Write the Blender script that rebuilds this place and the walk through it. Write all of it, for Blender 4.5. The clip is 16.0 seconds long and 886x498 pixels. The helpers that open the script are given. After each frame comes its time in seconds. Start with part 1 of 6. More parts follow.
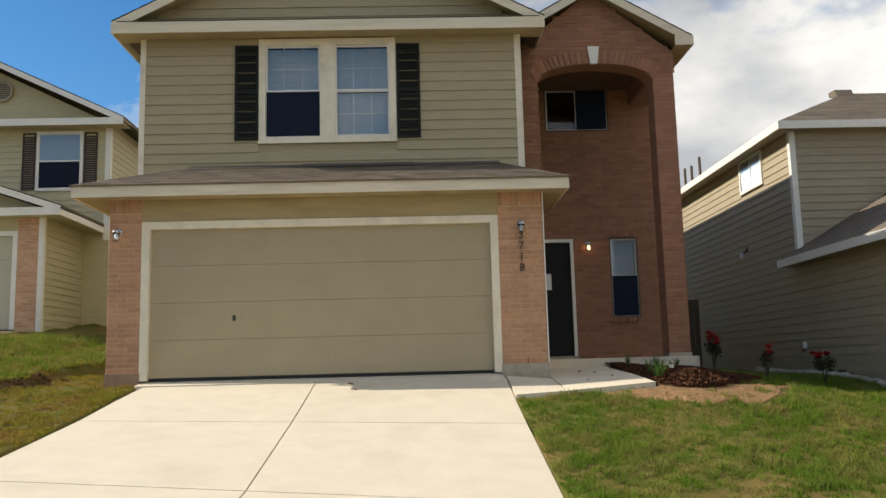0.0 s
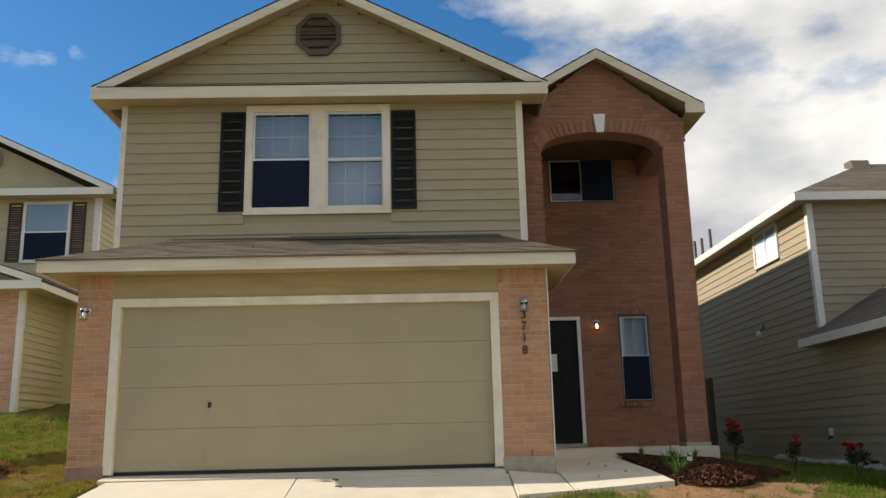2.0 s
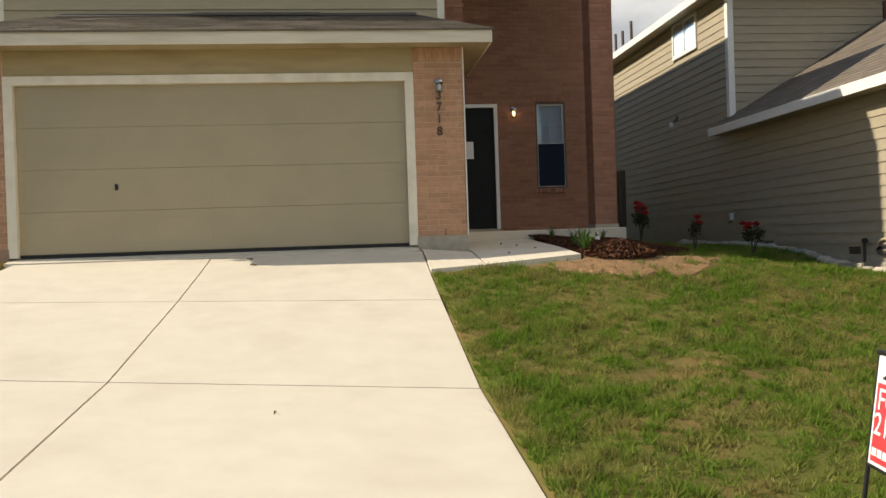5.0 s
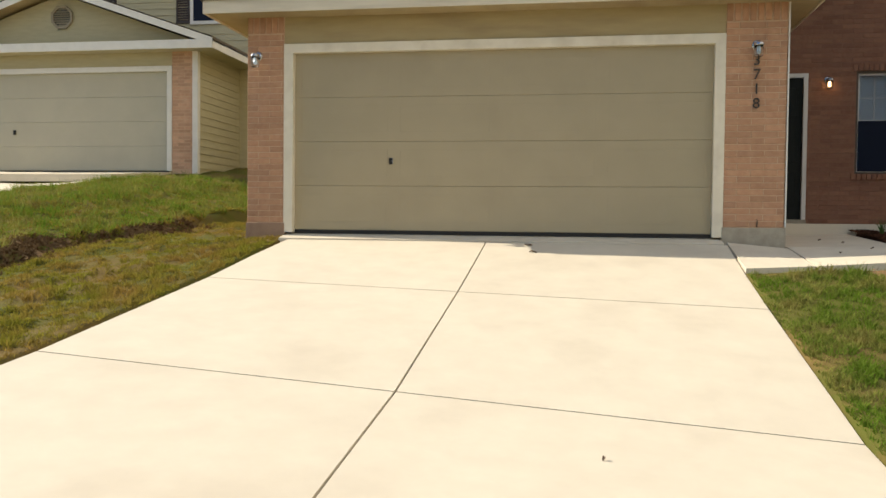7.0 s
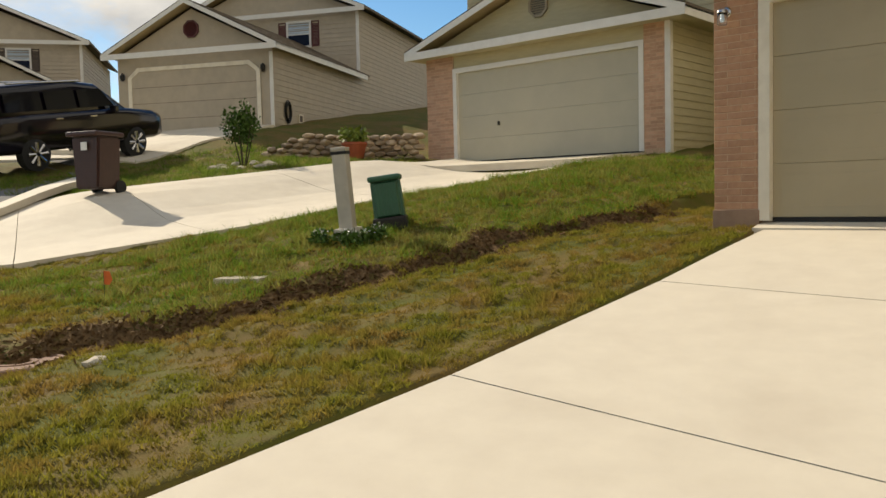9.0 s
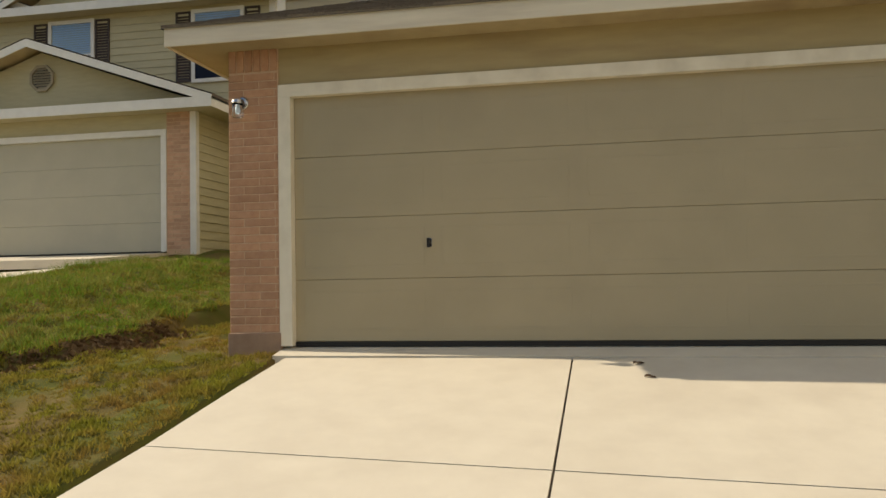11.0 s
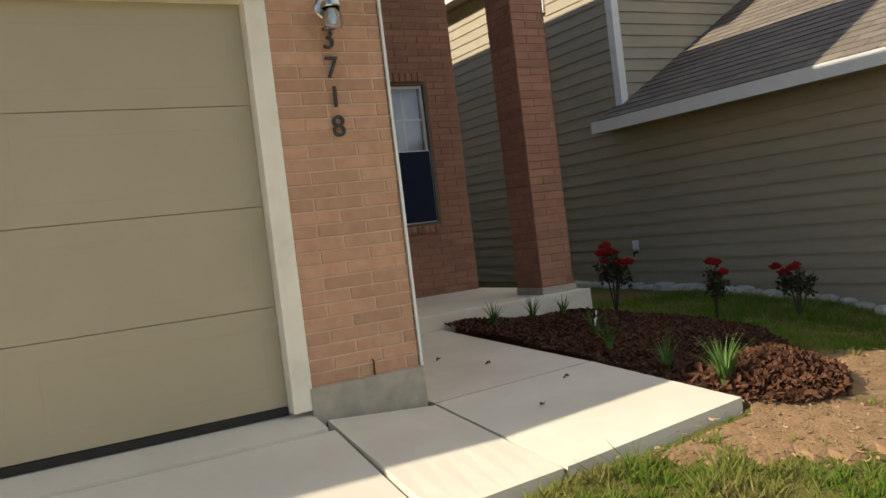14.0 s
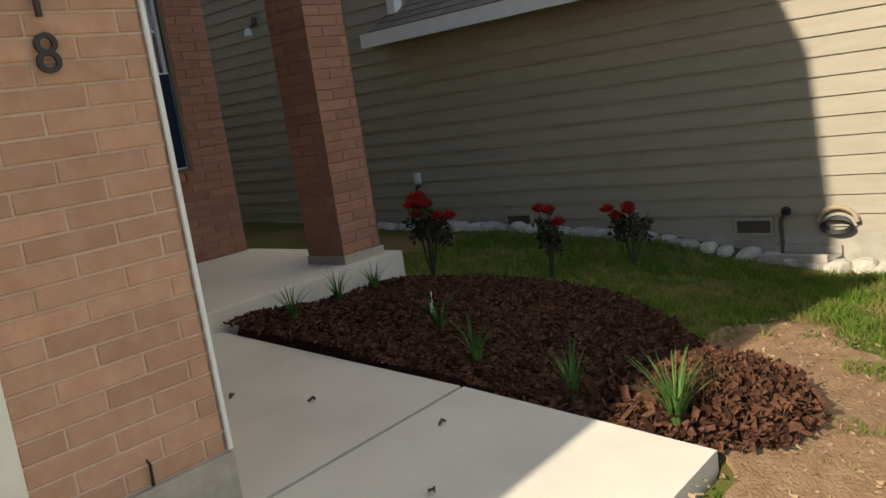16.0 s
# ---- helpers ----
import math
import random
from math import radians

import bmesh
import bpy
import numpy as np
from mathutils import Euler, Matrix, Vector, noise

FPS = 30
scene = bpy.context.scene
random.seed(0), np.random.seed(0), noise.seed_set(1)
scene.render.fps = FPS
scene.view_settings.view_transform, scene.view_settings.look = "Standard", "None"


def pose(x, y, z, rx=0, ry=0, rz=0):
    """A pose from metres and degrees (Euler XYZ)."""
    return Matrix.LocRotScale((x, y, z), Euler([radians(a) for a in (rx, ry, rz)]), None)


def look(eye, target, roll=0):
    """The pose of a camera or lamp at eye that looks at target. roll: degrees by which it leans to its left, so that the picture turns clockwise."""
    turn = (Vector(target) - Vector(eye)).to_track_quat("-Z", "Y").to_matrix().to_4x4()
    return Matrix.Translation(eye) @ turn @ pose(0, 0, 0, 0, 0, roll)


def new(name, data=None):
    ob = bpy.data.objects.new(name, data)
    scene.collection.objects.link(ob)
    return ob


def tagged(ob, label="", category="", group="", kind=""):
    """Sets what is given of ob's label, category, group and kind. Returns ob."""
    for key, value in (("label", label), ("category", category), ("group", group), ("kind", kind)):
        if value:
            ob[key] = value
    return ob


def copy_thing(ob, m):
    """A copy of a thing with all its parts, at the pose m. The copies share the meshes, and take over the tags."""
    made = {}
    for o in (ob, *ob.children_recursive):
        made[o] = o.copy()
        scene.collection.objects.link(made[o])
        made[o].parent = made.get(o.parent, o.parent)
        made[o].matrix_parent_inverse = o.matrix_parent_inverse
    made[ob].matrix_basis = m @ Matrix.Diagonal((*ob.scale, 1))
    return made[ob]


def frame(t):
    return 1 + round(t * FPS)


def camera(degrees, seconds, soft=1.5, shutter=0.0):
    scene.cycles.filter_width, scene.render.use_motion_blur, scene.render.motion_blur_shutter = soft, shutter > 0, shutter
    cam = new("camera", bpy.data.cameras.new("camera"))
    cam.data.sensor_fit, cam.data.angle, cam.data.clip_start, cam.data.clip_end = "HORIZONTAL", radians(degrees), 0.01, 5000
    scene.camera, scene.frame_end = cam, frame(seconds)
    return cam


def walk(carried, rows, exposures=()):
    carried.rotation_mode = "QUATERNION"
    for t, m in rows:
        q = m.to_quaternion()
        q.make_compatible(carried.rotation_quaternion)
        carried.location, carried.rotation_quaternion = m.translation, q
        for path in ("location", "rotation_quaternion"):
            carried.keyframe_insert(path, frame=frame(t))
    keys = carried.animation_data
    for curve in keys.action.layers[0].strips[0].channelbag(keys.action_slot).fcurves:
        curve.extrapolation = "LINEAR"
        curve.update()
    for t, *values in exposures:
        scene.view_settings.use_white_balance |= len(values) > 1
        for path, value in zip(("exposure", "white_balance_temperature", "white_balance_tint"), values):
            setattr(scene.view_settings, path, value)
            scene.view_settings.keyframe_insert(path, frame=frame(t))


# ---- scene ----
cam = camera(55.0, 16.0)
PATH = [
    (0, (3.948, -12.116, 0.057), (4.005, -10.136, 0.334), -1.5),
    (0.5, (3.963, -11.833, 0.099), (4.018, -9.861, 0.424), -1.5),
    (1, (3.998, -11.558, 0.181), (4.047, -9.595, 0.56), -1.4),
    (1.5, (4.049, -11.326, 0.26), (4.093, -9.373, 0.69), -1.4),
    (2, (4.1, -11.208, 0.317), (4.148, -9.258, 0.756), -1.3),
    (2.5, (4.176, -11.189, 0.24), (4.238, -9.231, 0.644), -1.5),
    (3, (4.256, -11.223, 0.155), (4.349, -9.25, 0.47), -1.8),
    (3.5, (4.284, -11.268, 0.104), (4.432, -9.284, 0.311), -1.8),
    (4, (4.254, -11.26, 0.007), (4.48, -9.275, 0.113), -2.2),
    (6.5, (3.912, -10.295, 0.002), (4.038, -8.3, -0.057), -0.5),
    (7, (3.587, -9.834, 0.114), (3.26, -7.862, 0.052), 0.6),
    (7.5, (3.384, -9.161, 0.125), (2.562, -7.339, 0.061), 0.3),
    (8, (3.361, -8.96, 0.2), (2.116, -7.397, 0.104), -1.0),
    (8.2, (3.362, -8.922, 0.211), (2.012, -7.45, 0.105), -1.2),
    (10.3, (2.986, -7.523, 0.324), (2.042, -5.76, 0.268), -0.4),
    (10.5, (2.924, -7.398, 0.317), (2.134, -5.561, 0.306), -0.1),
    (11, (2.832, -6.892, 0.492), (2.435, -4.934, 0.573), -1.0),
    (11.5, (2.807, -6.49, 0.698), (2.747, -4.503, 0.917), -2.1),
    (12, (2.96, -6.06, 0.778), (3.101, -4.128, 1.276), -2.3),
    (12.5, (3.133, -5.615, 0.888), (3.464, -3.76, 1.558), -3.4),
    (13, (3.256, -5.297, 0.862), (3.794, -3.442, 1.382), -5.9),
    (13.5, (3.454, -4.846, 0.815), (4.205, -3.006, 1.037), -7.2),
    (14, (3.589, -4.255, 0.843), (4.57, -2.513, 0.796), -6.8),
    (14.5, (3.689, -3.843, 0.911), (4.849, -2.223, 0.739), -5.6),
    (15, (3.839, -3.405, 0.996), (5.125, -1.887, 0.789), -5.6),
    (15.5, (4.058, -2.926, 1.09), (5.423, -1.488, 0.825), -6.5),
    (16, (4.291, -2.519, 1.158), (5.727, -1.169, 0.819), -8.5),
]
EXPOSURES = [(0, 0.28, 6860, 10), (4, 0.28, 6910, 10), (6.5, 0.28, 7060, 10), (7.0, 0.42, 7060, 10), (7.5, 0.1, 7260, 10), (8.0, 0.05, 7360, 10), (10.5, 0.06, 7360, 10), (11.0, 0.05, 7460, 10), (11.5, 0.08, 7260, 10), (12.0, 0.35, 7060, 10), (12.5, 0.44, 6960, 10), (13.5, 0.48, 6860, 10), (14.5, 0.48, 6760, 10), (16.0, 0.42, 6610, 10)]
walk(cam, [(t, look(eye, target, roll)) for t, eye, target, roll in PATH], EXPOSURES)

# ---------------- world, sun ----------------
SUN_DIR = Vector((1.0, -0.085, -0.695)).normalized()
world = bpy.data.worlds.new("sky")
scene.world = world
world.use_nodes = True
wn, wl = world.node_tree.nodes, world.node_tree.links
sky = wn.new("ShaderNodeTexSky")
sky.sky_type, sky.sun_disc = "NISHITA", False
sky.sun_elevation = math.asin(-SUN_DIR.z)
sky.sun_rotation = math.atan2(-SUN_DIR.x, -SUN_DIR.y)
sky.dust_density, sky.ozone_density = 0.3, 3.5
wco = wn.new("ShaderNodeTexCoord")
wmap = wn.new("ShaderNodeMapping")
wmap.inputs["Scale"].default_value = (1.6, 1.6, 3.2)
wmap.inputs["Location"].default_value = (0.35, 0.1, 0.0)
wno = wn.new("ShaderNodeTexNoise")
wno.inputs["Scale"].default_value, wno.inputs["Detail"].default_value, wno.inputs["Roughness"].default_value = 1.9, 9, 0.55
wra = wn.new("ShaderNodeValToRGB")
wra.color_ramp.elements[0].position, wra.color_ramp.elements[1].position = 0.465, 0.575
wno2 = wn.new("ShaderNodeTexNoise")
wno2.inputs["Scale"].default_value, wno2.inputs["Detail"].default_value = 3.0, 6
wra2 = wn.new("ShaderNodeValToRGB")
wra2.color_ramp.elements[0].position, wra2.color_ramp.elements[1].position = 0.35, 0.65
wra2.color_ramp.elements[0].color, wra2.color_ramp.elements[1].color = (4.6, 4.9, 5.4, 1), (10.0, 10.0, 9.8, 1)
wmix = wn.new("ShaderNodeMix")
wmix.data_type = "RGBA"
wsep = wn.new("ShaderNodeSeparateXYZ")
wbias = wn.new("ShaderNodeMath")          # more cloud towards the east, clear blue in the west
wbias.operation, wbias.inputs[1].default_value = "MULTIPLY_ADD", 0.29
wl.new(wco.outputs["Generated"], wmap.inputs["Vector"])
wl.new(wmap.outputs[0], wno.inputs["Vector"])
wl.new(wmap.outputs[0], wno2.inputs["Vector"])
wl.new(wco.outputs["Generated"], wsep.inputs[0])
wl.new(wsep.outputs[0], wbias.inputs[0])
wl.new(wno.outputs["Fac"], wbias.inputs[2])
wfar = wn.new("ShaderNodeMapRange")        # a cloud bank low in the far west
wfar.interpolation_type = "SMOOTHSTEP"
for key, value in (("From Min", -0.62), ("From Max", -0.86), ("To Min", 0.0), ("To Max", 0.36)):
    wfar.inputs[key].default_value = value
wadd = wn.new("ShaderNodeMath")
wl.new(wsep.outputs[0], wfar.inputs["Value"])
wl.new(wbias.outputs[0], wadd.inputs[0])
wl.new(wfar.outputs[0], wadd.inputs[1])
wl.new(wadd.outputs[0], wra.inputs[0])
wl.new(wno2.outputs["Fac"], wra2.inputs[0])
wl.new(wra.outputs[0], wmix.inputs["Factor"])
wsat = wn.new("ShaderNodeHueSaturation")
wsat.inputs["Saturation"].default_value, wsat.inputs["Value"].default_value = 1.3, 1.3
wl.new(sky.outputs[0], wsat.inputs["Color"])
wl.new(wsat.outputs[0], wmix.inputs["A"])
wl.new(wra2.outputs[0], wmix.inputs["B"])
wl.new(wmix.outputs["Result"], wn["Background"].inputs[0])
wn["Background"].inputs[1].default_value = 0.092
sun = new("sun", bpy.data.lights.new("sun", "SUN"))
sun.data.energy, sun.data.angle, sun.data.color = 5.0, radians(0.53), (1.0, 0.93, 0.82)
sun.rotation_euler = SUN_DIR.to_track_quat("-Z", "Y").to_euler()


# ---------------- materials ----------------
def material(name, base, second=None, scale=8.0, rough=0.8, bump=0.3, bump_scale=60.0, metal=0.0, spread=(0.35, 0.65), random_amount=0.0,
             stain=None, stain_scale=1.2, stain_amount=0.35, stretch=(1, 1, 1), spec=0.5, island=False, distance=0.004):
    """A node material with colour variation at two scales, random tint by piece and fine relief."""
    m = bpy.data.materials.new(name)
    m.use_nodes = True
    n, l = m.node_tree.nodes, m.node_tree.links
    b = n["Principled BSDF"]
    b.inputs["Roughness"].default_value, b.inputs["Metallic"].default_value = rough, metal
    b.inputs["Specular IOR Level"].default_value = spec
    co = n.new("ShaderNodeTexCoord")
    mp = n.new("ShaderNodeMapping")
    mp.inputs["Scale"].default_value = stretch
    geo = n.new("ShaderNodeNewGeometry")
    l.new(geo.outputs["Position"], mp.inputs["Vector"])
    second = second or tuple(c * 0.82 for c in base)
    no = n.new("ShaderNodeTexNoise")
    no.inputs["Scale"].default_value, no.inputs["Detail"].default_value, no.inputs["Roughness"].default_value = scale, 6, 0.6
    l.new(mp.outputs[0], no.inputs["Vector"])
    ra = n.new("ShaderNodeValToRGB")
    ra.color_ramp.elements[0].position, ra.color_ramp.elements[1].position = spread
    ra.color_ramp.elements[0].color, ra.color_ramp.elements[1].color = (*base, 1), (*second, 1)
    l.new(no.outputs["Fac"], ra.inputs[0])
    colour = ra.outputs[0]
    if stain:
        s = n.new("ShaderNodeTexNoise")
        s.inputs["Scale"].default_value, s.inputs["Detail"].default_value = stain_scale, 5
        l.new(mp.outputs[0], s.inputs["Vector"])
        sr = n.new("ShaderNodeValToRGB")
        sr.color_ramp.elements[0].position, sr.color_ramp.elements[1].position = 0.5, 0.75
        sr.color_ramp.elements[1].color = (stain_amount, stain_amount, stain_amount, 1)
        sr.color_ramp.elements[0].color = (0, 0, 0, 1)
        l.new(s.outputs["Fac"], sr.inputs[0])
        mx = n.new("ShaderNodeMix")
        mx.data_type = "RGBA"
        mx.inputs["B"].default_value = (*stain, 1)
        l.new(sr.outputs[0], mx.inputs["Factor"])
        l.new(colour, mx.inputs["A"])
        colour = mx.outputs["Result"]
    if random_amount:
        hs = n.new("ShaderNodeHueSaturation")
        mr = n.new("ShaderNodeMapRange")
        mr.inputs["To Min"].default_value, mr.inputs["To Max"].default_value = 1 - random_amount, 1 + random_amount
        if island:
            l.new(geo.outputs["Random Per Island"], mr.inputs["Value"])
        else:
            oi = n.new("ShaderNodeObjectInfo")
            l.new(oi.outputs["Random"], mr.inputs["Value"])
        l.new(mr.outputs[0], hs.inputs["Value"])
        l.new(colour, hs.inputs["Color"])
        colour = hs.outputs[0]
    l.new(colour, b.inputs["Base Color"])
    if bump:
        bn = n.new("ShaderNodeTexNoise")
        bn.inputs["Scale"].default_value, bn.inputs["Detail"].default_value = bump_scale, 5
        l.new(mp.outputs[0], bn.inputs["Vector"])
        bp = n.new("ShaderNodeBump")
        bp.inputs["Strength"].default_value, bp.inputs["Distance"].default_value = bump, distance
        l.new(bn.outputs["Fac"], bp.inputs["Height"])
        l.new(bp.outputs[0], b.inputs["Normal"])
    return m


SIDING = material("tan_siding_paint", (0.40, 0.335, 0.205), (0.36, 0.30, 0.185), 3, 0.65, 0.25, 40, random_amount=0.03, stretch=(1, 1, 6))
SIDING_PALE = material("pale_siding_paint", (0.50, 0.45, 0.28), (0.45, 0.40, 0.25), 3, 0.65, 0.25, 40, random_amount=0.03, stretch=(1, 1, 6))
SIDING_GREY = material("grey_tan_siding_paint", (0.355, 0.30, 0.205), (0.315, 0.265, 0.18), 3, 0.65, 0.25, 40, random_amount=0.03, stretch=(1, 1, 6))
SIDING_FAR = material("far_siding_paint", (0.45, 0.38, 0.28), (0.40, 0.34, 0.25), 3, 0.65, 0.2, 40, random_amount=0.03)
PANEL = material("header_panel_paint", (0.42, 0.33, 0.165), (0.38, 0.295, 0.145), 4, 0.6, 0.2, 60, stain=(0.16, 0.09, 0.045), stain_scale=1.6, stain_amount=0.4, stretch=(0.5, 1, 3))
GARAGE = material("garage_door_paint", (0.385, 0.32, 0.20), (0.365, 0.305, 0.19), 2, 0.5, 0.2, 180, stain=(0.25, 0.20, 0.12), stain_scale=1.3, stain_amount=0.22)
GARAGE_PALE = material("pale_garage_door_paint", (0.47, 0.44, 0.33), (0.44, 0.41, 0.31), 2, 0.5, 0.2, 180)
TRIM = material("cream_trim_paint", (0.80, 0.73, 0.58), (0.75, 0.68, 0.53), 5, 0.55, 0.2, 90, stain=(0.45, 0.38, 0.27), stain_scale=2.5, stain_amount=0.35)
TRIM_WHITE = material("white_trim_paint", (0.76, 0.74, 0.68), (0.70, 0.68, 0.62), 5, 0.5, 0.15, 90)
FASCIA = material("fascia_paint", (0.72, 0.64, 0.49), (0.67, 0.59, 0.45), 4, 0.6, 0.2, 60, stain=(0.34, 0.28, 0.2), stain_scale=2.0, stain_amount=0.3, stretch=(0.4, 1, 4))
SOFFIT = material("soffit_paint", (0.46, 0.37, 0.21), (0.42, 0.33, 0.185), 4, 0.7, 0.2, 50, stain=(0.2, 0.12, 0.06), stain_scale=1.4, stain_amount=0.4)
BRICK = material("orange_pink_brick", (0.50, 0.285, 0.165), (0.43, 0.225, 0.128), 14, 0.9, 0.6, 140, random_amount=0.13, stain=(0.54, 0.32, 0.20), stain_scale=9, stain_amount=0.6)
# Same brick as the piers; porch shade is put into these darker colours.
BRICK_SHADED = material("shaded_brick", (0.31, 0.150, 0.092), (0.25, 0.118, 0.072), 14, 0.9, 0.6, 140, random_amount=0.16, island=True, stain=(0.36, 0.17, 0.10), stain_scale=7, stain_amount=0.5)
BRICK_SHADED_PART = material("shaded_pillar_brick", (0.33, 0.162, 0.100), (0.27, 0.128, 0.078), 14, 0.9, 0.6, 140, random_amount=0.14, stain=(0.40, 0.19, 0.11), stain_scale=7, stain_amount=0.5)
MORTAR = material("tan_mortar", (0.60, 0.42, 0.28), (0.54, 0.36, 0.235), 20, 0.95, 0.5, 200)
# Tower mortar, darkened like its bricks for porch shade.
MORTAR_SHADED = material("shaded_mortar", (0.32, 0.165, 0.103), (0.27, 0.135, 0.083), 20, 0.95, 0.5, 200)
CONCRETE = material("driveway_concrete", (0.645, 0.58, 0.455), (0.59, 0.525, 0.41), 3.5, 0.85, 0.35, 220, random_amount=0.02, stain=(0.43, 0.36, 0.27), stain_scale=1.3, stain_amount=0.32, spread=(0.3, 0.7))
FOOTING_WARM = material("mud_stained_footing", (0.36, 0.235, 0.155), (0.30, 0.19, 0.125), 9, 0.95, 0.5, 120, stain=(0.25, 0.2, 0.15), stain_scale=5, stain_amount=0.4)
FOOTING = material("footing_concrete", (0.42, 0.37, 0.28), (0.33, 0.29, 0.22), 9, 0.95, 0.5, 120, stain=(0.25, 0.2, 0.15), stain_scale=5, stain_amount=0.4)
JOINT = material("dark_joint_soil", (0.10, 0.08, 0.06), (0.06, 0.05, 0.035), 30, 1.0, 0.4, 150)
SHINGLE = material("brown_shingle", (0.19, 0.155, 0.115), (0.12, 0.095, 0.07), 60, 0.95, 0.8, 250, random_amount=0.18, island=True)
SHINGLE_DARK = material("dark_shingle", (0.085, 0.075, 0.065), (0.055, 0.05, 0.042), 60, 0.95, 0.8, 250, random_amount=0.18, island=True)
SHUTTER = material("black_shutter", (0.012, 0.014, 0.011), (0.016, 0.017, 0.013), 10, 0.6, 0.2, 80, spec=0.2)
SHUTTER_BROWN = material("brown_shutter", (0.055, 0.035, 0.022), (0.045, 0.028, 0.018), 10, 0.55, 0.2, 80)
SHUTTER_RED = material("dark_red_shutter", (0.10, 0.02, 0.015), (0.08, 0.016, 0.012), 10, 0.55, 0.2, 80)
DOOR = material("dark_green_door", (0.008, 0.012, 0.010), (0.011, 0.014, 0.012), 8, 0.6, 0.1, 80, spec=0.2)
# Bluish tint puts the sky reflected in the panes into the blind colour.
BLIND = material("sky_tinted_blind", (0.62, 0.70, 0.75), (0.57, 0.65, 0.70), 8, 0.6, 0, random_amount=0.03)
# Near-black that paints in the darkness behind windows and vent slats.
UNLIT_BLACK = material("unlit_black", (0.02, 0.02, 0.022), None, 4, 0.9, 0)
SCREEN = material("insect_screen", (0.012, 0.018, 0.036), None, 300, 0.7, 0.2, 600, spec=0.1)
VINYL = material("white_vinyl", (0.74, 0.73, 0.69), (0.70, 0.69, 0.65), 5, 0.4, 0)
CHROME = material("brushed_nickel", (0.55, 0.53, 0.5), None, 60, 0.25, 0.05, 200, metal=1.0)
BLACK_METAL = material("black_iron", (0.02, 0.018, 0.016), None, 30, 0.5, 0.2, 150, metal=0.4)
DIGIT = material("bronze_house_number", (0.03, 0.022, 0.016), None, 30, 0.5, 0.1, 100)
VENT = material("brown_vent_louvre", (0.10, 0.072, 0.048), (0.08, 0.058, 0.038), 20, 0.6, 0.1, 80)
VENT_PALE = material("tan_vent_louvre", (0.34, 0.29, 0.2), (0.3, 0.25, 0.17), 20, 0.6, 0.1, 80)
MULCH = material("brown_mulch", (0.075, 0.036, 0.02), (0.035, 0.017, 0.01), 40, 1.0, 0.8, 120, distance=0.01)
CHIP = material("mulch_chip", (0.125, 0.055, 0.03), (0.06, 0.028, 0.016), 60, 1.0, 0.4, 200, random_amount=0.5, island=True)
SOIL = material("dry_soil", (0.30, 0.185, 0.095), (0.22, 0.13, 0.065), 12, 1.0, 0.8, 60, distance=0.015)
STONE = material("pale_limestone", (0.50, 0.44, 0.34), (0.38, 0.33, 0.25), 10, 0.95, 0.6, 60, random_amount=0.2, distance=0.01)
STONE_BROWN = material("brown_wall_stone", (0.33, 0.23, 0.14), (0.42, 0.33, 0.23), 5, 0.95, 0.6, 60, random_amount=0.35, distance=0.01)
ASPHALT = material("street_asphalt", (0.16, 0.15, 0.14), (0.12, 0.115, 0.11), 12, 0.95, 0.5, 200)


def glass_material():
    m = bpy.data.materials.new("window_glass")
    m.use_nodes = True
    b = m.node_tree.nodes["Principled BSDF"]
    b.inputs["Base Color"].default_value = (0.9, 0.95, 1.0, 1)
    b.inputs["Transmission Weight"].default_value, b.inputs["Roughness"].default_value, b.inputs["IOR"].default_value = 1.0, 0.02, 1.5
    return m


GLASS = glass_material()


def grass_material(name, lush, dry, leaf):
    m = material(name, lush, dry, 1.1, 0.9, 0.5, 90, spread=(0.42, 0.62), stain=leaf, stain_scale=7, stain_amount=0.8, distance=0.02)
    return m


GROUND = grass_material("lawn_ground", (0.10, 0.105, 0.022), (0.165, 0.115, 0.04), (0.115, 0.085, 0.03))


def leafy(m, amount=0.45):
    """Lets light through thin blades and leaves."""
    n, l = m.node_tree.nodes, m.node_tree.links
    b, out = n["Principled BSDF"], n["Material Output"]
    t, mix = n.new("ShaderNodeBsdfTranslucent"), n.new("ShaderNodeMixShader")
    l.new(b.inputs["Base Color"].links[0].from_socket, t.inputs["Color"])
    mix.inputs[0].default_value = amount
    l.new(b.outputs[0], mix.inputs[1])
    l.new(t.outputs[0], mix.inputs[2])
    l.new(mix.outputs[0], out.inputs["Surface"])
    return m


BLADE = leafy(material("grass_blade", (0.13, 0.21, 0.025), (0.30, 0.25, 0.085), 2.6, 0.8, 0, spread=(0.44, 0.68), random_amount=0.24, island=True))
BLADE_OLIVE = leafy(material("olive_grass_blade", (0.215, 0.21, 0.028), (0.29, 0.19, 0.05), 2.2, 0.8, 0, spread=(0.40, 0.66), random_amount=0.2, island=True))
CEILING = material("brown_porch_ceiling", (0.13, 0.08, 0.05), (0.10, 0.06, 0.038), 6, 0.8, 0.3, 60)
BRICK_PALE = material("pale_pink_brick", (0.56, 0.35, 0.235), (0.48, 0.28, 0.18), 14, 0.9, 0.6, 140, random_amount=0.15, island=True, stain=(0.6, 0.42, 0.3), stain_scale=7, stain_amount=0.5)
LEAF = material("plant_leaf", (0.05, 0.10, 0.02), (0.08, 0.14, 0.03), 20, 0.55, 0, random_amount=0.35, island=True)
LEAF_DARK = material("rose_leaf", (0.03, 0.045, 0.018), (0.05, 0.03, 0.02), 20, 0.55, 0, random_amount=0.35, island=True)
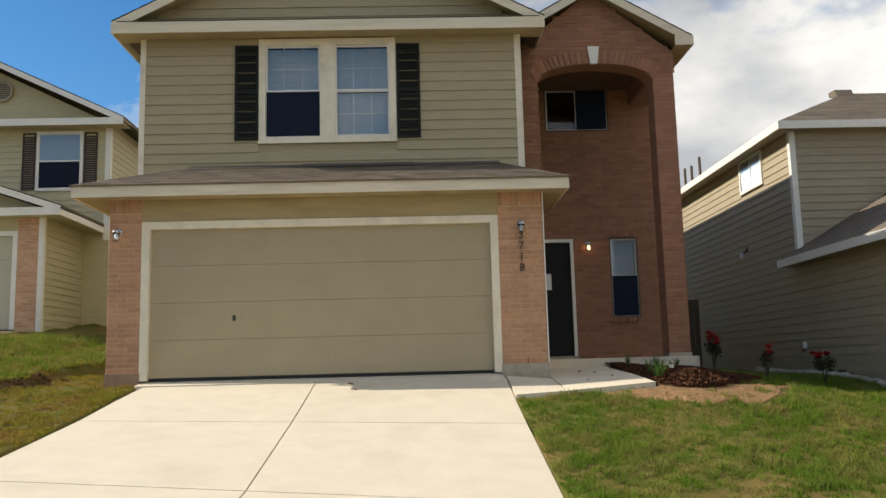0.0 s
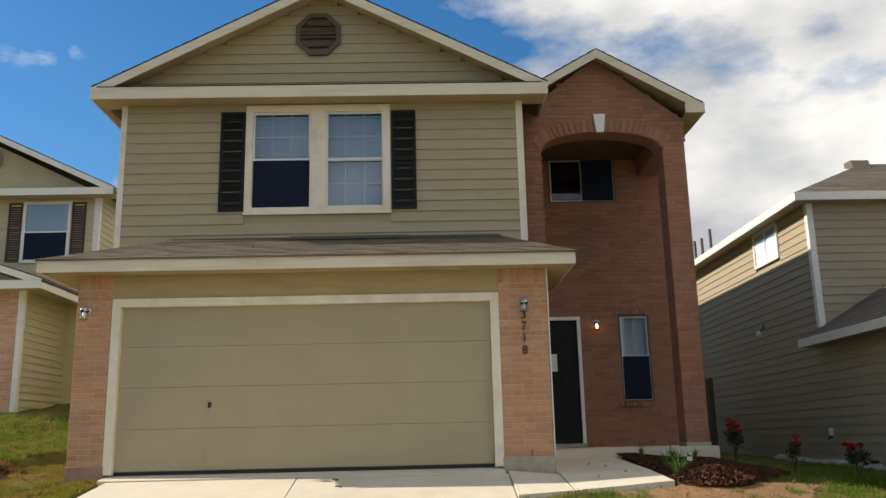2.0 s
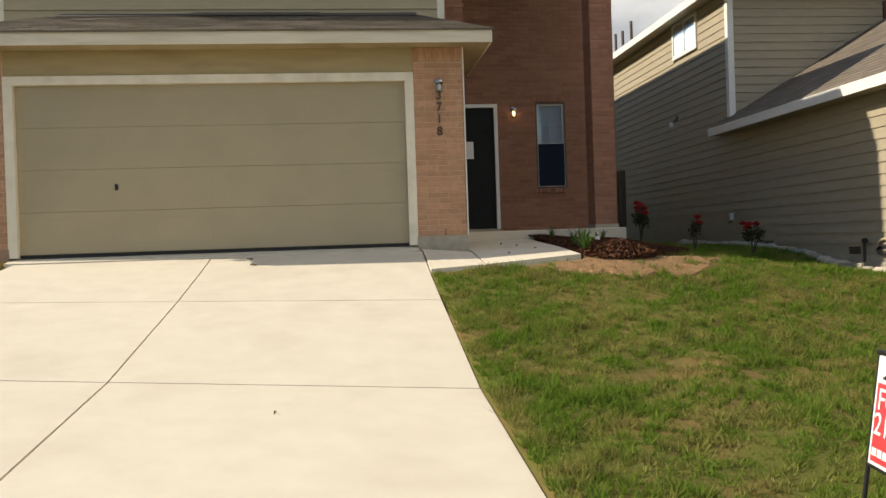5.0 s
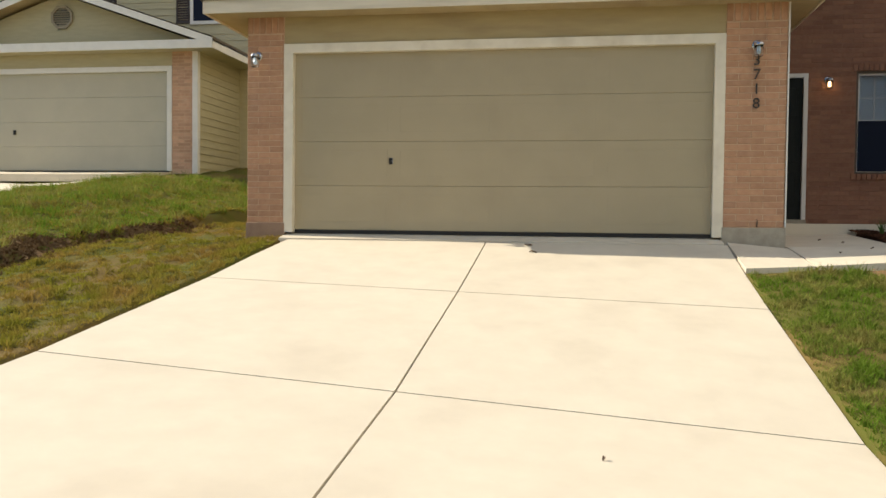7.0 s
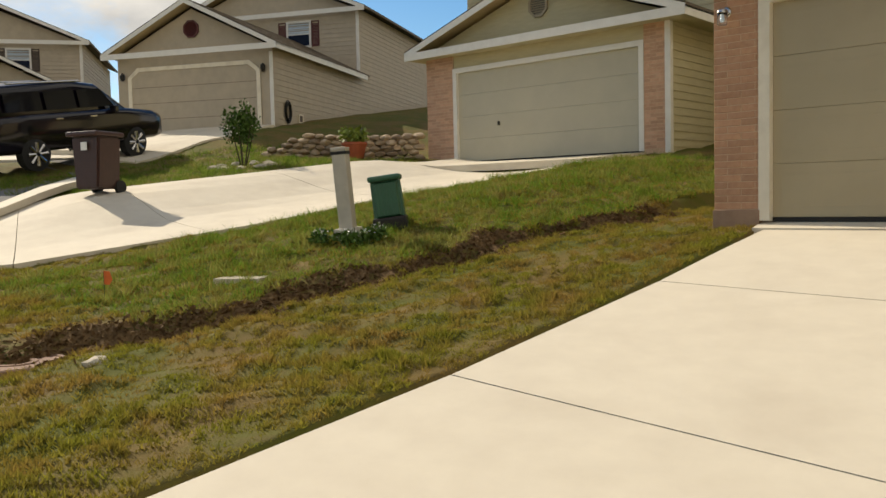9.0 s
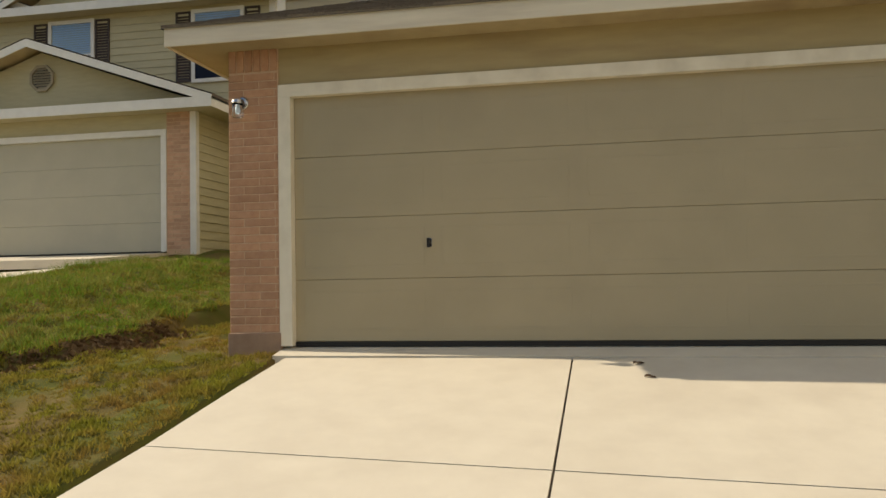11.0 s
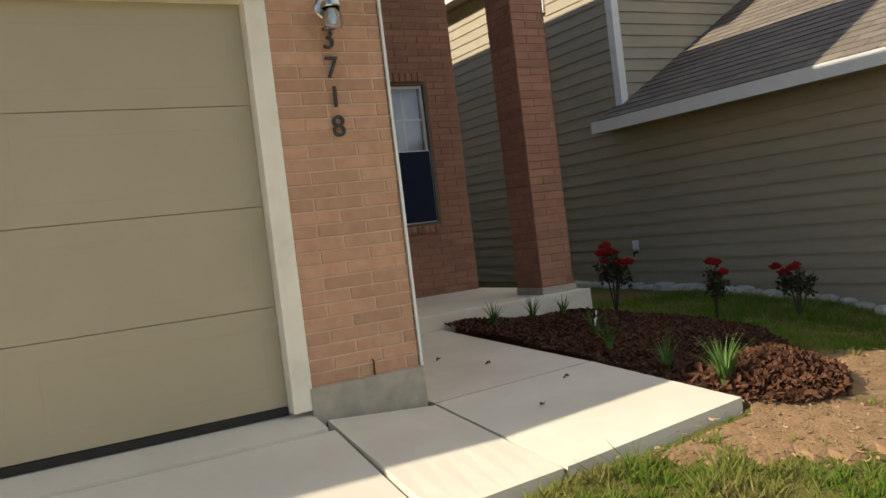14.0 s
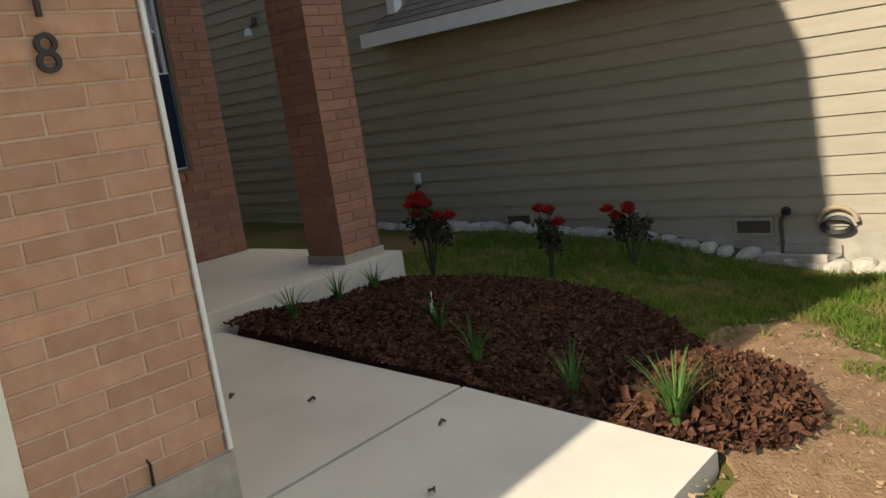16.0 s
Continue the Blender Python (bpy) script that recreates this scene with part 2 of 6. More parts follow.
LEAF_LIME = material("lime_leaf", (0.20, 0.25, 0.03), (0.14, 0.2, 0.03), 20, 0.55, 0, random_amount=0.35, island=True)
PETAL = material("red_rose_petal", (0.36, 0.010, 0.010), (0.24, 0.006, 0.008), 30, 0.6, 0, random_amount=0.3, island=True)
STEM = material("plant_stem", (0.06, 0.05, 0.025), None, 30, 0.8, 0)

for m in (GROUND, BLADE, BLADE_OLIVE, SOIL, MULCH, CHIP, LEAF, LEAF_DARK):
    m.node_tree.nodes["Principled BSDF"].inputs["Specular IOR Level"].default_value = 0.1


# ---------------- mesh helpers ----------------
def link_mesh(name, bm, mat, parent=None, label="", smooth=False):
    me = bpy.data.meshes.new(name)
    bm.to_mesh(me)
    bm.free()
    me.materials.append(mat)
    if smooth:
        for p in me.polygons:
            p.use_smooth = True
    ob = new(name, me)
    if parent:
        ob.parent = parent
    if label:
        ob["label"] = label
    return ob


def part(name, bm, mat, parent, label="", smooth=False):
    return link_mesh(name, bm, mat, parent, label, smooth)


def thing(name, label, category, group="", kind="", at=(0, 0, 0), turn=0):
    ob = new(name)
    ob.matrix_basis = pose(*at, 0, 0, turn)
    return tagged(ob, label, category, group, kind)


def box(bm, x0, x1, y0, y1, z0, z1, bevel=0.0):
    vs = [bm.verts.new(c) for c in ((x0, y0, z0), (x1, y0, z0), (x1, y1, z0), (x0, y1, z0), (x0, y0, z1), (x1, y0, z1), (x1, y1, z1), (x0, y1, z1))]
    fs = [bm.faces.new([vs[i] for i in q]) for q in ((3, 2, 1, 0), (4, 5, 6, 7), (0, 1, 5, 4), (1, 2, 6, 5), (2, 3, 7, 6), (3, 0, 4, 7))]
    if bevel:
        bmesh.ops.bevel(bm, geom=list({e for f in fs for e in f.edges}), offset=bevel, segments=2, profile=0.6, affect="EDGES")
    return bm


def boxed(*a, **k):
    return box(bmesh.new(), *a, **k)


def prism(bm, outline, axis, a, b):
    """Extrudes an outline of (u, v) along an axis from a to b. axis x: (y, z); y: (x, z); z: (x, y)."""
    def place(u, v, w):
        return {"x": (w, u, v), "y": (u, w, v), "z": (u, v, w)}[axis]
    low, high = [bm.verts.new(place(u, v, a)) for u, v in outline], [bm.verts.new(place(u, v, b)) for u, v in outline]
    bm.faces.new(low)
    bm.faces.new(high[::-1])
    for i in range(len(outline)):
        j = (i + 1) % len(outline)
        bm.faces.new((low[j], low[i], high[i], high[j]))
    bmesh.ops.recalc_face_normals(bm, faces=bm.faces[:])
    return bm


def prismed(outline, axis, a, b):
    return prism(bmesh.new(), outline, axis, a, b)


def tube(bm, a, b, r0, r1, sides=8, caps=True):
    a, b = Vector(a), Vector(b)
    q = (b - a).to_track_quat("Z", "Y")
    rings = []
    for c, r in ((a, r0), (b, r1)):
        rings.append([bm.verts.new(c + q @ Vector((math.cos(6.2832 * i / sides) * r, math.sin(6.2832 * i / sides) * r, 0))) for i in range(sides)])
    for i in range(sides):
        j = (i + 1) % sides
        bm.faces.new((rings[0][i], rings[0][j], rings[1][j], rings[1][i]))
    if caps:
        bm.faces.new(rings[0][::-1])
        bm.faces.new(rings[1])
    return bm


def lathe(bm, profile, sides=20, at=(0, 0, 0)):
    rings = [[bm.verts.new((at[0] + r * math.cos(6.2832 * i / sides), at[1] + r * math.sin(6.2832 * i / sides), at[2] + z)) for i in range(sides)] for r, z in profile]
    for lo, hi in zip(rings, rings[1:]):
        for i in range(sides):
            j = (i + 1) % sides
            bm.faces.new((lo[i], lo[j], hi[j], hi[i]))
    bm.faces.new(rings[0][::-1])
    bm.faces.new(rings[-1])
    return bm


def soup(name, verts, faces, mat, parent=None):
    me = bpy.data.meshes.new(name)
    me.from_pydata(verts, [], faces)
    me.materials.append(mat)
    ob = new(name, me)
    if parent:
        ob.parent = parent
    return ob


# ---------------- the lie of the land ----------------
ROW_Y = np.array([-14, -9, -4.885, -2.363, -1.22, -0.2, 0.1, 3, 12])
ROW_WEST = np.array([-1.50, -1.13, -0.73, -0.415, -0.24, -0.10, -0.04, 0.1, 0.6])
ROW_EAST = np.array([-1.74, -1.45, -1.08, -0.585, -0.345, -0.10, -0.05, 0.05, 0.3])
LAWN_EAST = np.array([-1.73, -1.44, -1.07, -0.60, -0.335, -0.21, -0.17, 0.0, 0.2])


def drive_z(x, y):
    w, e = np.interp(y, ROW_Y, ROW_WEST), np.interp(y, ROW_Y, ROW_EAST)
    return w + (e - w) * x / 5.13


def ease(v):
    v = np.clip(v, 0, 1)
    return v * v * (3 - 2 * v)


def bank_x(y):
    return np.interp(y, [-8, -5, -3.6, -2.4, -0.9, -0.15, 2.5, 4], [-3.3, -2.85, -2.75, -2.45, -2.35, -1.8, -1.6, -1.5]) + 0.12 * np.sin(2.6 * np.asarray(y)) + 0.05 * np.sin(7.1 * np.asarray(y))


def land_z(x, y):
    """Height of the soil."""
    x, y = np.asarray(x, float), np.asarray(y, float)
    yc = np.clip(y, -30, 25)
    west = np.interp(yc, ROW_Y, ROW_WEST) - 0.02
    xc = np.clip(x, -40, 0)
    f = ease((yc + 1.2) / 2.2)
    upper = np.interp(yc, [-30, -9, -6, -4, -1.7, 25], [-2.5, -0.98, -0.70, -0.56, -0.17, 3.034]) - 0.06 * (np.minimum(xc, -7) * (1 - f) + xc * f + 7) + 0.35 * ease((xc + 8) / 4) * ease((yc + 1.5) / 3)
    upper = upper + 0.55 * ease((-xc - 12) / 8) * ease((yc - 2) / 6)
    upper = upper + 0.34 * ease((-xc - 8.5) / 2.5) * ease((yc + 5) / 4) * (1 - 0.6 * ease((yc - 4.5) / 2)) + 0.3 * ease((-xc - 14) / 4)
    side = bank_x(yc) - xc       # west of the foot of the bank
    bank = ease((side - 0.02) / 0.3) * 0.6 + ease((side - 0.3) / 2.4) * 0.4
    left = west + (upper - west) * bank - 0.05 * np.exp(-((side + 0.02) / 0.13) ** 2) * (yc > -7)
    right = np.interp(yc, ROW_Y, LAWN_EAST) + 0.045 * ease((yc + 3.2) / 1.6) * (1 - ease((yc + 1.0) / 0.9)) * np.clip(x - 5.13, 0, 2) - 0.065 * (np.clip(x, 7.13, 14) - 7.13)
    right = right - 0.13 * ease((1.5 - yc) / 1.5) * ease((x - 8.5) / 2.5) * ease((yc + 9) / 4)
    right = right - 0.15 * ((x < 6.93) & (yc > -1.2)) - 0.25 * ((x < 8.5) & (yc > 1.88))
    mid = np.minimum(drive_z(np.clip(x, 0, 5.13), yc) - 0.16, 0)
    left = left - 0.09 * (x > 0.03) * (yc < 0)      # bare gap beside the concrete
    return np.where(x < 0.12, left, np.where(x > 5.13, right, mid))


def rough_z(x, y):
    x, y = np.asarray(x, float), np.asarray(y, float)
    lumps = 0.026 * np.sin(11.3 * x + 2.1 * np.sin(4.1 * y)) * np.sin(9.7 * y + 1.7 * np.sin(5.3 * x)) + 0.016 * np.sin(6.1 * x - 4.3 * y + 1.3 * np.sin(3.7 * y))
    return land_z(x, y) + 0.012 * np.sin(3.1 * x + 1.7 * y) * np.sin(2.3 * y - 1.1 * x) + 0.008 * np.sin(7.3 * x) * np.sin(6.1 * y + x) + lumps * np.where(x < 0, ease(-x / 0.5), ease((x - 5.2) / 0.5) * ease((-2.3 - y) / 0.8))


def ground():
    xs = np.unique(np.round(np.r_[-3000, -900, -300, -120, -60, np.arange(-40, -14, 1.0), np.arange(-14, -6, 0.25), np.arange(-6, -0.02, 0.11), 0.028, 0.032, 0.07, 0.115, 0.125, 0.3, 2.5, 5.12, 5.13, 5.135, np.arange(5.3, 12, 0.2), np.arange(12, 40, 2), 60, 120, 300, 900, 3000], 3))
    ys = np.unique(np.round(np.r_[-3000, -900, -300, -100, -50, np.arange(-30, -14, 1.0), np.arange(-14, -7, 0.25), np.arange(-7, 2.5, 0.12), np.arange(2.5, 10, 0.25), np.arange(10, 30, 1.0), 50, 100, 300, 900, 3000], 3))
    gx, gy = np.meshgrid(xs, ys, indexing="ij")
    gz = rough_z(gx, gy)
    verts = np.stack([gx, gy, gz], -1).reshape(-1, 3)
    n = len(ys)
    i, j = np.meshgrid(np.arange(len(xs) - 1), np.arange(n - 1), indexing="ij")
    a = (i * n + j).ravel()
    faces = np.stack([a, a + n, a + n + 1, a + 1], -1)
    ob = soup("ground", verts.tolist(), faces.tolist(), GROUND)
    for p in ob.data.polygons:
        p.use_smooth = True
    tagged(ob, "patchy green and brown lawn soil on a slope", "ground", kind="structure")


ground()


def slab(parent, name, x0, x1, y0, y1, height, thick, mat, gap=0.0075, steps=6):
    """A concrete panel whose top follows height(x, y)."""
    bm = bmesh.new()
    x0, x1, y0, y1 = x0 + gap, x1 - gap, y0 + gap, y1 - gap
    ny = max(1, int((y1 - y0) / 0.5))
    top = [[bm.verts.new((x0 + (x1 - x0) * i / steps, y0 + (y1 - y0) * j / ny, float(height(x0 + (x1 - x0) * i / steps, y0 + (y1 - y0) * j / ny)))) for j in range(ny + 1)] for i in range(steps + 1)]
    low = [[bm.verts.new((v.co.x, v.co.y, v.co.z - thick)) for v in c] for c in top]
    for i in range(steps):
        for j in range(ny):
            bm.faces.new((top[i][j], top[i + 1][j], top[i + 1][j + 1], top[i][j + 1]))
    edge = [(0, j) for j in range(ny)] + [(i, ny) for i in range(steps)] + [(steps, j) for j in range(ny, 0, -1)] + [(i, 0) for i in range(steps, 0, -1)]
    for (a, b), (c, d) in zip(edge, edge[1:] + edge[:1]):
        bm.faces.new((top[a][b], top[c][d], low[c][d], low[a][b]))
    bmesh.ops.recalc_face_normals(bm, faces=bm.faces[:])
    return part(name, bm, mat, parent)


driveway = thing("driveway", "pale cream concrete driveway with tooled joints", "driveway", kind="structure")
JOINTS = [-0.2, -2.363, -4.885, -7.5, -10.4, -13.4]
for ya, yb in zip(JOINTS, JOINTS[1:]):
    for xa, xb in ((0.12, 2.485), (2.485, 5.13)):
        slab(driveway, "slab", xa, xb, yb, ya, drive_z, 0.12, CONCRETE)
slab(driveway, "threshold", 0.0, 5.10, -0.2, 0.2, lambda x, y: -0.012 + 0.45 * min(y + 0.03, 0.0), 0.3, CONCRETE)
slab(driveway, "joint_fill", 0.14, 5.11, -13.4, -0.2, lambda x, y: float(drive_z(x, y)) - 0.02, 0.05, JOINT, 0.0, 12)


def walk_z(x, y):
    low = min(y, 0.0)
    return -0.125 + 0.06 * max(0.0, y) + 0.12 * min(y + 0.03, 0) + (0.03 - 0.035 * low) * (x - 5.8) + (0.12 + 0.085 * (low + 0.05)) * max(0.0, 5.8 - x)


front_walk = thing("front_walk", "pale concrete front walk in panels beside the driveway", "path", kind="structure")
slab(front_walk, "slab", 5.13, 5.79, -1.22, -0.06, walk_z, 0.2, CONCRETE, 0.011)
slab(front_walk, "slab", 5.79, 6.94, -1.22, -0.03, walk_z, 0.2, CONCRETE, 0.011)
slab(front_walk, "slab", 5.79, 6.94, -0.03, 1.86, walk_z, 0.2, CONCRETE, 0.011)
slab(front_walk, "joint_fill", 5.15, 6.93, -1.2, 1.8, lambda x, y: walk_z(x, y) - 0.015, 0.1, JOINT, 0.0)
porch_slab = part("porch_slab", boxed(5.72, 8.52, 1.86, 3.75, -0.4, 0.15, bevel=0.012), CONCRETE, None)
tagged(porch_slab, "pale concrete porch slab one step up from the walk", "porch", kind="structure")

# street, kerb and the turning circle to the west
street = thing("road", "grey asphalt street with a pale concrete kerb", "road", kind="structure")


def ribbon(name, pts, inner, outer, up, mat, thick=0.0):
    verts, faces = [], []
    for (x, y), (nx, ny) in pts:
        for d in (inner, outer):
            px, py = x + nx * d, y + ny * d
            verts.append((px, py, float(land_z(px, py)) + up))
    for i in range(len(pts) - 1):
        faces.append((2 * i, 2 * i + 1, 2 * i + 3, 2 * i + 2))
    ob = soup(name, verts, faces, mat, street)
    if thick:
        s = ob.modifiers.new("s", "SOLIDIFY")
        s.thickness, s.offset = thick, -1
    return ob


straight = [((x, -13.4), (0, -1)) for x in np.arange(-9.5, 60, 1.5)]
CIRCLE = (-18.9, -6.1)
arc = [((CIRCLE[0] + 8.2 * math.cos(radians(a)), CIRCLE[1] + 8.2 * math.sin(radians(a))), (-math.cos(radians(a)), -math.sin(radians(a)))) for a in range(-60, 200, 5)]
ribbon("asphalt", straight, 0.45, 9, 0.03, ASPHALT)
ribbon("kerb", straight, 0.0, 0.45, 0.06, CONCRETE, 0.12)
ribbon("asphalt", arc, 0.45, 8.1, 0.04, ASPHALT)
ribbon("kerb", arc, 0.0, 0.45, 0.07, CONCRETE, 0.12)

# ---------------- pieces of walls ----------------
BOARD_CACHE = {}


def board_mesh(length, mat, reveal=0.16):
    key = (round(length, 3), mat.name, reveal)
    if key not in BOARD_CACHE:
        bm = prismed([(-0.021, 0), (0.0, 0), (0.0, reveal + 0.012), (-0.003, reveal + 0.012)], "x", 0, length)
        me = bpy.data.meshes.new("board")
        bm.to_mesh(me)
        bm.free()
        me.materials.append(mat)
        BOARD_CACHE[key] = me
    return BOARD_CACHE[key]


def siding(parent, origin, turn, width, height, mat, holes=(), reveal=0.16, span=None):
    """Lap boards on a wall that starts at origin and runs along its own x; holes are (u0, u1, v0, v1); span(v) gives the ends of a row."""
    rows = int(math.ceil(height / reveal - 1e-6))
    base = pose(*origin, 0, 0, turn)
    for r in range(rows):
        v = r * reveal
        a, b = span(v + reveal * 0.5) if span else (0.0, width)
        if b - a < 0.1:
            continue
        cuts = sorted((h[0], h[1]) for h in holes if h[2] < v + reveal * 0.98 and h[3] > v + 0.02)
        pieces, u = [], a
        for c, d in cuts:
            if c > u:
                pieces.append((u, min(c, b)))
            u = max(u, d)
        if u < b:
            pieces.append((u, b))
        for p, q in pieces:
            if q - p < 0.03:
                continue
            ob = new("board", board_mesh(q - p, mat, reveal))
            ob.parent = parent
            ob.matrix_basis = base @ pose(p, 0, v)


BRICK_L, BRICK_H, GAP = 0.285, 0.0705, 0.0085
BRICK_CACHE = {}


def brick_mesh(length, height, depth, mat):
    key = (round(length, 3), round(height, 3), mat.name)
    if key not in BRICK_CACHE:
        bm = boxed(0, length, -depth, 0.02, 0, height)
        front = [e for e in bm.edges if all(v.co.y < 0 for v in e.verts)]
        bmesh.ops.bevel(bm, geom=front, offset=0.004, segments=1, affect="EDGES")
        me = bpy.data.meshes.new("brick")
        bm.to_mesh(me)
        bm.free()
        me.materials.append(mat)
        BRICK_CACHE[key] = me
    return BRICK_CACHE[key]


def brick_layout(width, v0, v1, keep=None, phase=0):
    """Bricks (u, v, length, height); keep is a test of the middle, or a list of holes that cut the bricks."""
    holes = keep if isinstance(keep, list) else []
    keep = None if holes else keep
    out, row = [], 0
    v = v0
    while v + BRICK_H * 0.7 < v1:
        h = min(BRICK_H, v1 - v) - GAP
        u = -(BRICK_L / 2 if (row + phase) % 2 else 0.0)
        while u < width - 0.02:
            a, b = max(u, 0.0), min(u + BRICK_L, width) - GAP
            pieces = [(a, b)]
            for h0, h1, g0, g1 in holes:
                if g0 < v + h and g1 > v:
                    pieces = [q for p0, p1 in pieces for q in ((p0, min(p1, h0)), (max(p0, h1), p1)) if q[1] > q[0]]
            for a, b in pieces:
                if b - a > 0.02 and (keep is None or keep((a + b) / 2, v + h / 2)):
                    out.append((a, v, b - a, h))
            u += BRICK_L
        v += BRICK_H
        row += 1
    return out


def bricks(parent, origin, turn, width, v0, v1, mat, keep=None, phase=0, depth=0.005):
    """Bricks as single pieces on a face that runs along its own x."""
    base = pose(*origin, 0, 0, turn)
    for u, v, w, h in brick_layout(width, v0, v1, keep, phase):
        ob = new("brick", brick_mesh(w, h, depth, mat))
        ob.parent = parent
        ob.matrix_basis = base @ pose(u, random.uniform(-0.0015, 0.0015), v)


def brickwork(parent, name, faces, mat):
    """Far bricks joined into one mesh. faces: (origin, turn, width, v0, v1, keep)."""
    verts, polys = [], []
    for origin, turn, width, v0, v1, keep in faces:
        base = pose(*origin, 0, 0, turn)
        for u, v, w, h in brick_layout(width, v0, v1, keep):
            d, k = 0.006 + random.uniform(-0.0015, 0.0015), len(verts)
            e = 0.004
            for x, y, z in ((0, 0.01, 0), (w, 0.01, 0), (w, 0.01, h), (0, 0.01, h), (e, -d, e), (w - e, -d, e), (w - e, -d, h - e), (e, -d, h - e)):
                verts.append(tuple(base @ Vector((u + x, y, v + z))))
            polys += [(k + 4, k + 5, k + 6, k + 7), (k, k + 1, k + 5, k + 4), (k + 1, k + 2, k + 6, k + 5), (k + 2, k + 3, k + 7, k + 6), (k + 3, k, k + 4, k + 7)]
    ob = soup(name, verts, polys, mat, parent)
    ob["kind"] = "stuff"
    return ob


def shingles(parent, corners, mat, course=0.14, tab=0.3, lift=0.012):
    """Shingle tabs in courses on a four-cornered slope: eave left, eave right, ridge right, ridge left."""
    a, b, c, d = (Vector(p) for p in corners)
    normal = (b - a).cross(d - a).normalized()
    n = max(2, int(((d - a).length + (c - b).length) / 2 / course))
    verts, polys = [], []
    for r in range(n):
        s0, s1 = r / n, min(1.0, (r + 1.25) / n)
        l0, r0, l1, r1 = a.lerp(d, s0), b.lerp(c, s0), a.lerp(d, s1), b.lerp(c, s1)
        m = max(1, int((r0 - l0).length / tab))
        for i in range(m):
            f0, f1 = (i + 0.012 + (0.5 * (r % 2) - 0.25) / 1.0 * (0 < i)) / m, (i + 0.988 + (0.5 * (r % 2) - 0.25) * (i < m - 1)) / m
            up = normal * (lift + random.uniform(0, 0.004))
            k = len(verts)
            q = [l0.lerp(r0, f0) + up, l0.lerp(r0, f1) + up, l1.lerp(r1, f1) + normal * 0.003, l1.lerp(r1, f0) + normal * 0.003, l0.lerp(r0, f0), l0.lerp(r0, f1)]
            verts += [tuple(p) for p in q]
            polys += [(k, k + 1, k + 2, k + 3), (k + 4, k + 5, k + 1, k)]
    ob = soup("shingle", verts, polys, mat, parent)
    ob["kind"] = "stuff"
    return ob


# ---------------- windows ----------------
def frame_ring(bm, x0, x1, z0, z1, w, y0, y1, bevel=0.0):
    box(bm, x0, x1, y0, y1, z1 - w, z1, bevel)
    box(bm, x0, x1, y0, y1, z0, z0 + w, bevel)
    box(bm, x0, x0 + w, y0, y1, z0 + w, z1 - w, bevel)
    box(bm, x1 - w, x1, y0, y1, z0 + w, z1 - w, bevel)
    return bm


def sash(parent, x0, x1, z0, z1, y, cols, rows, blind=False, screen=False, frame_mat=None):
    """One glazed sash with muntins, and what hangs behind it."""
    fm = frame_mat or VINYL
    ob = part("sash", frame_ring(bmesh.new(), x0, x1, z0, z1, 0.03, y, y + 0.03), fm, parent)
    g = part("pane", boxed(x0 + 0.03, x1 - 0.03, y + 0.012, y + 0.018, z0 + 0.03, z1 - 0.03), GLASS, ob)
    g.visible_shadow = False
    if cols + rows > 2:
        bm = bmesh.new()
        for c in range(1, cols):
            u = x0 + (x1 - x0) * c / cols
            box(bm, u - 0.008, u + 0.008, y + 0.019, y + 0.026, z0 + 0.03, z1 - 0.03)
        for r in range(1, rows):
            v = z0 + (z1 - z0) * r / rows
            box(bm, x0 + 0.03, x1 - 0.03, y + 0.027, y + 0.033, v - 0.008, v + 0.008)
        part("muntin", bm, fm, ob)
    if blind:
        k = int((z1 - z0) / 0.045)
        bm = bmesh.new()
        for i in range(k):
            v = z0 + 0.01 + i * 0.045
            prism(bm, [(y + 0.075, v), (y + 0.088, v + 0.047), (y + 0.090, v + 0.047), (y + 0.077, v)], "x", x0 + 0.02, x1 - 0.02)
        part("blind", bm, BLIND, ob, "pale horizontal slat blind, tinted for reflected sky")
    if screen:
        part("insect_screen", boxed(x0 + 0.012, x1 - 0.012, y - 0.012, y - 0.009, z0 + 0.012, z1 - 0.012), SCREEN, ob, "dark mesh insect screen")
    return ob


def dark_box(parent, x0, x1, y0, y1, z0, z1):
    """Near-black box whose colour stands in for the unlit room behind a window."""
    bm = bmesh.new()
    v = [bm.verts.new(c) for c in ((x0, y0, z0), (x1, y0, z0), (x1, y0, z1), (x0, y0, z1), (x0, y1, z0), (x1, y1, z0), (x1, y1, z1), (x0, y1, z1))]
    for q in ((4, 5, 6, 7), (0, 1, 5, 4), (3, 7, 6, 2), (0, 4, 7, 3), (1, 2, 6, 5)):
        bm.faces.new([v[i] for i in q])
    part("unlit_room_box", bm, UNLIT_BLACK, parent)


# ---------------- the house: garage front ----------------
house = thing("house", "two-storey tan sided house with a brick entry tower", "house", kind="structure")
EAVE_Y, EAVE_Z = -0.33, 2.70
PIER_L, PIER_R = -0.46, 5.75
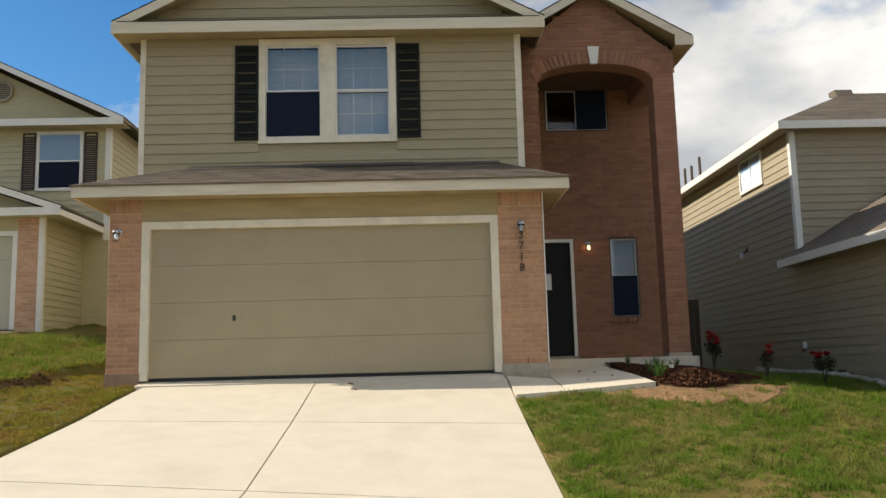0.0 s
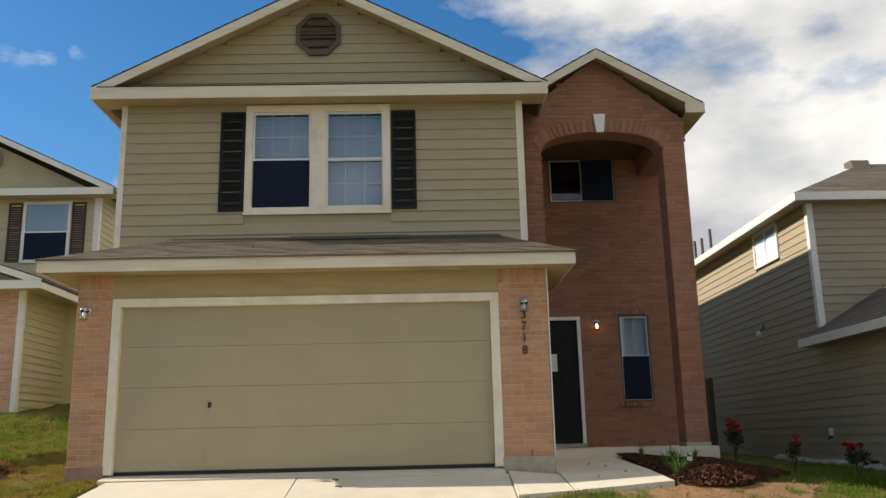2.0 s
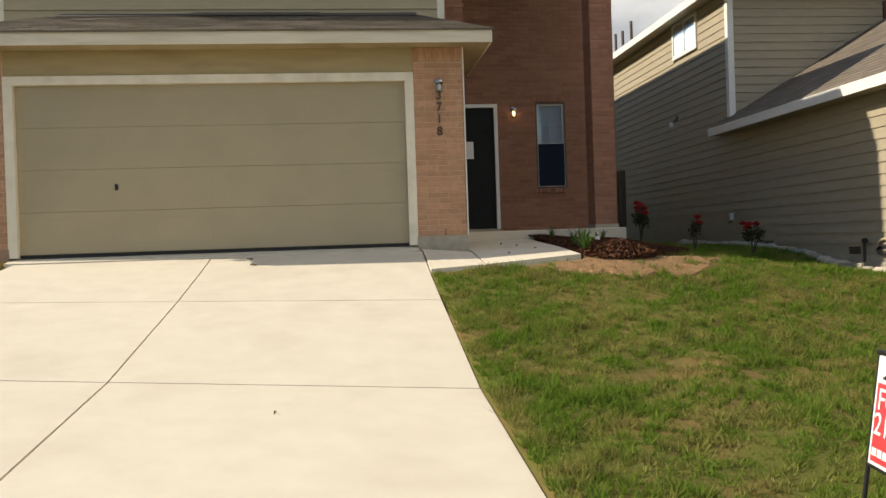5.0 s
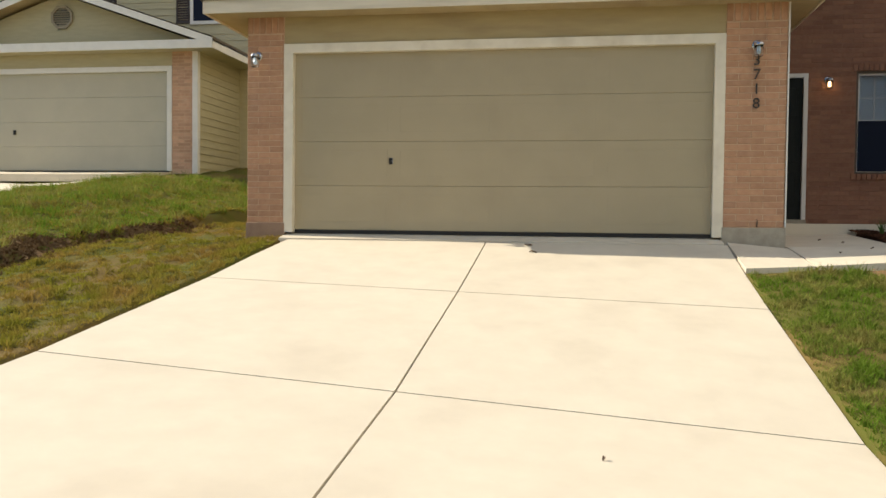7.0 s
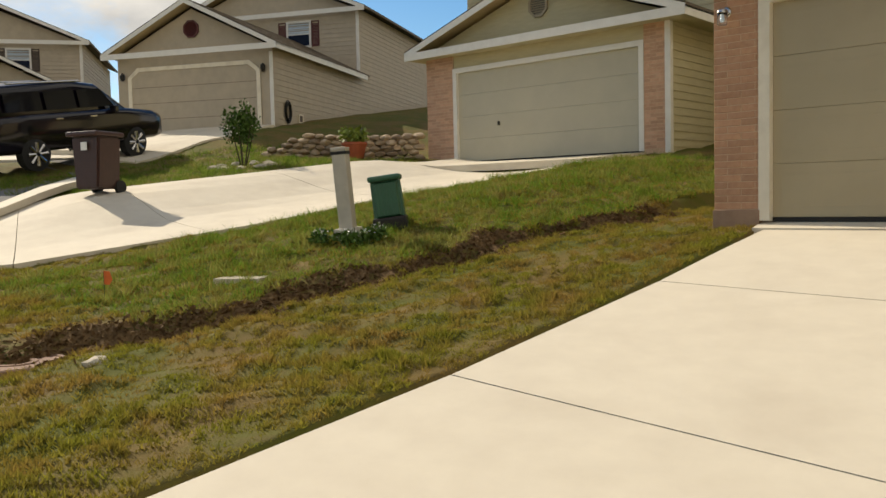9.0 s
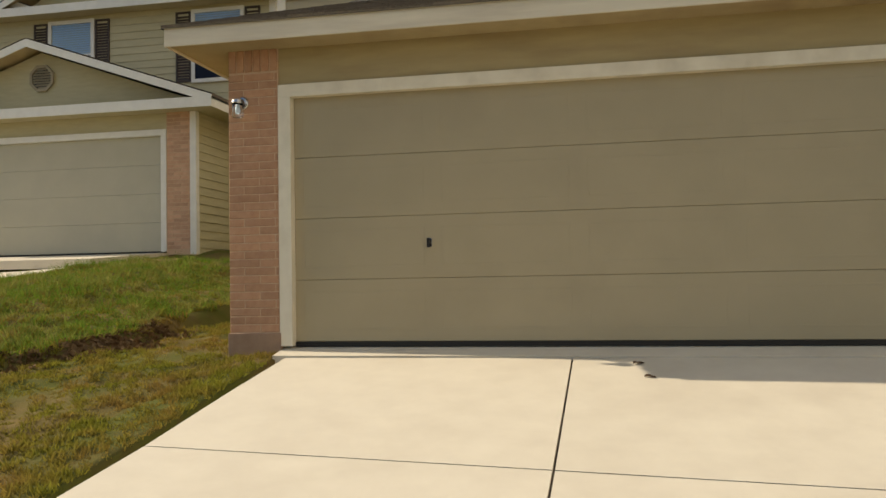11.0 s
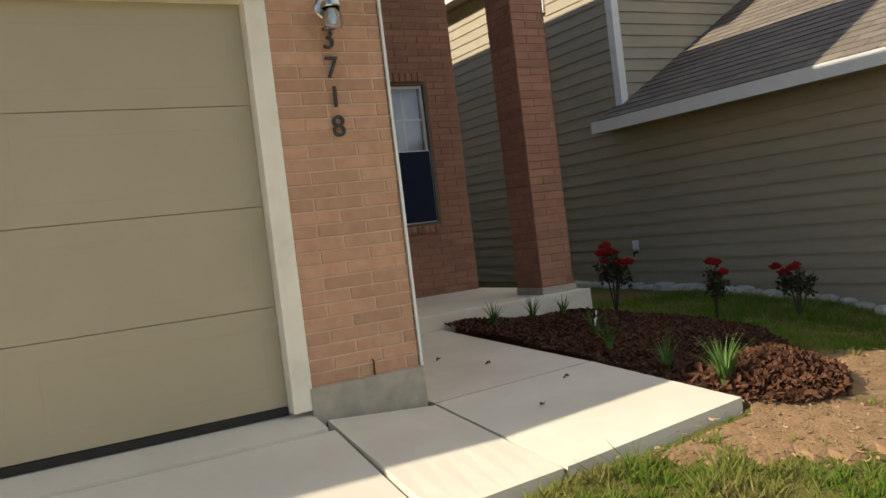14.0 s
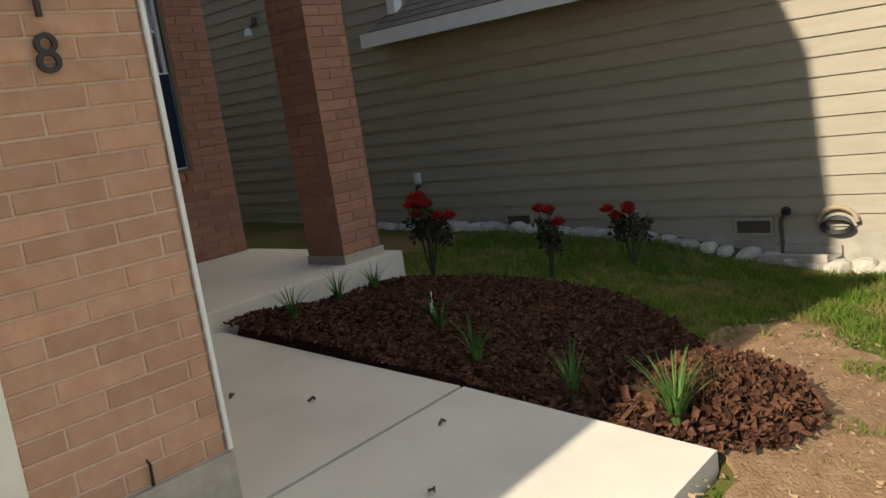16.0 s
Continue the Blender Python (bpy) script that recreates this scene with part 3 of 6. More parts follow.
# piers, footing and bricks
for x0, x1 in ((PIER_L, 0.0), (5.10, PIER_R)):
    west = x0 < 0
    pier = part("brick_pier", boxed(x0, x1, 0.0, 0.45, 0.09, 2.56), MORTAR, house, "orange-pink brick pier beside the garage door")
    part("footing", boxed(x0 - 0.012, x1 + 0.012, -0.022, 0.45, -0.45, 0.092, bevel=0.006), FOOTING_WARM if west else FOOTING, pier, "mud-stained brown footing" if west else "stained grey concrete footing")
    bricks(pier, (x0, 0, 0), 0, x1 - x0, 0.10, 2.36, BRICK)
    if west:
        bricks(pier, (x0, 0.45, 0), -90, 0.45, 0.10, 2.36, BRICK, phase=1)
    else:
        bricks(pier, (x1, 0.0, 0), 90, 0.45, 0.10, 2.36, BRICK, phase=1)
    for i in range(int((x1 - x0) / 0.0725)):
        ob = new("brick", brick_mesh(0.0635, 0.19, 0.012, BRICK))
        ob.parent = pier
        ob.matrix_basis = pose(x0 + 0.004 + i * (x1 - x0) / int((x1 - x0) / 0.0725), 0, 2.366)
part("corner_bead", boxed(PIER_R + 0.001, PIER_R + 0.016, -0.014, -0.002, 0.1, 2.56), TRIM_WHITE, house)
part("weep_rope", tube(tube(bmesh.new(), (5.46, -0.018, 0.10), (5.462, -0.02, 0.17), 0.006, 0.005), (5.462, -0.02, 0.17), (5.455, -0.016, 0.19), 0.005, 0.003), BLACK_METAL, house)
# header panel, soffit, door trim
part("header_panel", boxed(0.0, 5.10, 0.015, 0.12, 2.225, 2.57), PANEL, house, "tan header board over the garage door with rusty stains")
bm = bmesh.new()
box(bm, 0.0, 5.10, -0.012, 0.13, 2.125, 2.235, 0.004)
box(bm, 0.0, 0.115, -0.012, 0.13, -0.02, 2.125, 0.004)
box(bm, 4.985, 5.10, -0.012, 0.13, -0.02, 2.125, 0.004)
box(bm, 0.085, 0.115, -0.02, -0.012, -0.02, 2.125)
box(bm, 4.985, 5.015, -0.02, -0.012, -0.02, 2.125)
part("door_trim", bm, TRIM, house, "cream wooden garage door casing")
# the side and back walls that close the house
bm = bmesh.new()
box(bm, PIER_L, PIER_L + 0.15, 0.45, 17.0, -0.4, 2.6)
box(bm, PIER_L + 0.02, PIER_L + 0.17, 1.2, 17.0, 2.6, 5.45)
box(bm, PIER_L + 0.2, 8.25, 16.8, 16.95, -0.4, 5.45)
box(bm, 8.26, 8.41, 3.9, 17.0, -0.4, 5.45)
box(bm, 5.60, 5.75, 0.45, 3.69, -0.4, 2.85)
part("side_wall", bm, SIDING, house)
part("garage_floor", boxed(PIER_L + 0.15, 5.6, 0.2, 10.8, -0.3, -0.05), CONCRETE, house)

garage_door = thing("garage_door", "closed tan sectional garage door with four panels", "garage door")
for r in range(4):
    z0 = 0.012 + r * 0.529
    bm = prismed([(0.0735, z0 + 0.001), (0.115, z0 + 0.001), (0.115, z0 + 0.5285), (0.0735, z0 + 0.5285), (0.069, z0 + 0.525), (0.069, z0 + 0.0045)], "x", 0.118, 4.982)
    sec = part("panel", bm, GARAGE, garage_door)
    bm = bmesh.new()
    for c in range(4):
        u0, u1 = 0.118 + 0.07 + c * 1.216, 0.118 + (c + 1) * 1.216 - 0.07
        frame_ring(bm, u0, u1, z0 + 0.1, z0 + 0.43, 0.018, 0.0675, 0.071, 0.0012)
    part("embossing", bm, GARAGE, sec)
part("bottom_seal", boxed(0.118, 4.982, 0.06, 0.12, -0.03, 0.012), BLACK_METAL, garage_door, "black rubber bottom seal")
bm = tube(bmesh.new(), (1.307, 0.07, 0.835), (1.307, 0.03, 0.835), 0.014, 0.012, 10)
box(bm, 1.293, 1.321, 0.016, 0.032, 0.795, 0.875, 0.006)
handle = part("handle", bm, BLACK_METAL, garage_door, "small dark lock handle")
part("handle_plate", boxed(1.285, 1.329, 0.062, 0.07, 0.80, 0.87, bevel=0.003), CHROME, handle)

# eave of the lower roof: fascia, soffit and shingles
bm = bmesh.new()
box(bm, -0.88, 6.10, EAVE_Y - 0.02, EAVE_Y, 2.54, 2.70)
box(bm, 6.08, 6.10, EAVE_Y, 1.90, 2.54, 2.70)
box(bm, -0.88, -0.86, EAVE_Y, 1.90, 2.54, 2.70)
part("fascia", bm, FASCIA, house, "cream fascia board along the lower eave")
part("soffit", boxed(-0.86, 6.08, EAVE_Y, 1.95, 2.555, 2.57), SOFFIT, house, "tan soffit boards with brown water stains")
bm = bmesh.new()
lower = [(-0.90, -0.37, 2.705), (6.12, -0.37, 2.705), (5.20, 1.05, 3.27), (0.45, 1.05, 3.27)]
vs = [bm.verts.new(p) for p in lower] + [bm.verts.new((x, y, 2.69)) for x, y in ((-0.90, -0.37), (6.12, -0.37), (6.12, 1.95), (-0.90, 1.95))] + [bm.verts.new((5.2, 1.95, 3.27)), bm.verts.new((0.45, 1.95, 3.27)), bm.verts.new((6.12, 1.95, 2.705)), bm.verts.new((-0.9, 1.95, 2.705))]
for q in ((0, 1, 2, 3), (4, 5, 1, 0), (5, 6, 10, 1), (1, 10, 8, 2), (0, 3, 9, 11), (7, 4, 0, 11), (3, 2, 8, 9)):
    bm.faces.new([vs[i] for i in q])
bmesh.ops.recalc_face_normals(bm, faces=bm.faces[:])
lower_roof = part("lower_roof", bm, SHINGLE, house, "brown shingled skirt roof over the garage")
shingles(lower_roof, lower, SHINGLE, 0.13)
shingles(lower_roof, [(6.12, -0.37, 2.705), (6.12, 1.95, 2.705), (5.2, 1.95, 3.27), (5.2, 1.05, 3.27)], SHINGLE, 0.13)
shingles(lower_roof, [(-0.9, 1.95, 2.705), (-0.9, -0.37, 2.705), (0.45, 1.05, 3.27), (0.45, 1.95, 3.27)], SHINGLE, 0.13)
# Dark strip stands in for the shadow the upper eave casts on this roof.
bm = bmesh.new()
for x0, x1, s in ((0.4, 2.2, 0.004), (2.15, 3.9, 0.018), (3.85, 5.25, 0.008)):
    prism(bm, [(0.80, 3.18 + s), (1.03, 3.275 + s), (1.03, 3.283 + s), (0.80, 3.188 + s)], "x", x0, x1)
part("flashing_strip", bm, SHINGLE_DARK, lower_roof, "dark strip along the wall for the upper eave shadow")

# ---------------- upper storey ----------------
UY = 1.04
UL, UR = -0.42, 5.645
upper_wall = part("upper_wall", bmesh.new(), SIDING, house, "tan lap siding wall of the upper storey")
bm = bmesh.new()
WIN = (1.46, 3.64, 3.64, 5.355)
box(bm, UL, WIN[0] + 0.03, UY + 0.006, UY + 0.15, 2.72, 5.5)
box(bm, WIN[1] - 0.03, UR, UY + 0.006, UY + 0.15, 2.72, 5.5)
box(bm, WIN[0] + 0.03, WIN[1] - 0.03, UY + 0.006, UY + 0.15, 2.72, WIN[2] + 0.03)
box(bm, WIN[0] + 0.03, WIN[1] - 0.03, UY + 0.006, UY + 0.15, WIN[3] - 0.03, 5.5)
prism(bm, [(UL, 5.5), (UR, 5.5), (2.62, 7.12)], "y", UY + 0.006, UY + 0.15)
bm.to_mesh(upper_wall.data)
bm.free()
siding(upper_wall, (UL + 0.085, UY, 2.86), 0, UR - UL - 0.17, 2.62, SIDING, holes=[(WIN[0] - UL - 0.085, WIN[1] - UL - 0.085, WIN[2] - 2.86, WIN[3] - 2.86)])
siding(upper_wall, (UL, UY, 5.57), 0, UR - UL, 1.6, SIDING, span=lambda v: (max(0.0, 2 * v - 0.22), UR - UL - max(0.0, 2 * v - 0.22)))
bm = bmesh.new()
box(bm, UL, UL + 0.085, UY - 0.02, UY + 0.01, 2.9, 5.45)
box(bm, UR - 0.085, UR, UY - 0.02, UY + 0.01, 2.95, 5.45)
box(bm, UR - 0.003, UR + 0.018, UY - 0.02, UY + 0.09, 2.95, 5.45)
part("corner_board", bm, TRIM, house, "cream vertical corner boards")

window_1 = thing("window_1", "white twin double-hung window with blinds and muntins", "window", kind="structure")
bm = frame_ring(bmesh.new(), *WIN, 0.105, UY - 0.03, UY + 0.05)
box(bm, 2.43, 2.67, UY - 0.028, UY + 0.05, WIN[2] + 0.105, WIN[3] - 0.105)
box(bm, WIN[0] - 0.012, WIN[1] + 0.012, UY - 0.045, UY - 0.03, WIN[2] - 0.008, WIN[2] + 0.03)
part("window_frame", bm, TRIM, window_1, "cream wooden window casing")
for a, b, scr in ((1.565, 2.43, True), (2.67, 3.535, False)):
    sash(window_1, a, b, 4.485, 5.25, UY + 0.012, 3, 2, blind=True)
    sash(window_1, a, b, 3.745, 4.50, UY - 0.006 + 0.03, 3, 2, blind=True, screen=scr)
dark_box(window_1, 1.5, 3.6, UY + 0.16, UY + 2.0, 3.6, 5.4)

shutter = thing("shutter", "black louvred shutter beside the upper window", "shutter", "shutters of the upper window", at=(1.082, UY - 0.006, 3.69))
bm = frame_ring(bmesh.new(), 0, 0.372, 0, 1.56, 0.045, -0.035, -0.012, 0.003)
box(bm, 0.045, 0.327, -0.035, -0.012, 0.76, 0.82, 0.003)
part("shutter_frame", bm, SHUTTER, shutter)
for i in range(34):
    v = 0.05 + i * 0.0425
    if 0.73 < v < 0.82:
        continue
    part("louvre", prismed([(-0.030, v), (-0.016, v + 0.034), (-0.012, v + 0.034), (-0.026, v)], "x", 0.045, 0.327), SHUTTER, shutter)
part("backing", boxed(0.01, 0.362, -0.011, -0.003, 0.01, 1.55), SHUTTER, shutter)
copy_thing(shutter, pose(3.655, UY - 0.006, 3.69))


def octagon_vent(at, r, mat, ring, label, group="gable vents"):
    v = thing("gable_vent", label, "vent", group, at=at)
    bm = bmesh.new()
    pts = [(math.cos(radians(22.5 + 45 * i)), math.sin(radians(22.5 + 45 * i))) for i in range(8)]
    for i in range(8):
        (a, b), (c, d) = pts[i], pts[(i + 1) % 8]
        prism(bm, [(a * r, b * r), (c * r, d * r), (c * r * 0.8, d * r * 0.8), (a * r * 0.8, b * r * 0.8)], "y", -0.045, 0.0)
    part("ring", bm, ring, v)
    n = 8
    for i in range(n):
        z = -0.74 * r + i * 1.48 * r / n
        w = min(0.79 * r, (0.79 * r * 1.36 - max(abs(z), abs(z + 0.15 * r))))
        part("slat", prismed([(-0.038, z), (-0.006, z + 0.17 * r), (-0.002, z + 0.17 * r), (-0.032, z)], "x", -w, w), mat, v)
    part("backing", prismed([(a * r * 0.85, b * r * 0.85) for a, b in pts], "y", -0.001, 0.002), UNLIT_BLACK, v)
    return v


octagon_vent((2.54, UY - 0.012, 6.52), 0.375, VENT, VENT, "brown octagonal louvred vent in the gable")


# main roof: slabs, rakes, horizontal fascia
def gable_roof(parent, xl, xr, zl, zr, xp, zp, y0, y1, mat, thick=0.07, rake=0.16, trim=None, kind="shingle"):
    trim = trim or FASCIA
    bm = bmesh.new()
    prism(bm, [(xl, zl), (xp, zp), (xr, zr), (xr, zr - thick), (xp, zp - thick), (xl, zl - thick)], "y", y0, y1)
    roof = part("roof", bm, mat, parent, "shingled gable roof")
    bm = bmesh.new()
    prism(bm, [(xl, zl - 0.012), (xp, zp - 0.012), (xp, zp - rake), (xl, zl - rake)], "y", y0 - 0.022, y0 - 0.001)
    prism(bm, [(xp, zp - 0.012), (xr, zr - 0.012), (xr, zr - rake), (xp, zp - rake)], "y", y0 - 0.022, y0 - 0.001)
    part("rake_board", bm, trim, parent, "cream rake boards")
    bm = bmesh.new()
    for (a, za), (b, zb) in (((xl, zl), (xp, zp)), ((xp, zp), (xr, zr))):
        prism(bm, [(a, za - thick - 0.002), (b, zb - thick - 0.002), (b, zb - thick - 0.014), (a, za - thick - 0.014)], "y", y0, y0 + 0.6)
    part("rake_soffit", bm, SOFFIT, parent)
    shingles(roof, [(xr, y0 - 0.03, zr + 0.002), (xr, y1, zr + 0.002), (xp, y1, zp + 0.002), (xp, y0 - 0.03, zp + 0.002)], mat, 0.16, 0.5)
    shingles(roof, [(xl, y1, zl + 0.002), (xl, y0 - 0.03, zl + 0.002), (xp, y0 - 0.03, zp + 0.002), (xp, y1, zp + 0.002)], mat, 0.16, 0.5)
    return roof


gable_roof(house, -0.78, 6.02, 5.56, 5.56, 2.62, 7.27, 0.72, 17.3, SHINGLE)
bm = bmesh.new()
box(bm, -0.78, 6.02, 0.685, 0.705, 5.36, 5.54)
box(bm, -0.78, -0.76, 0.705, 17.3, 5.36, 5.54)
box(bm, 6.00, 6.02, 0.705, 1.64, 5.36, 5.54)
part("fascia", bm, FASCIA, house, "cream fascia across the gable foot")
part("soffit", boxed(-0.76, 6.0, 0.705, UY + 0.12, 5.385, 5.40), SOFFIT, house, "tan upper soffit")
part("pent_shingles", prismed([(0.68, 5.545), (UY, 5.60), (UY, 5.61), (0.68, 5.556)], "x", -0.70, 5.94), SHINGLE_DARK, house)

# ---------------- brick entry tower ----------------
TY, BY = 1.97, 3.69
TL, TR, TPX, TPZ = 5.66, 8.42, 7.02, 6.50
BR = 8.45
tower = part("entry_tower", bmesh.new(), MORTAR_SHADED, house, "brick entry tower with an arched opening, brick darkened for shade")
AX0, AX1, ASZ, ATZ = 6.05, 8.06, 4.90, 5.21


def arch_z(x):
    t = (x - (AX0 + AX1) / 2) / ((AX1 - AX0) / 2)
    return ASZ + (ATZ - ASZ) * math.sqrt(max(0.0, 1 - t * t))


def tower_top(x):
    return 5.42 + (TPZ - 5.42) * (1 - abs(x - TPX) / (TR - TPX))


bm = bmesh.new()
N = 20
arc_pts = [(AX0 + (AX1 - AX0) * i / N, arch_z(AX0 + (AX1 - AX0) * i / N)) for i in range(N + 1)]
for (a, za), (b, zb) in zip(arc_pts, arc_pts[1:]):
    prism(bm, [(a, za), (b, zb), (b, tower_top(b)), (a, tower_top(a))], "y", TY, TY + 0.38)
prism(bm, [(TL, 2.6), (AX0, 2.6), (AX0, tower_top(AX0)), (TL, tower_top(TL))], "y", TY, TY + 0.38)
box(bm, 5.76, AX0, TY, TY + 0.38, 0.1, 2.6)
prism(bm, [(AX1, 0.1), (TR, 0.1), (TR, tower_top(TR)), (AX1, tower_top(AX1))], "y", TY, TY + 0.38)
box(bm, AX1, TR, TY + 0.38, BY, 4.98, 5.42)
# back wall of the porch around its door and windows
DOOR_X0, DOOR_X1, DOOR_Z = 5.96, 6.855, 2.40
PW = (7.535, 8.08, 0.90, 2.42)
PU = (6.42, 7.65, 4.49, 5.35)
box(bm, 5.6, DOOR_X0, BY, BY + 0.2, 0.1, 5.5)
box(bm, DOOR_X0, DOOR_X1, BY, BY + 0.2, DOOR_Z, PU[2])
box(bm, DOOR_X1, PW[0], BY, BY + 0.2, 0.1, PU[2])
box(bm, PW[0], PW[1], BY, BY + 0.2, 0.1, PW[2])
box(bm, PW[0], PW[1], BY, BY + 0.2, PW[3], PU[2])
box(bm, PW[1], BR, BY, BY + 0.2, 0.1, 5.5)
box(bm, DOOR_X0, PU[0], BY, BY + 0.2, PU[2], 5.5)
box(bm, PU[1], PW[1], BY, BY + 0.2, PU[2], 5.5)
box(bm, PU[0], PU[1], BY, BY + 0.2, PU[3], 5.5)
bm.to_mesh(tower.data)
bm.free()
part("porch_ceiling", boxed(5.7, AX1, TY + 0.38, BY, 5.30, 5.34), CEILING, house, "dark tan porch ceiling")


def keep_front(u, z):
    x = TL + u
    if z < 2.6 and x < AX0:
        return False
    return z < tower_top(x) - 0.04 and not (AX0 - 0.01 < x < AX1 + 0.01 and z < arch_z(x) + 0.24) and not (x > AX1 - 0.02 and z < 5.0)


BACK_HOLES = [(a - 5.765, b - 5.755, c, d) for a, b, c, d in (PW, PU, (DOOR_X0, DOOR_X1, 0, DOOR_Z))]
brickwork(tower, "brickwork", [((TL, TY, 0), 0, AX1 - TL + 0.4, 2.7, 6.5, keep_front), ((5.76, BY, 0), 0, BR - 5.76, 0.16, 5.3, BACK_HOLES),
                              ((AX0, TY, 0), 90, 0.38, 2.7, 4.95, None), ((5.75, 0.45, 0), 90, BY - 0.45, 0.1, 2.56, None),
                              ((TR, TY + 0.38, 0), 90, BY - TY - 0.2, 5.0, 5.42, None), ((AX1, BY, 0), -90, BY - TY - 0.38, 5.0, 5.30, None)], BRICK_SHADED)
brickwork(tower, "wall_end_bricks", [((BR, BY, 0), 90, 0.2, 0.12, 5.4, None)], BRICK_SHADED)
pillar = part("porch_pillar", boxed(AX1 - 0.012, TR + 0.012, TY - 0.02, TY + 0.39, -0.3, 0.21, bevel=0.006), FOOTING, house, "square porch pillar of shade-darkened brick on a concrete foot")
bricks(pillar, (AX1, TY, 0), 0, TR - AX1, 0.22, 5.0, BRICK_SHADED_PART)
bricks(pillar, (AX1, TY + 0.38, 0), -90, 0.38, 0.22, 4.98, BRICK_SHADED_PART, phase=1)
bricks(pillar, (TR, TY, 0), 90, 0.38, 0.22, 5.0, BRICK_SHADED_PART, phase=1)
# arch of upright bricks and the keystone
for i in range(30):
    t = math.pi * (i + 0.5) / 30
    cx = (AX0 + AX1) / 2
    x = cx - math.cos(t) * (AX1 - AX0) / 2
    if abs(x - cx) < 0.1:
        continue
    lean = -math.atan((x - cx) / ((AX1 - AX0) / 2) * 0.6)
    ob = new("brick", brick_mesh(0.064, 0.215, 0.018, BRICK_SHADED_PART))
    ob.parent = tower
    ob.matrix_basis = pose(x, TY, arch_z(x) + 0.006) @ Matrix.Rotation(-lean, 4, "Y") @ pose(-0.032, 0, 0)
part("keystone", prismed([(6.985, 5.20), (7.105, 5.20), (7.145, 5.51), (6.945, 5.51)], "y", TY - 0.045, TY + 0.01), TRIM_WHITE, house, "white wedge-shaped keystone")
gable_roof(house, 5.33, 8.71, 5.61, 5.61, TPX, 6.58, TY - 0.22, 17.2, SHINGLE)
bm = bmesh.new()
box(bm, 8.72, 8.74, TY - 0.22, 17.2, 5.44, 5.62)
box(bm, TR, 8.74, TY - 0.24, TY - 0.215, 5.44, 5.60)
part("fascia", bm, FASCIA, house, "cream side fascia of the tower")
part("soffit", boxed(TR + 0.02, 8.72, TY - 0.215, 17.2, 5.45, 5.465), SOFFIT, house)

# porch door, windows, lamp
door_1 = thing("door_1", "closed dark green front door in a white frame", "door", kind="structure")
bm = bmesh.new()
box(bm, DOOR_X1 - 0.06, DOOR_X1, BY - 0.02, BY + 0.1, 0.06, DOOR_Z)
box(bm, DOOR_X0, DOOR_X0 + 0.06, BY - 0.02, BY + 0.1, 0.06, DOOR_Z)
box(bm, DOOR_X0 + 0.06, DOOR_X1 - 0.06, BY - 0.02, BY + 0.1, DOOR_Z - 0.06, DOOR_Z)
part("door_frame", bm, TRIM_WHITE, door_1, "white door frame")
leaf = part("door_leaf", boxed(DOOR_X0 + 0.06, DOOR_X1 - 0.06, BY + 0.035, BY + 0.08, 0.217, DOOR_Z - 0.06), DOOR, door_1)
bm = bmesh.new()
for a, b in ((0.1, 0.36), (0.45, 0.71)):
    for c, d in ((0.2, 0.75), (0.9, 1.6), (1.72, 2.02)):
        frame_ring(bm, DOOR_X0 + 0.06 + a, DOOR_X0 + 0.06 + b, 0.19 + c, 0.19 + d, 0.025, BY + 0.028, BY + 0.035, 0.002)
part("door_moulding", bm, DOOR, leaf)
part("door_notice", boxed(6.20, 6.42, BY + 0.022, BY + 0.026, 1.45, 1.75), VINYL, leaf, "white paper notice on the door")
part("sill", boxed(DOOR_X0, DOOR_X1, BY - 0.06, BY + 0.1, 0.155, 0.215, bevel=0.005), FOOTING, door_1)
lathe_knob = part("knob", lathe(bmesh.new(), [(0.012, 0), (0.028, 0.012), (0.03, 0.03), (0.018, 0.045)], 14), CHROME, door_1)
lathe_knob.matrix_basis = pose(6.14, BY + 0.035, 1.15, 90, 0, 0)


def brick_frame(parent, x0, x1, z0, z1, y):
    bm = bmesh.new()
    for i in range(int((x1 - x0 + 0.1) / 0.072)):
        u = x0 - 0.05 + i * 0.072
        box(bm, u, u + 0.063, y - 0.03, y + 0.02, z1 + 0.005, z1 + 0.095, 0.003)
        box(bm, u, u + 0.063, y - 0.04, y + 0.02, z0 - 0.075, z0 - 0.005, 0.003)
    part("brick_surround", bm, BRICK_SHADED, parent)


window_2 = thing("window_2", "narrow double-hung porch window with bronze frame", "window", kind="structure")
part("window_frame", frame_ring(bmesh.new(), *PW, 0.028, BY + 0.0, BY + 0.09), VENT, window_2)
sash(window_2, PW[0] + 0.028, PW[1] - 0.028, 1.67, PW[3] - 0.028, BY + 0.04, 2, 2, blind=True)
sash(window_2, PW[0] + 0.028, PW[1] - 0.028, PW[2] + 0.028, 1.70, BY + 0.02, 1, 1, screen=True)
brick_frame(window_2, *PW, BY)
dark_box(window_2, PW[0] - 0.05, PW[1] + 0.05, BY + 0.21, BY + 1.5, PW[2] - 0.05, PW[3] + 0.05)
window_3 = thing("window_3", "two-pane sliding window above the porch", "window", kind="structure")
part("window_frame", frame_ring(bmesh.new(), *PU, 0.028, BY + 0.0, BY + 0.09), VENT, window_3)
sash(window_3, PU[0] + 0.028, 7.05, PU[2] + 0.028, PU[3] - 0.028, BY + 0.04, 1, 1, screen=False)
sash(window_3, 7.02, PU[1] - 0.028, PU[2] + 0.028, PU[3] - 0.028, BY + 0.02, 1, 1, screen=True)
dark_box(window_3, PU[0] - 0.05, PU[1] + 0.05, BY + 0.21, BY + 1.5, PU[2] - 0.05, PU[3] + 0.05)


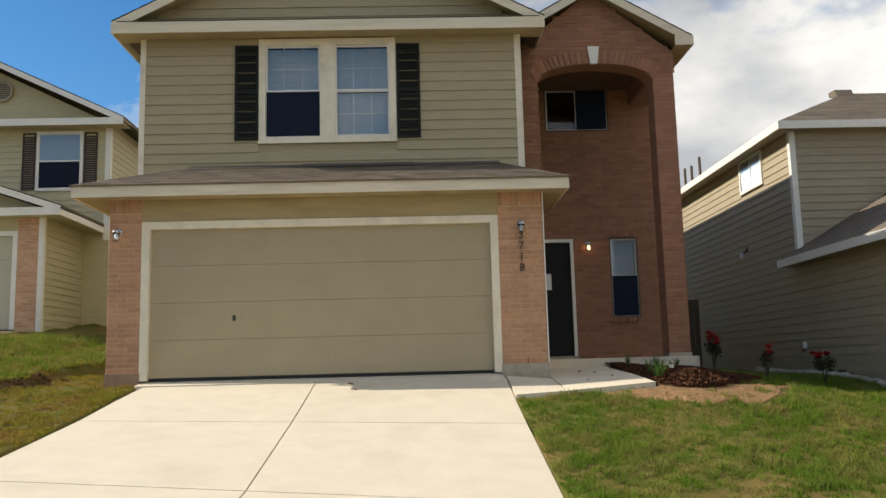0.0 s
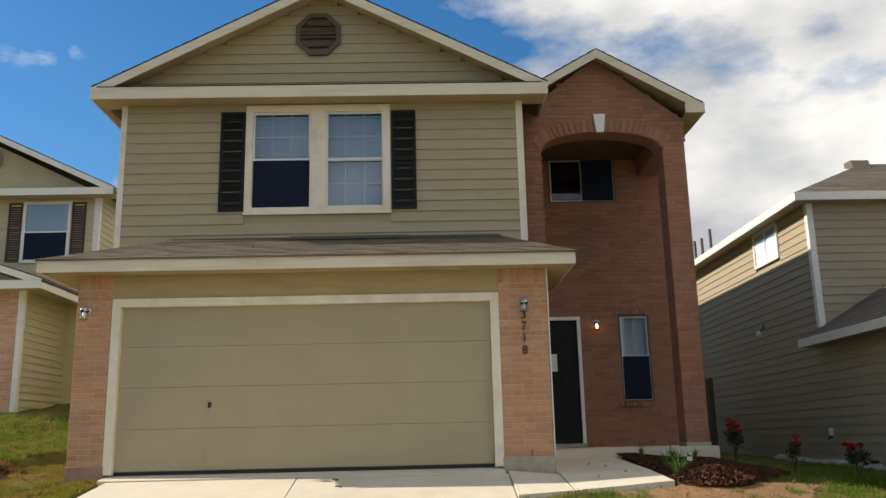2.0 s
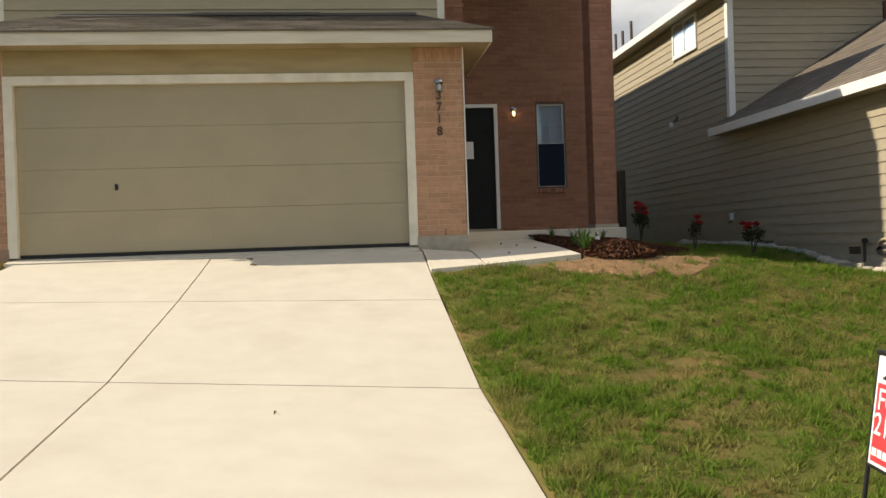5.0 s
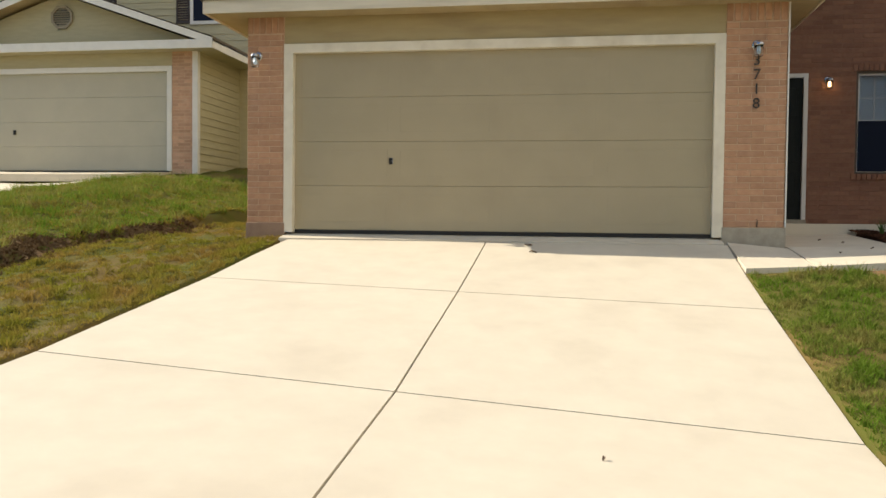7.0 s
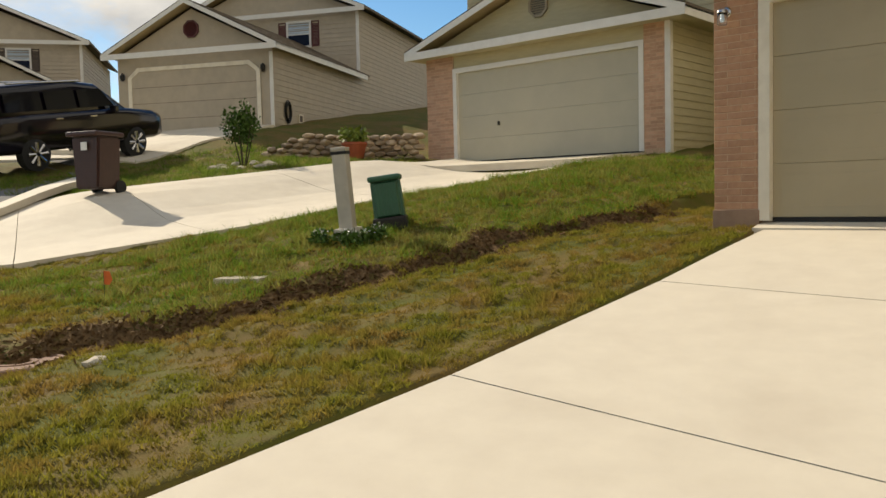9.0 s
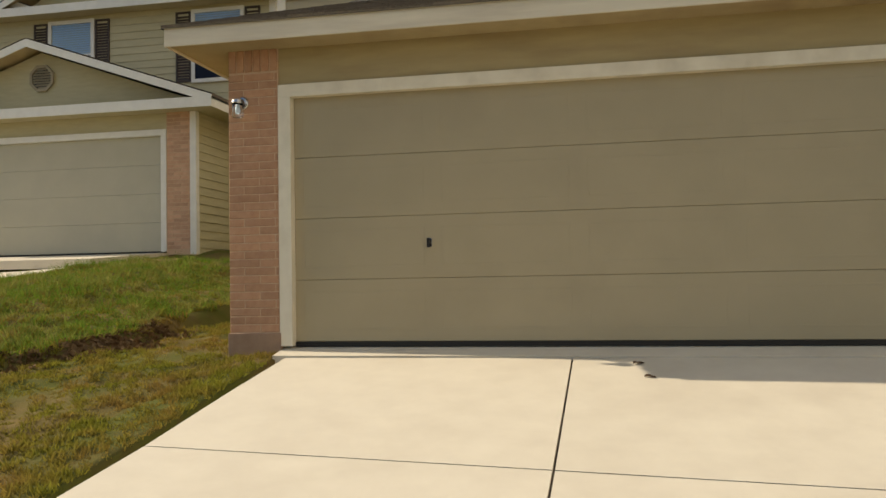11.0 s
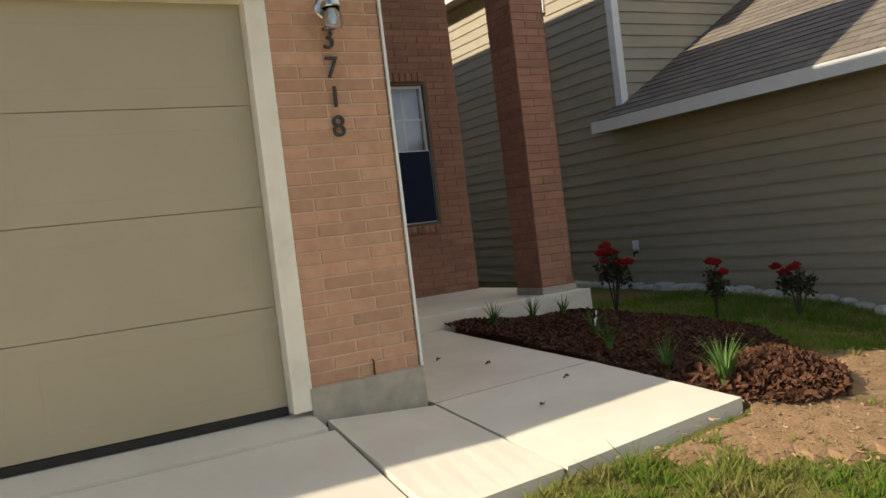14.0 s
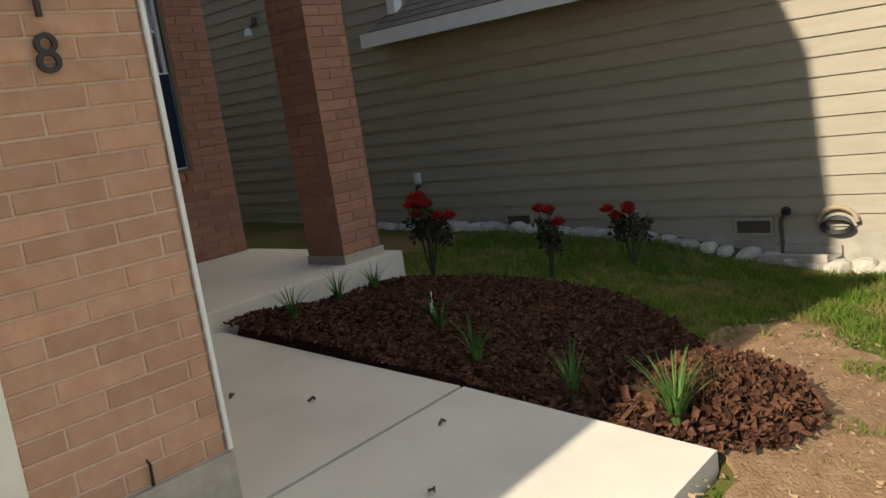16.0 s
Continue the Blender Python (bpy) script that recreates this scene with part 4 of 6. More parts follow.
def jar_lamp(at, bulb, label):
    """A wall lantern: round plate, arm, cap and a ribbed clear jar."""
    lamp = thing("wall_lamp", label, "lamp", "house wall lamps", at=at)
    plate = part("back_plate", lathe(bmesh.new(), [(0.055, 0), (0.058, 0.008), (0.05, 0.016), (0.03, 0.022)], 20), CHROME, lamp, smooth=False)
    plate.matrix_basis = pose(0, 0.085, 0.03, 90, 0, 0)
    bm = tube(bmesh.new(), (0, 0.07, 0.03), (0, 0.02, 0.06), 0.011, 0.011)
    tube(bm, (0, 0.02, 0.06), (0, -0.01, 0.045), 0.011, 0.014)
    part("arm", bm, CHROME, lamp)
    part("cap", lathe(bmesh.new(), [(0.02, 0.05), (0.05, 0.04), (0.056, 0.015), (0.052, 0.008)][::-1], 20, (0, -0.01, 0)), CHROME, lamp)
    jar = part("jar", lathe(bmesh.new(), [(0.03, -0.115), (0.046, -0.105), (0.05, -0.05), (0.047, 0.01), (0.044, 0.01), (0.046, -0.05), (0.043, -0.10), (0.028, -0.108)], 20, (0, -0.01, 0)), GLASS, lamp, "clear glass jar", True)
    jar.visible_shadow = False
    part("bulb", lathe(bmesh.new(), [(0.012, 0.008), (0.014, -0.02), (0.025, -0.05), (0.018, -0.075), (0.006, -0.082)][::-1], 14, (0, -0.01, 0)), bulb, lamp)
    return lamp


lamp_a = jar_lamp((5.423, -0.1, 2.06), BLIND, "small nickel wall lantern with a clear glass jar")
copy_thing(lamp_a, pose(-0.325, -0.1, 2.06))
LIT = material("lit_warm_bulb", (0.8, 0.6, 0.4), None, 20, 0.5, 0)
LIT.node_tree.nodes["Principled BSDF"].inputs["Emission Color"].default_value = (1.0, 0.62, 0.28, 1)
LIT.node_tree.nodes["Principled BSDF"].inputs["Emission Strength"].default_value = 4.5
jar_lamp((7.13, BY - 0.1, 2.26), LIT, "lit nickel porch lantern beside the front door")


def lettering(text, size, mat, parent, m, name="lettering", depth=0.004, align="CENTER"):
    cu = bpy.data.curves.new(name, "FONT")
    cu.body, cu.size, cu.extrude, cu.align_x, cu.align_y = text, size, depth, align, "CENTER"
    tmp = bpy.data.objects.new("tmp", cu)
    scene.collection.objects.link(tmp)
    me = bpy.data.meshes.new_from_object(tmp.evaluated_get(bpy.context.evaluated_depsgraph_get()))
    bpy.data.objects.remove(tmp)
    me.materials.append(mat)
    ob = new(name, me)
    ob.parent = parent
    ob.matrix_basis = m
    return ob


for ch, z in zip("3718", (1.925, 1.768, 1.61, 1.452)):
    d = lettering(ch, 0.165, DIGIT, None, pose(5.425, -0.022, z, 90, 0, 0), "house_number", 0.006)
    tagged(d, f"dark bronze house number {ch} on the brick pier", "house number", "house numbers")

# ---------------- houses around ----------------
def flat(name, pts, mat, parent, label=""):
    bm = bmesh.new()
    bm.faces.new([bm.verts.new(p) for p in pts])
    return part(name, bm, mat, parent, label)


def small_window(parent, x0, x1, z0, z1, y, trim, double=True, shutters=None, cols=2):
    w = part("window", frame_ring(bmesh.new(), x0, x1, z0, z1, 0.08, y - 0.05, y + 0.02), trim, parent, "framed window with pale blinds")
    a, b, c, d = x0 + 0.08, x1 - 0.08, z0 + 0.08, z1 - 0.08
    bm = bmesh.new()
    if double:
        box(bm, a, b, y - 0.04, y - 0.012, (c + d) / 2 - 0.02, (c + d) / 2 + 0.02)
    else:
        box(bm, (a + b) / 2 - 0.02, (a + b) / 2 + 0.02, y - 0.04, y - 0.012, c, d)
    part("rail", bm, VINYL, w)
    bm = bmesh.new()
    box(bm, a, b, y - 0.03, y - 0.026, c, d)
    g = part("pane", bm, GLASS, w)
    g.visible_shadow = False
    bm = bmesh.new()
    for i in range(int((d - c) / 0.05)):
        prism(bm, [(y - 0.02, c + i * 0.05), (y - 0.008, c + i * 0.05 + 0.045), (y - 0.007, c + i * 0.05 + 0.045), (y - 0.019, c + i * 0.05)], "x", a, b)
    part("blind", bm, BLIND, w)
    if double:
        part("insect_screen", boxed(a, b, y - 0.038, y - 0.034, c, (c + d) / 2 - 0.02), SCREEN, w, "dark mesh insect screen")
    for side in ((x0 - 0.36, x0 - 0.02), (x1 + 0.02, x1 + 0.36)) if shutters else ():
        s = part("shutter", frame_ring(bmesh.new(), side[0], side[1], z0 + 0.03, z1 - 0.03, 0.04, y - 0.04, y - 0.01), shutters, parent, "louvred shutter")
        bm = bmesh.new()
        for i in range(int((z1 - z0 - 0.14) / 0.06)):
            v = z0 + 0.07 + i * 0.06
            prism(bm, [(y - 0.034, v), (y - 0.018, v + 0.05), (y - 0.012, v + 0.05), (y - 0.028, v)], "x", side[0] + 0.04, side[1] - 0.04)
        part("louvre", bm, shutters, s)
    return w


# the lower neighbour to the east: its long side wall, low garage wing and upper storey
east = thing("neighbour_house", "grey-tan sided two-storey house with brown roof", "house", "neighbouring houses", at=(11.5, 4.45, 0.13))
east_wall = part("wall", boxed(0.02, 0.2, -9.0, 10.0, -1.6, 1.95), SIDING_GREY, east)
part("wall", boxed(0.02, 0.2, 0.0, 10.0, 1.95, 4.55), SIDING_GREY, east)
part("wall", boxed(0.2, 9.0, 0.02, 0.2, 1.2, 4.55), SIDING_GREY, east)
part("wall", boxed(0.2, 9.0, 9.8, 10.0, -1.6, 4.55), SIDING_GREY, east)
part("wall", boxed(8.8, 9.0, -9.0, 9.8, -1.6, 1.95), SIDING_GREY, east)
part("wall", boxed(0.2, 8.8, -9.0, -8.8, -1.6, 1.95), SIDING_GREY, east)
NW = (-2.7, -1.4, 3.72, 4.5)       # upper side window, measured along the wall
siding(east_wall, (0.0, 10.0, -0.50), -90, 19.0, 2.40, SIDING_GREY)
siding(east_wall, (0.0, 10.0, -0.34 + 14 * 0.16), -90, 10.0, 2.65, SIDING_GREY, holes=[(10 + NW[0], 10 + NW[1], NW[2] - 1.9, NW[3] - 1.9)])
siding(east_wall, (0.1, 0.0, 1.9), 0, 8.9, 2.65, SIDING_GREY)
part("footing", boxed(-0.03, 0.2, -9.0, 10.0, -1.8, -0.50), FOOTING, east, "tan concrete footing of the side wall")
bm = bmesh.new()
box(bm, -0.03, 0.09, -0.03, 0.0, 1.95, 4.5)
box(bm, -0.03, 0.0, 0.0, 0.09, 1.95, 4.5)
part("corner_board", bm, TRIM_WHITE, east, "white corner boards")
holder = part("side_window", frame_ring(bmesh.new(), 0, NW[1] - NW[0], NW[2], NW[3], 0.07, -0.05, 0.02), TRIM_WHITE, east, "two-pane side window with blinds")
holder.matrix_basis = pose(0, -NW[0], 0, 0, 0, -90)
g = part("pane", boxed(0.07, 1.23, -0.03, -0.026, NW[2] + 0.07, NW[3] - 0.07), GLASS, holder)
g.visible_shadow = False
part("rail", boxed(0.63, 0.67, -0.045, -0.012, NW[2] + 0.07, NW[3] - 0.07), VINYL, holder)
bm = bmesh.new()
for i in range(13):
    v = NW[2] + 0.07 + i * 0.049
    prism(bm, [(-0.022, v), (-0.008, v + 0.042), (-0.007, v + 0.042), (-0.021, v)], "x", 0.07, 1.23)
part("blind", bm, BLIND, holder)
small_window(east, 3.5, 4.6, 3.0, 4.3, 0.0, TRIM_WHITE, True, SHUTTER_RED)
# low wing roof: rises from the side eave towards its own ridge
LE, LS = 1.90, 0.58
low = [(-0.32, 0.15, LE), (-0.32, -9.3, LE), (4.6, -9.3, LE + 4.92 * LS), (4.6, 0.15, LE + 4.92 * LS)]
bm = prismed([(-0.32, LE - 0.01), (4.6, LE + 4.92 * LS - 0.01), (9.5, LE - 0.01), (9.5, LE - 0.08), (4.6, LE + 4.92 * LS - 0.08), (-0.32, LE - 0.08)], "y", -9.3, 0.0)
low_roof = part("low_roof", bm, SHINGLE_DARK, east, "dark shingled roof of the low wing")
shingles(low_roof, [low[0], low[1], low[2], low[3]], SHINGLE, 0.15, 0.4)
part("fascia", boxed(-0.345, -0.32, -9.3, 0.28, LE - 0.16, LE - 0.005), TRIM_WHITE, east, "white eave fascia")
part("soffit", boxed(-0.32, 0.0, -9.3, 0.25, LE - 0.15, LE - 0.135), SIDING_GREY, east)
bm = prismed([(0.2, 1.3), (8.8, 1.3), (8.8, LE), (4.6, LE + 2.8), (0.2, LE)], "y", -9.0, -8.85)
part("gable_wall", bm, SIDING_GREY, east)
# upper hip roof
UE = 4.62
a = [(-0.33, -0.3, UE), (9.3, -0.3, UE), (9.3, 10.3, UE), (-0.33, 10.3, UE)]
apex, end, back = (2.6, 2.6, 6.1), (6.6, 2.6, 6.1), (2.6, 8.0, 6.1)
bm = bmesh.new()
v = [bm.verts.new(p) for p in a + [apex, end, back]]
for q in ((0, 1, 5, 4), (1, 2, 5), (2, 6, 4, 5), (2, 3, 6), (3, 0, 4, 6), (3, 2, 1, 0)):
    bm.faces.new([v[i] for i in q])
upper_roof = part("roof", bm, SHINGLE, east, "brown shingled hip roof")
shingles(upper_roof, [a[0], a[1], end, apex], SHINGLE, 0.16, 0.5)
shingles(upper_roof, [a[3], a[0], apex, back], SHINGLE, 0.16, 0.5)
bm = bmesh.new()
box(bm, -0.355, -0.33, -0.325, 10.3, UE - 0.15, UE + 0.005)
box(bm, -0.33, 9.3, -0.325, -0.3, UE - 0.15, UE + 0.005)
part("fascia", bm, TRIM_WHITE, east, "white upper fascia")
part("soffit", boxed(-0.33, 9.3, -0.3, 10.3, UE - 0.135, UE - 0.12), SIDING_GREY, east)
part("ridge_vent", prismed([(2.2, 5.9), (2.3, 6.1), (2.6, 6.12), (2.6, 6.0)], "x", 2.2, 2.6), SHINGLE, east)
for y, h in ((6.2, 0.42), (6.9, 0.34), (7.5, 0.4), (8.6, 0.36)):
    part("vent_pipe", tube(bmesh.new(), (0.25, y, 4.85), (0.25, y, 5.1 + h), 0.04, 0.04, 10), VENT, east, "short grey roof pipe")


def wall_vent(y, z, w=0.36, h=0.17):
    v = thing("foundation_vent", "dark slatted vent low on a sided wall", "vent", "low wall vents", at=tuple(east.matrix_basis @ Vector((-0.02, y, z))), turn=-90)
    part("vent_frame", frame_ring(bmesh.new(), -w / 2, w / 2, 0, h, 0.03, -0.03, 0.01, 0.003), SIDING_GREY, v)
    for i in range(4):
        zz = 0.032 + i * (h - 0.06) / 4
        part("slat", prismed([(-0.022, zz), (-0.004, zz + 0.025), (0.0, zz + 0.025), (-0.016, zz)], "x", -w / 2 + 0.03, w / 2 - 0.03), VENT, v)


wall_vent(-3.95, -0.525)
wall_vent(-1.4, -0.43)
spigot = thing("spigot_cover", "small white tap cover on the sided wall", "tap", at=tuple(east.matrix_basis @ Vector((-0.03, 0.0, 0.12))), turn=-90)
part("cover", boxed(-0.03, 0.03, -0.05, 0.02, 0, 0.13, bevel=0.012), VINYL, spigot)
part("tap", tube(tube(bmesh.new(), (0, 0, -0.03), (0, -0.06, -0.03), 0.014, 0.014), (0, -0.06, -0.03), (0, -0.07, -0.08), 0.014, 0.012), BLACK_METAL, spigot)
flood = thing("wall_bracket", "dark bracket lamp high on the side wall", "lamp", at=tuple(east.matrix_basis @ Vector((-0.02, 2.6, 2.42))), turn=-90)
part("plate", boxed(-0.05, 0.05, -0.02, 0.0, -0.05, 0.07, bevel=0.006), VENT, flood)
part("arm", tube(bmesh.new(), (0, -0.02, 0.0), (0.0, -0.12, -0.10), 0.018, 0.018), VENT, flood)
part("head", lathe(bmesh.new(), [(0.03, 0.03), (0.05, 0.0), (0.055, -0.07)][::-1], 14, (0, -0.13, -0.1)), VINYL, flood)
m = east.matrix_basis
pipe = thing("drain_pipe", "thin dark drain pipe with a black cap beside the wall", "pipe", at=tuple(m @ Vector((-0.06, -4.2, -0.28))))
part("pipe", tube(tube(bmesh.new(), (0, 0, -0.55), (0, 0, -0.1), 0.018, 0.018), (0, 0, -0.1), (-0.03, -0.06, -0.02), 0.018, 0.018), VENT, pipe)
part("cap", lathe(bmesh.new(), [(0.02, -0.05), (0.04, -0.04), (0.042, 0.0), (0.02, 0.02)], 12, (-0.03, -0.06, 0)), BLACK_METAL, pipe)
splash = thing("splash_block", "weathered concrete splash block at the wall", "block", at=(11.28, 0.05, float(land_z(11.28, 0.05)) - 0.01))
bm = bmesh.new()
box(bm, -0.2, 0.2, -0.28, 0.28, 0, 0.05, 0.01)
box(bm, -0.2, -0.15, -0.28, 0.28, 0.05, 0.12, 0.01)
box(bm, 0.15, 0.2, -0.28, 0.28, 0.05, 0.12, 0.01)
part("body", bm, FOOTING, splash)
reel = thing("hose_holder", "tan hose hanger with a coiled hose on the wall", "hose holder", at=tuple(m @ Vector((-0.03, -4.66, -0.40))), turn=-90)
bm = bmesh.new()
for i in range(18):
    a0, a1 = math.pi * i / 18, math.pi * (i + 1) / 18
    tube(bm, (0.22 * math.cos(a0), -0.04, 0.18 * math.sin(a0)), (0.22 * math.cos(a1), -0.04, 0.18 * math.sin(a1)), 0.03, 0.03, 8)
part("hood", bm, SOFFIT, reel, "tan plastic hood")
part("back_plate", prismed([(0.21 * math.cos(math.pi * i / 12), 0.17 * math.sin(math.pi * i / 12) - 0.06) for i in range(13)], "y", -0.012, 0.0), FOOTING, reel)
bm = bmesh.new()
for k in range(4):
    for i in range(20):
        a0, a1 = 2 * math.pi * i / 20, 2 * math.pi * (i + 1) / 20
        r = 0.15 + 0.012 * k
        tube(bm, (r * math.cos(a0), -0.035 - 0.02 * k, 0.09 * math.sin(a0) - 0.02 - 0.01 * k), (r * math.cos(a1), -0.035 - 0.02 * k, 0.09 * math.sin(a1) - 0.02 - 0.01 * k), 0.011, 0.011, 6, False)
part("hose", bm, BLACK_METAL, reel, "dark coiled garden hose")
reel.matrix_basis = reel.matrix_basis @ Matrix.Scale(0.68, 4)
# limestone edging along the wall
for i in range(46):
    y = -6.6 + i * 0.185 + random.uniform(-0.02, 0.02)
    off = -0.34 + random.uniform(-0.04, 0.04)
    p = m @ Vector((off, y, 0))
    s = thing("edging_stone", "pale rough limestone edging stone", "stone", "limestone edging", at=(p.x, p.y, float(land_z(p.x, p.y)) + 0.015), turn=random.uniform(0, 360))
    bm = bmesh.new()
    bmesh.ops.create_icosphere(bm, subdivisions=2, radius=1.0)
    sx, sy, sz, ph = random.uniform(0.10, 0.16), random.uniform(0.07, 0.11), random.uniform(0.06, 0.11), random.uniform(0, 9)
    for w in bm.verts:
        k = 1 + 0.28 * noise.noise(w.co * 1.3 + Vector((ph, 0, 0)))
        w.co = Vector((w.co.x * sx * k, w.co.y * sy * k, max(-0.4, min(0.75, w.co.z)) * sz * k))
    part("stone", bm, STONE, s)

fence = thing("wood_fence", "dark weathered board fence between the houses", "fence", at=(8.46, 9.6, 0))
for i in range(19):
    part("board", boxed(i * 0.14, i * 0.14 + 0.132, -0.01, 0.01, -0.1, 1.65 + 0.02 * math.sin(i * 2.1), bevel=0.004), VENT, fence)
for z in (0.25, 1.35):
    part("rail", boxed(0, 2.66, 0.012, 0.05, z, z + 0.09), VENT, fence)

# the higher neighbour to the west
west = thing("neighbour_house", "pale tan two-storey house with brick garage piers", "house", "neighbouring houses")
WY, WG = 7.25, 1.16
west_pier = part("brick_pier", boxed(-11.1, -10.24, WY, WY + 0.3, 0.6, 3.75), MORTAR, west)
part("brick_pier", boxed(-5.15, -4.58, WY, WY + 0.3, 0.6, 3.75), MORTAR, west)
west_pier["label"] = "pale orange brick garage pier"
brickwork(west_pier, "brickwork", [((-11.1, WY, 0), 0, 0.86, 1.2, 3.72, None), ((-5.15, WY, 0), 0, 0.57, 1.2, 3.72, None)], BRICK_PALE)
bm = bmesh.new()
box(bm, -10.24, -5.15, WY - 0.02, WY + 0.1, WG + 2.13, WG + 2.24)
box(bm, -10.24, -10.13, WY - 0.02, WY + 0.1, WG, WG + 2.13)
box(bm, -5.26, -5.15, WY - 0.02, WY + 0.1, WG, WG + 2.13)
part("door_trim", bm, TRIM_WHITE, west)
part("header", boxed(-10.24, -5.15, WY + 0.03, WY + 0.2, WG + 2.24, 3.75), SIDING_PALE, west)
gd = thing("garage_door", "closed pale sectional garage door of the next house", "garage door")
for r in range(4):
    z0 = WG + 0.01 + r * 0.53
    part("panel", prismed([(WY + 0.072, z0 + 0.001), (WY + 0.11, z0 + 0.001), (WY + 0.11, z0 + 0.529), (WY + 0.072, z0 + 0.529), (WY + 0.068, z0 + 0.526), (WY + 0.068, z0 + 0.004)], "x", -10.13, -5.26), GARAGE_PALE, gd)
part("handle", boxed(-8.93, -8.89, WY + 0.02, WY + 0.065, WG + 0.8, WG + 0.9, bevel=0.006), BLACK_METAL, gd)
part("bottom_seal", boxed(-10.13, -5.26, WY + 0.06, WY + 0.11, WG - 0.03, WG + 0.01), BLACK_METAL, gd)
west_wall = part("wall", boxed(-4.74, -4.58, WY + 0.3, 10.0, 0.2, 3.75), SIDING_PALE, west)
part("wall", boxed(-11.1, -10.95, WY + 0.3, 10.0, 0.4, 3.75), SIDING_PALE, west)
part("wall", boxed(-11.6, -3.95, 9.5, 9.7, 0.4, 6.55), SIDING_PALE, west)
part("wall", prismed([(-10.1, 6.55), (-3.95, 6.55), (-7.0, 8.05)], "y", 9.5, 9.7), SIDING_PALE, west)
part("wall", boxed(-4.1, -3.95, 9.7, 18, 0.2, 6.55), SIDING_PALE, west)
part("wall", boxed(-11.6, -11.45, 9.7, 18, 0.2, 6.55), SIDING_PALE, west)
part("wall", prismed([(-10.95, 3.9), (-4.58, 3.9), (-7.75, 5.0)], "y", WY + 0.03, WY + 0.2), SIDING_PALE, west)
siding(west_wall, (-4.58, WY + 0.1, WG - 0.1), 90, 2.3, 2.65, SIDING_PALE)
siding(west_wall, (-3.95, 9.5, 1.0), 90, 6.0, 5.5, SIDING_PALE)
siding(west_wall, (-11.6, 9.5, 3.6), 0, 7.65, 2.95, SIDING_PALE, holes=[(5.78, 6.97, 1.2, 2.8), (2.38, 3.5, 1.2, 2.8)])
part("corner_board", boxed(-4.68, -4.56, WY - 0.02, WY + 0.1, 1.1, 3.75), TRIM_WHITE, west)
part("corner_board", boxed(-4.07, -3.93, 9.47, 9.6, 3.5, 6.45), TRIM_WHITE, west)
small_window(west, -5.82, -4.63, 4.8, 6.36, 9.5, TRIM_WHITE, True, SHUTTER_BROWN)
small_window(west, -9.22, -8.1, 4.8, 6.36, 9.5, TRIM_WHITE, True, SHUTTER_BROWN)
gable_roof(west, -11.45, -4.05, 3.9, 3.9, -7.75, 5.16, 6.85, 9.6, SHINGLE, trim=TRIM_WHITE)
bm = bmesh.new()
box(bm, -11.45, -4.05, 6.82, 6.845, 3.68, 3.86)
box(bm, -4.07, -4.05, 6.845, 9.5, 3.68, 3.86)
part("fascia", bm, TRIM_WHITE, west)
part("soffit", boxed(-11.43, -4.07, 6.845, 9.5, 3.70, 3.715), SIDING_PALE, west)
gable_roof(west, -10.4, -3.5, 6.62, 6.62, -6.95, 8.25, 9.1, 18, SHINGLE, trim=TRIM_WHITE)
part("fascia", boxed(-11.9, -3.5, 9.07, 9.095, 6.42, 6.60), TRIM_WHITE, west)
part("soffit", boxed(-11.9, -3.5, 9.095, 9.6, 6.44, 6.455), SIDING_PALE, west)
gable_roof(west, -14.0, -9.3, 6.60, 6.60, -11.6, 7.5, 9.3, 18, SHINGLE, trim=TRIM_WHITE)
octagon_vent((-7.72, WY + 0.02, 4.5), 0.27, VENT_PALE, VENT_PALE, "tan round louvred vent in the garage gable")
octagon_vent((-6.75, 9.45, 7.45), 0.3, VENT_PALE, VENT_PALE, "tan round louvred vent in the upper gable")


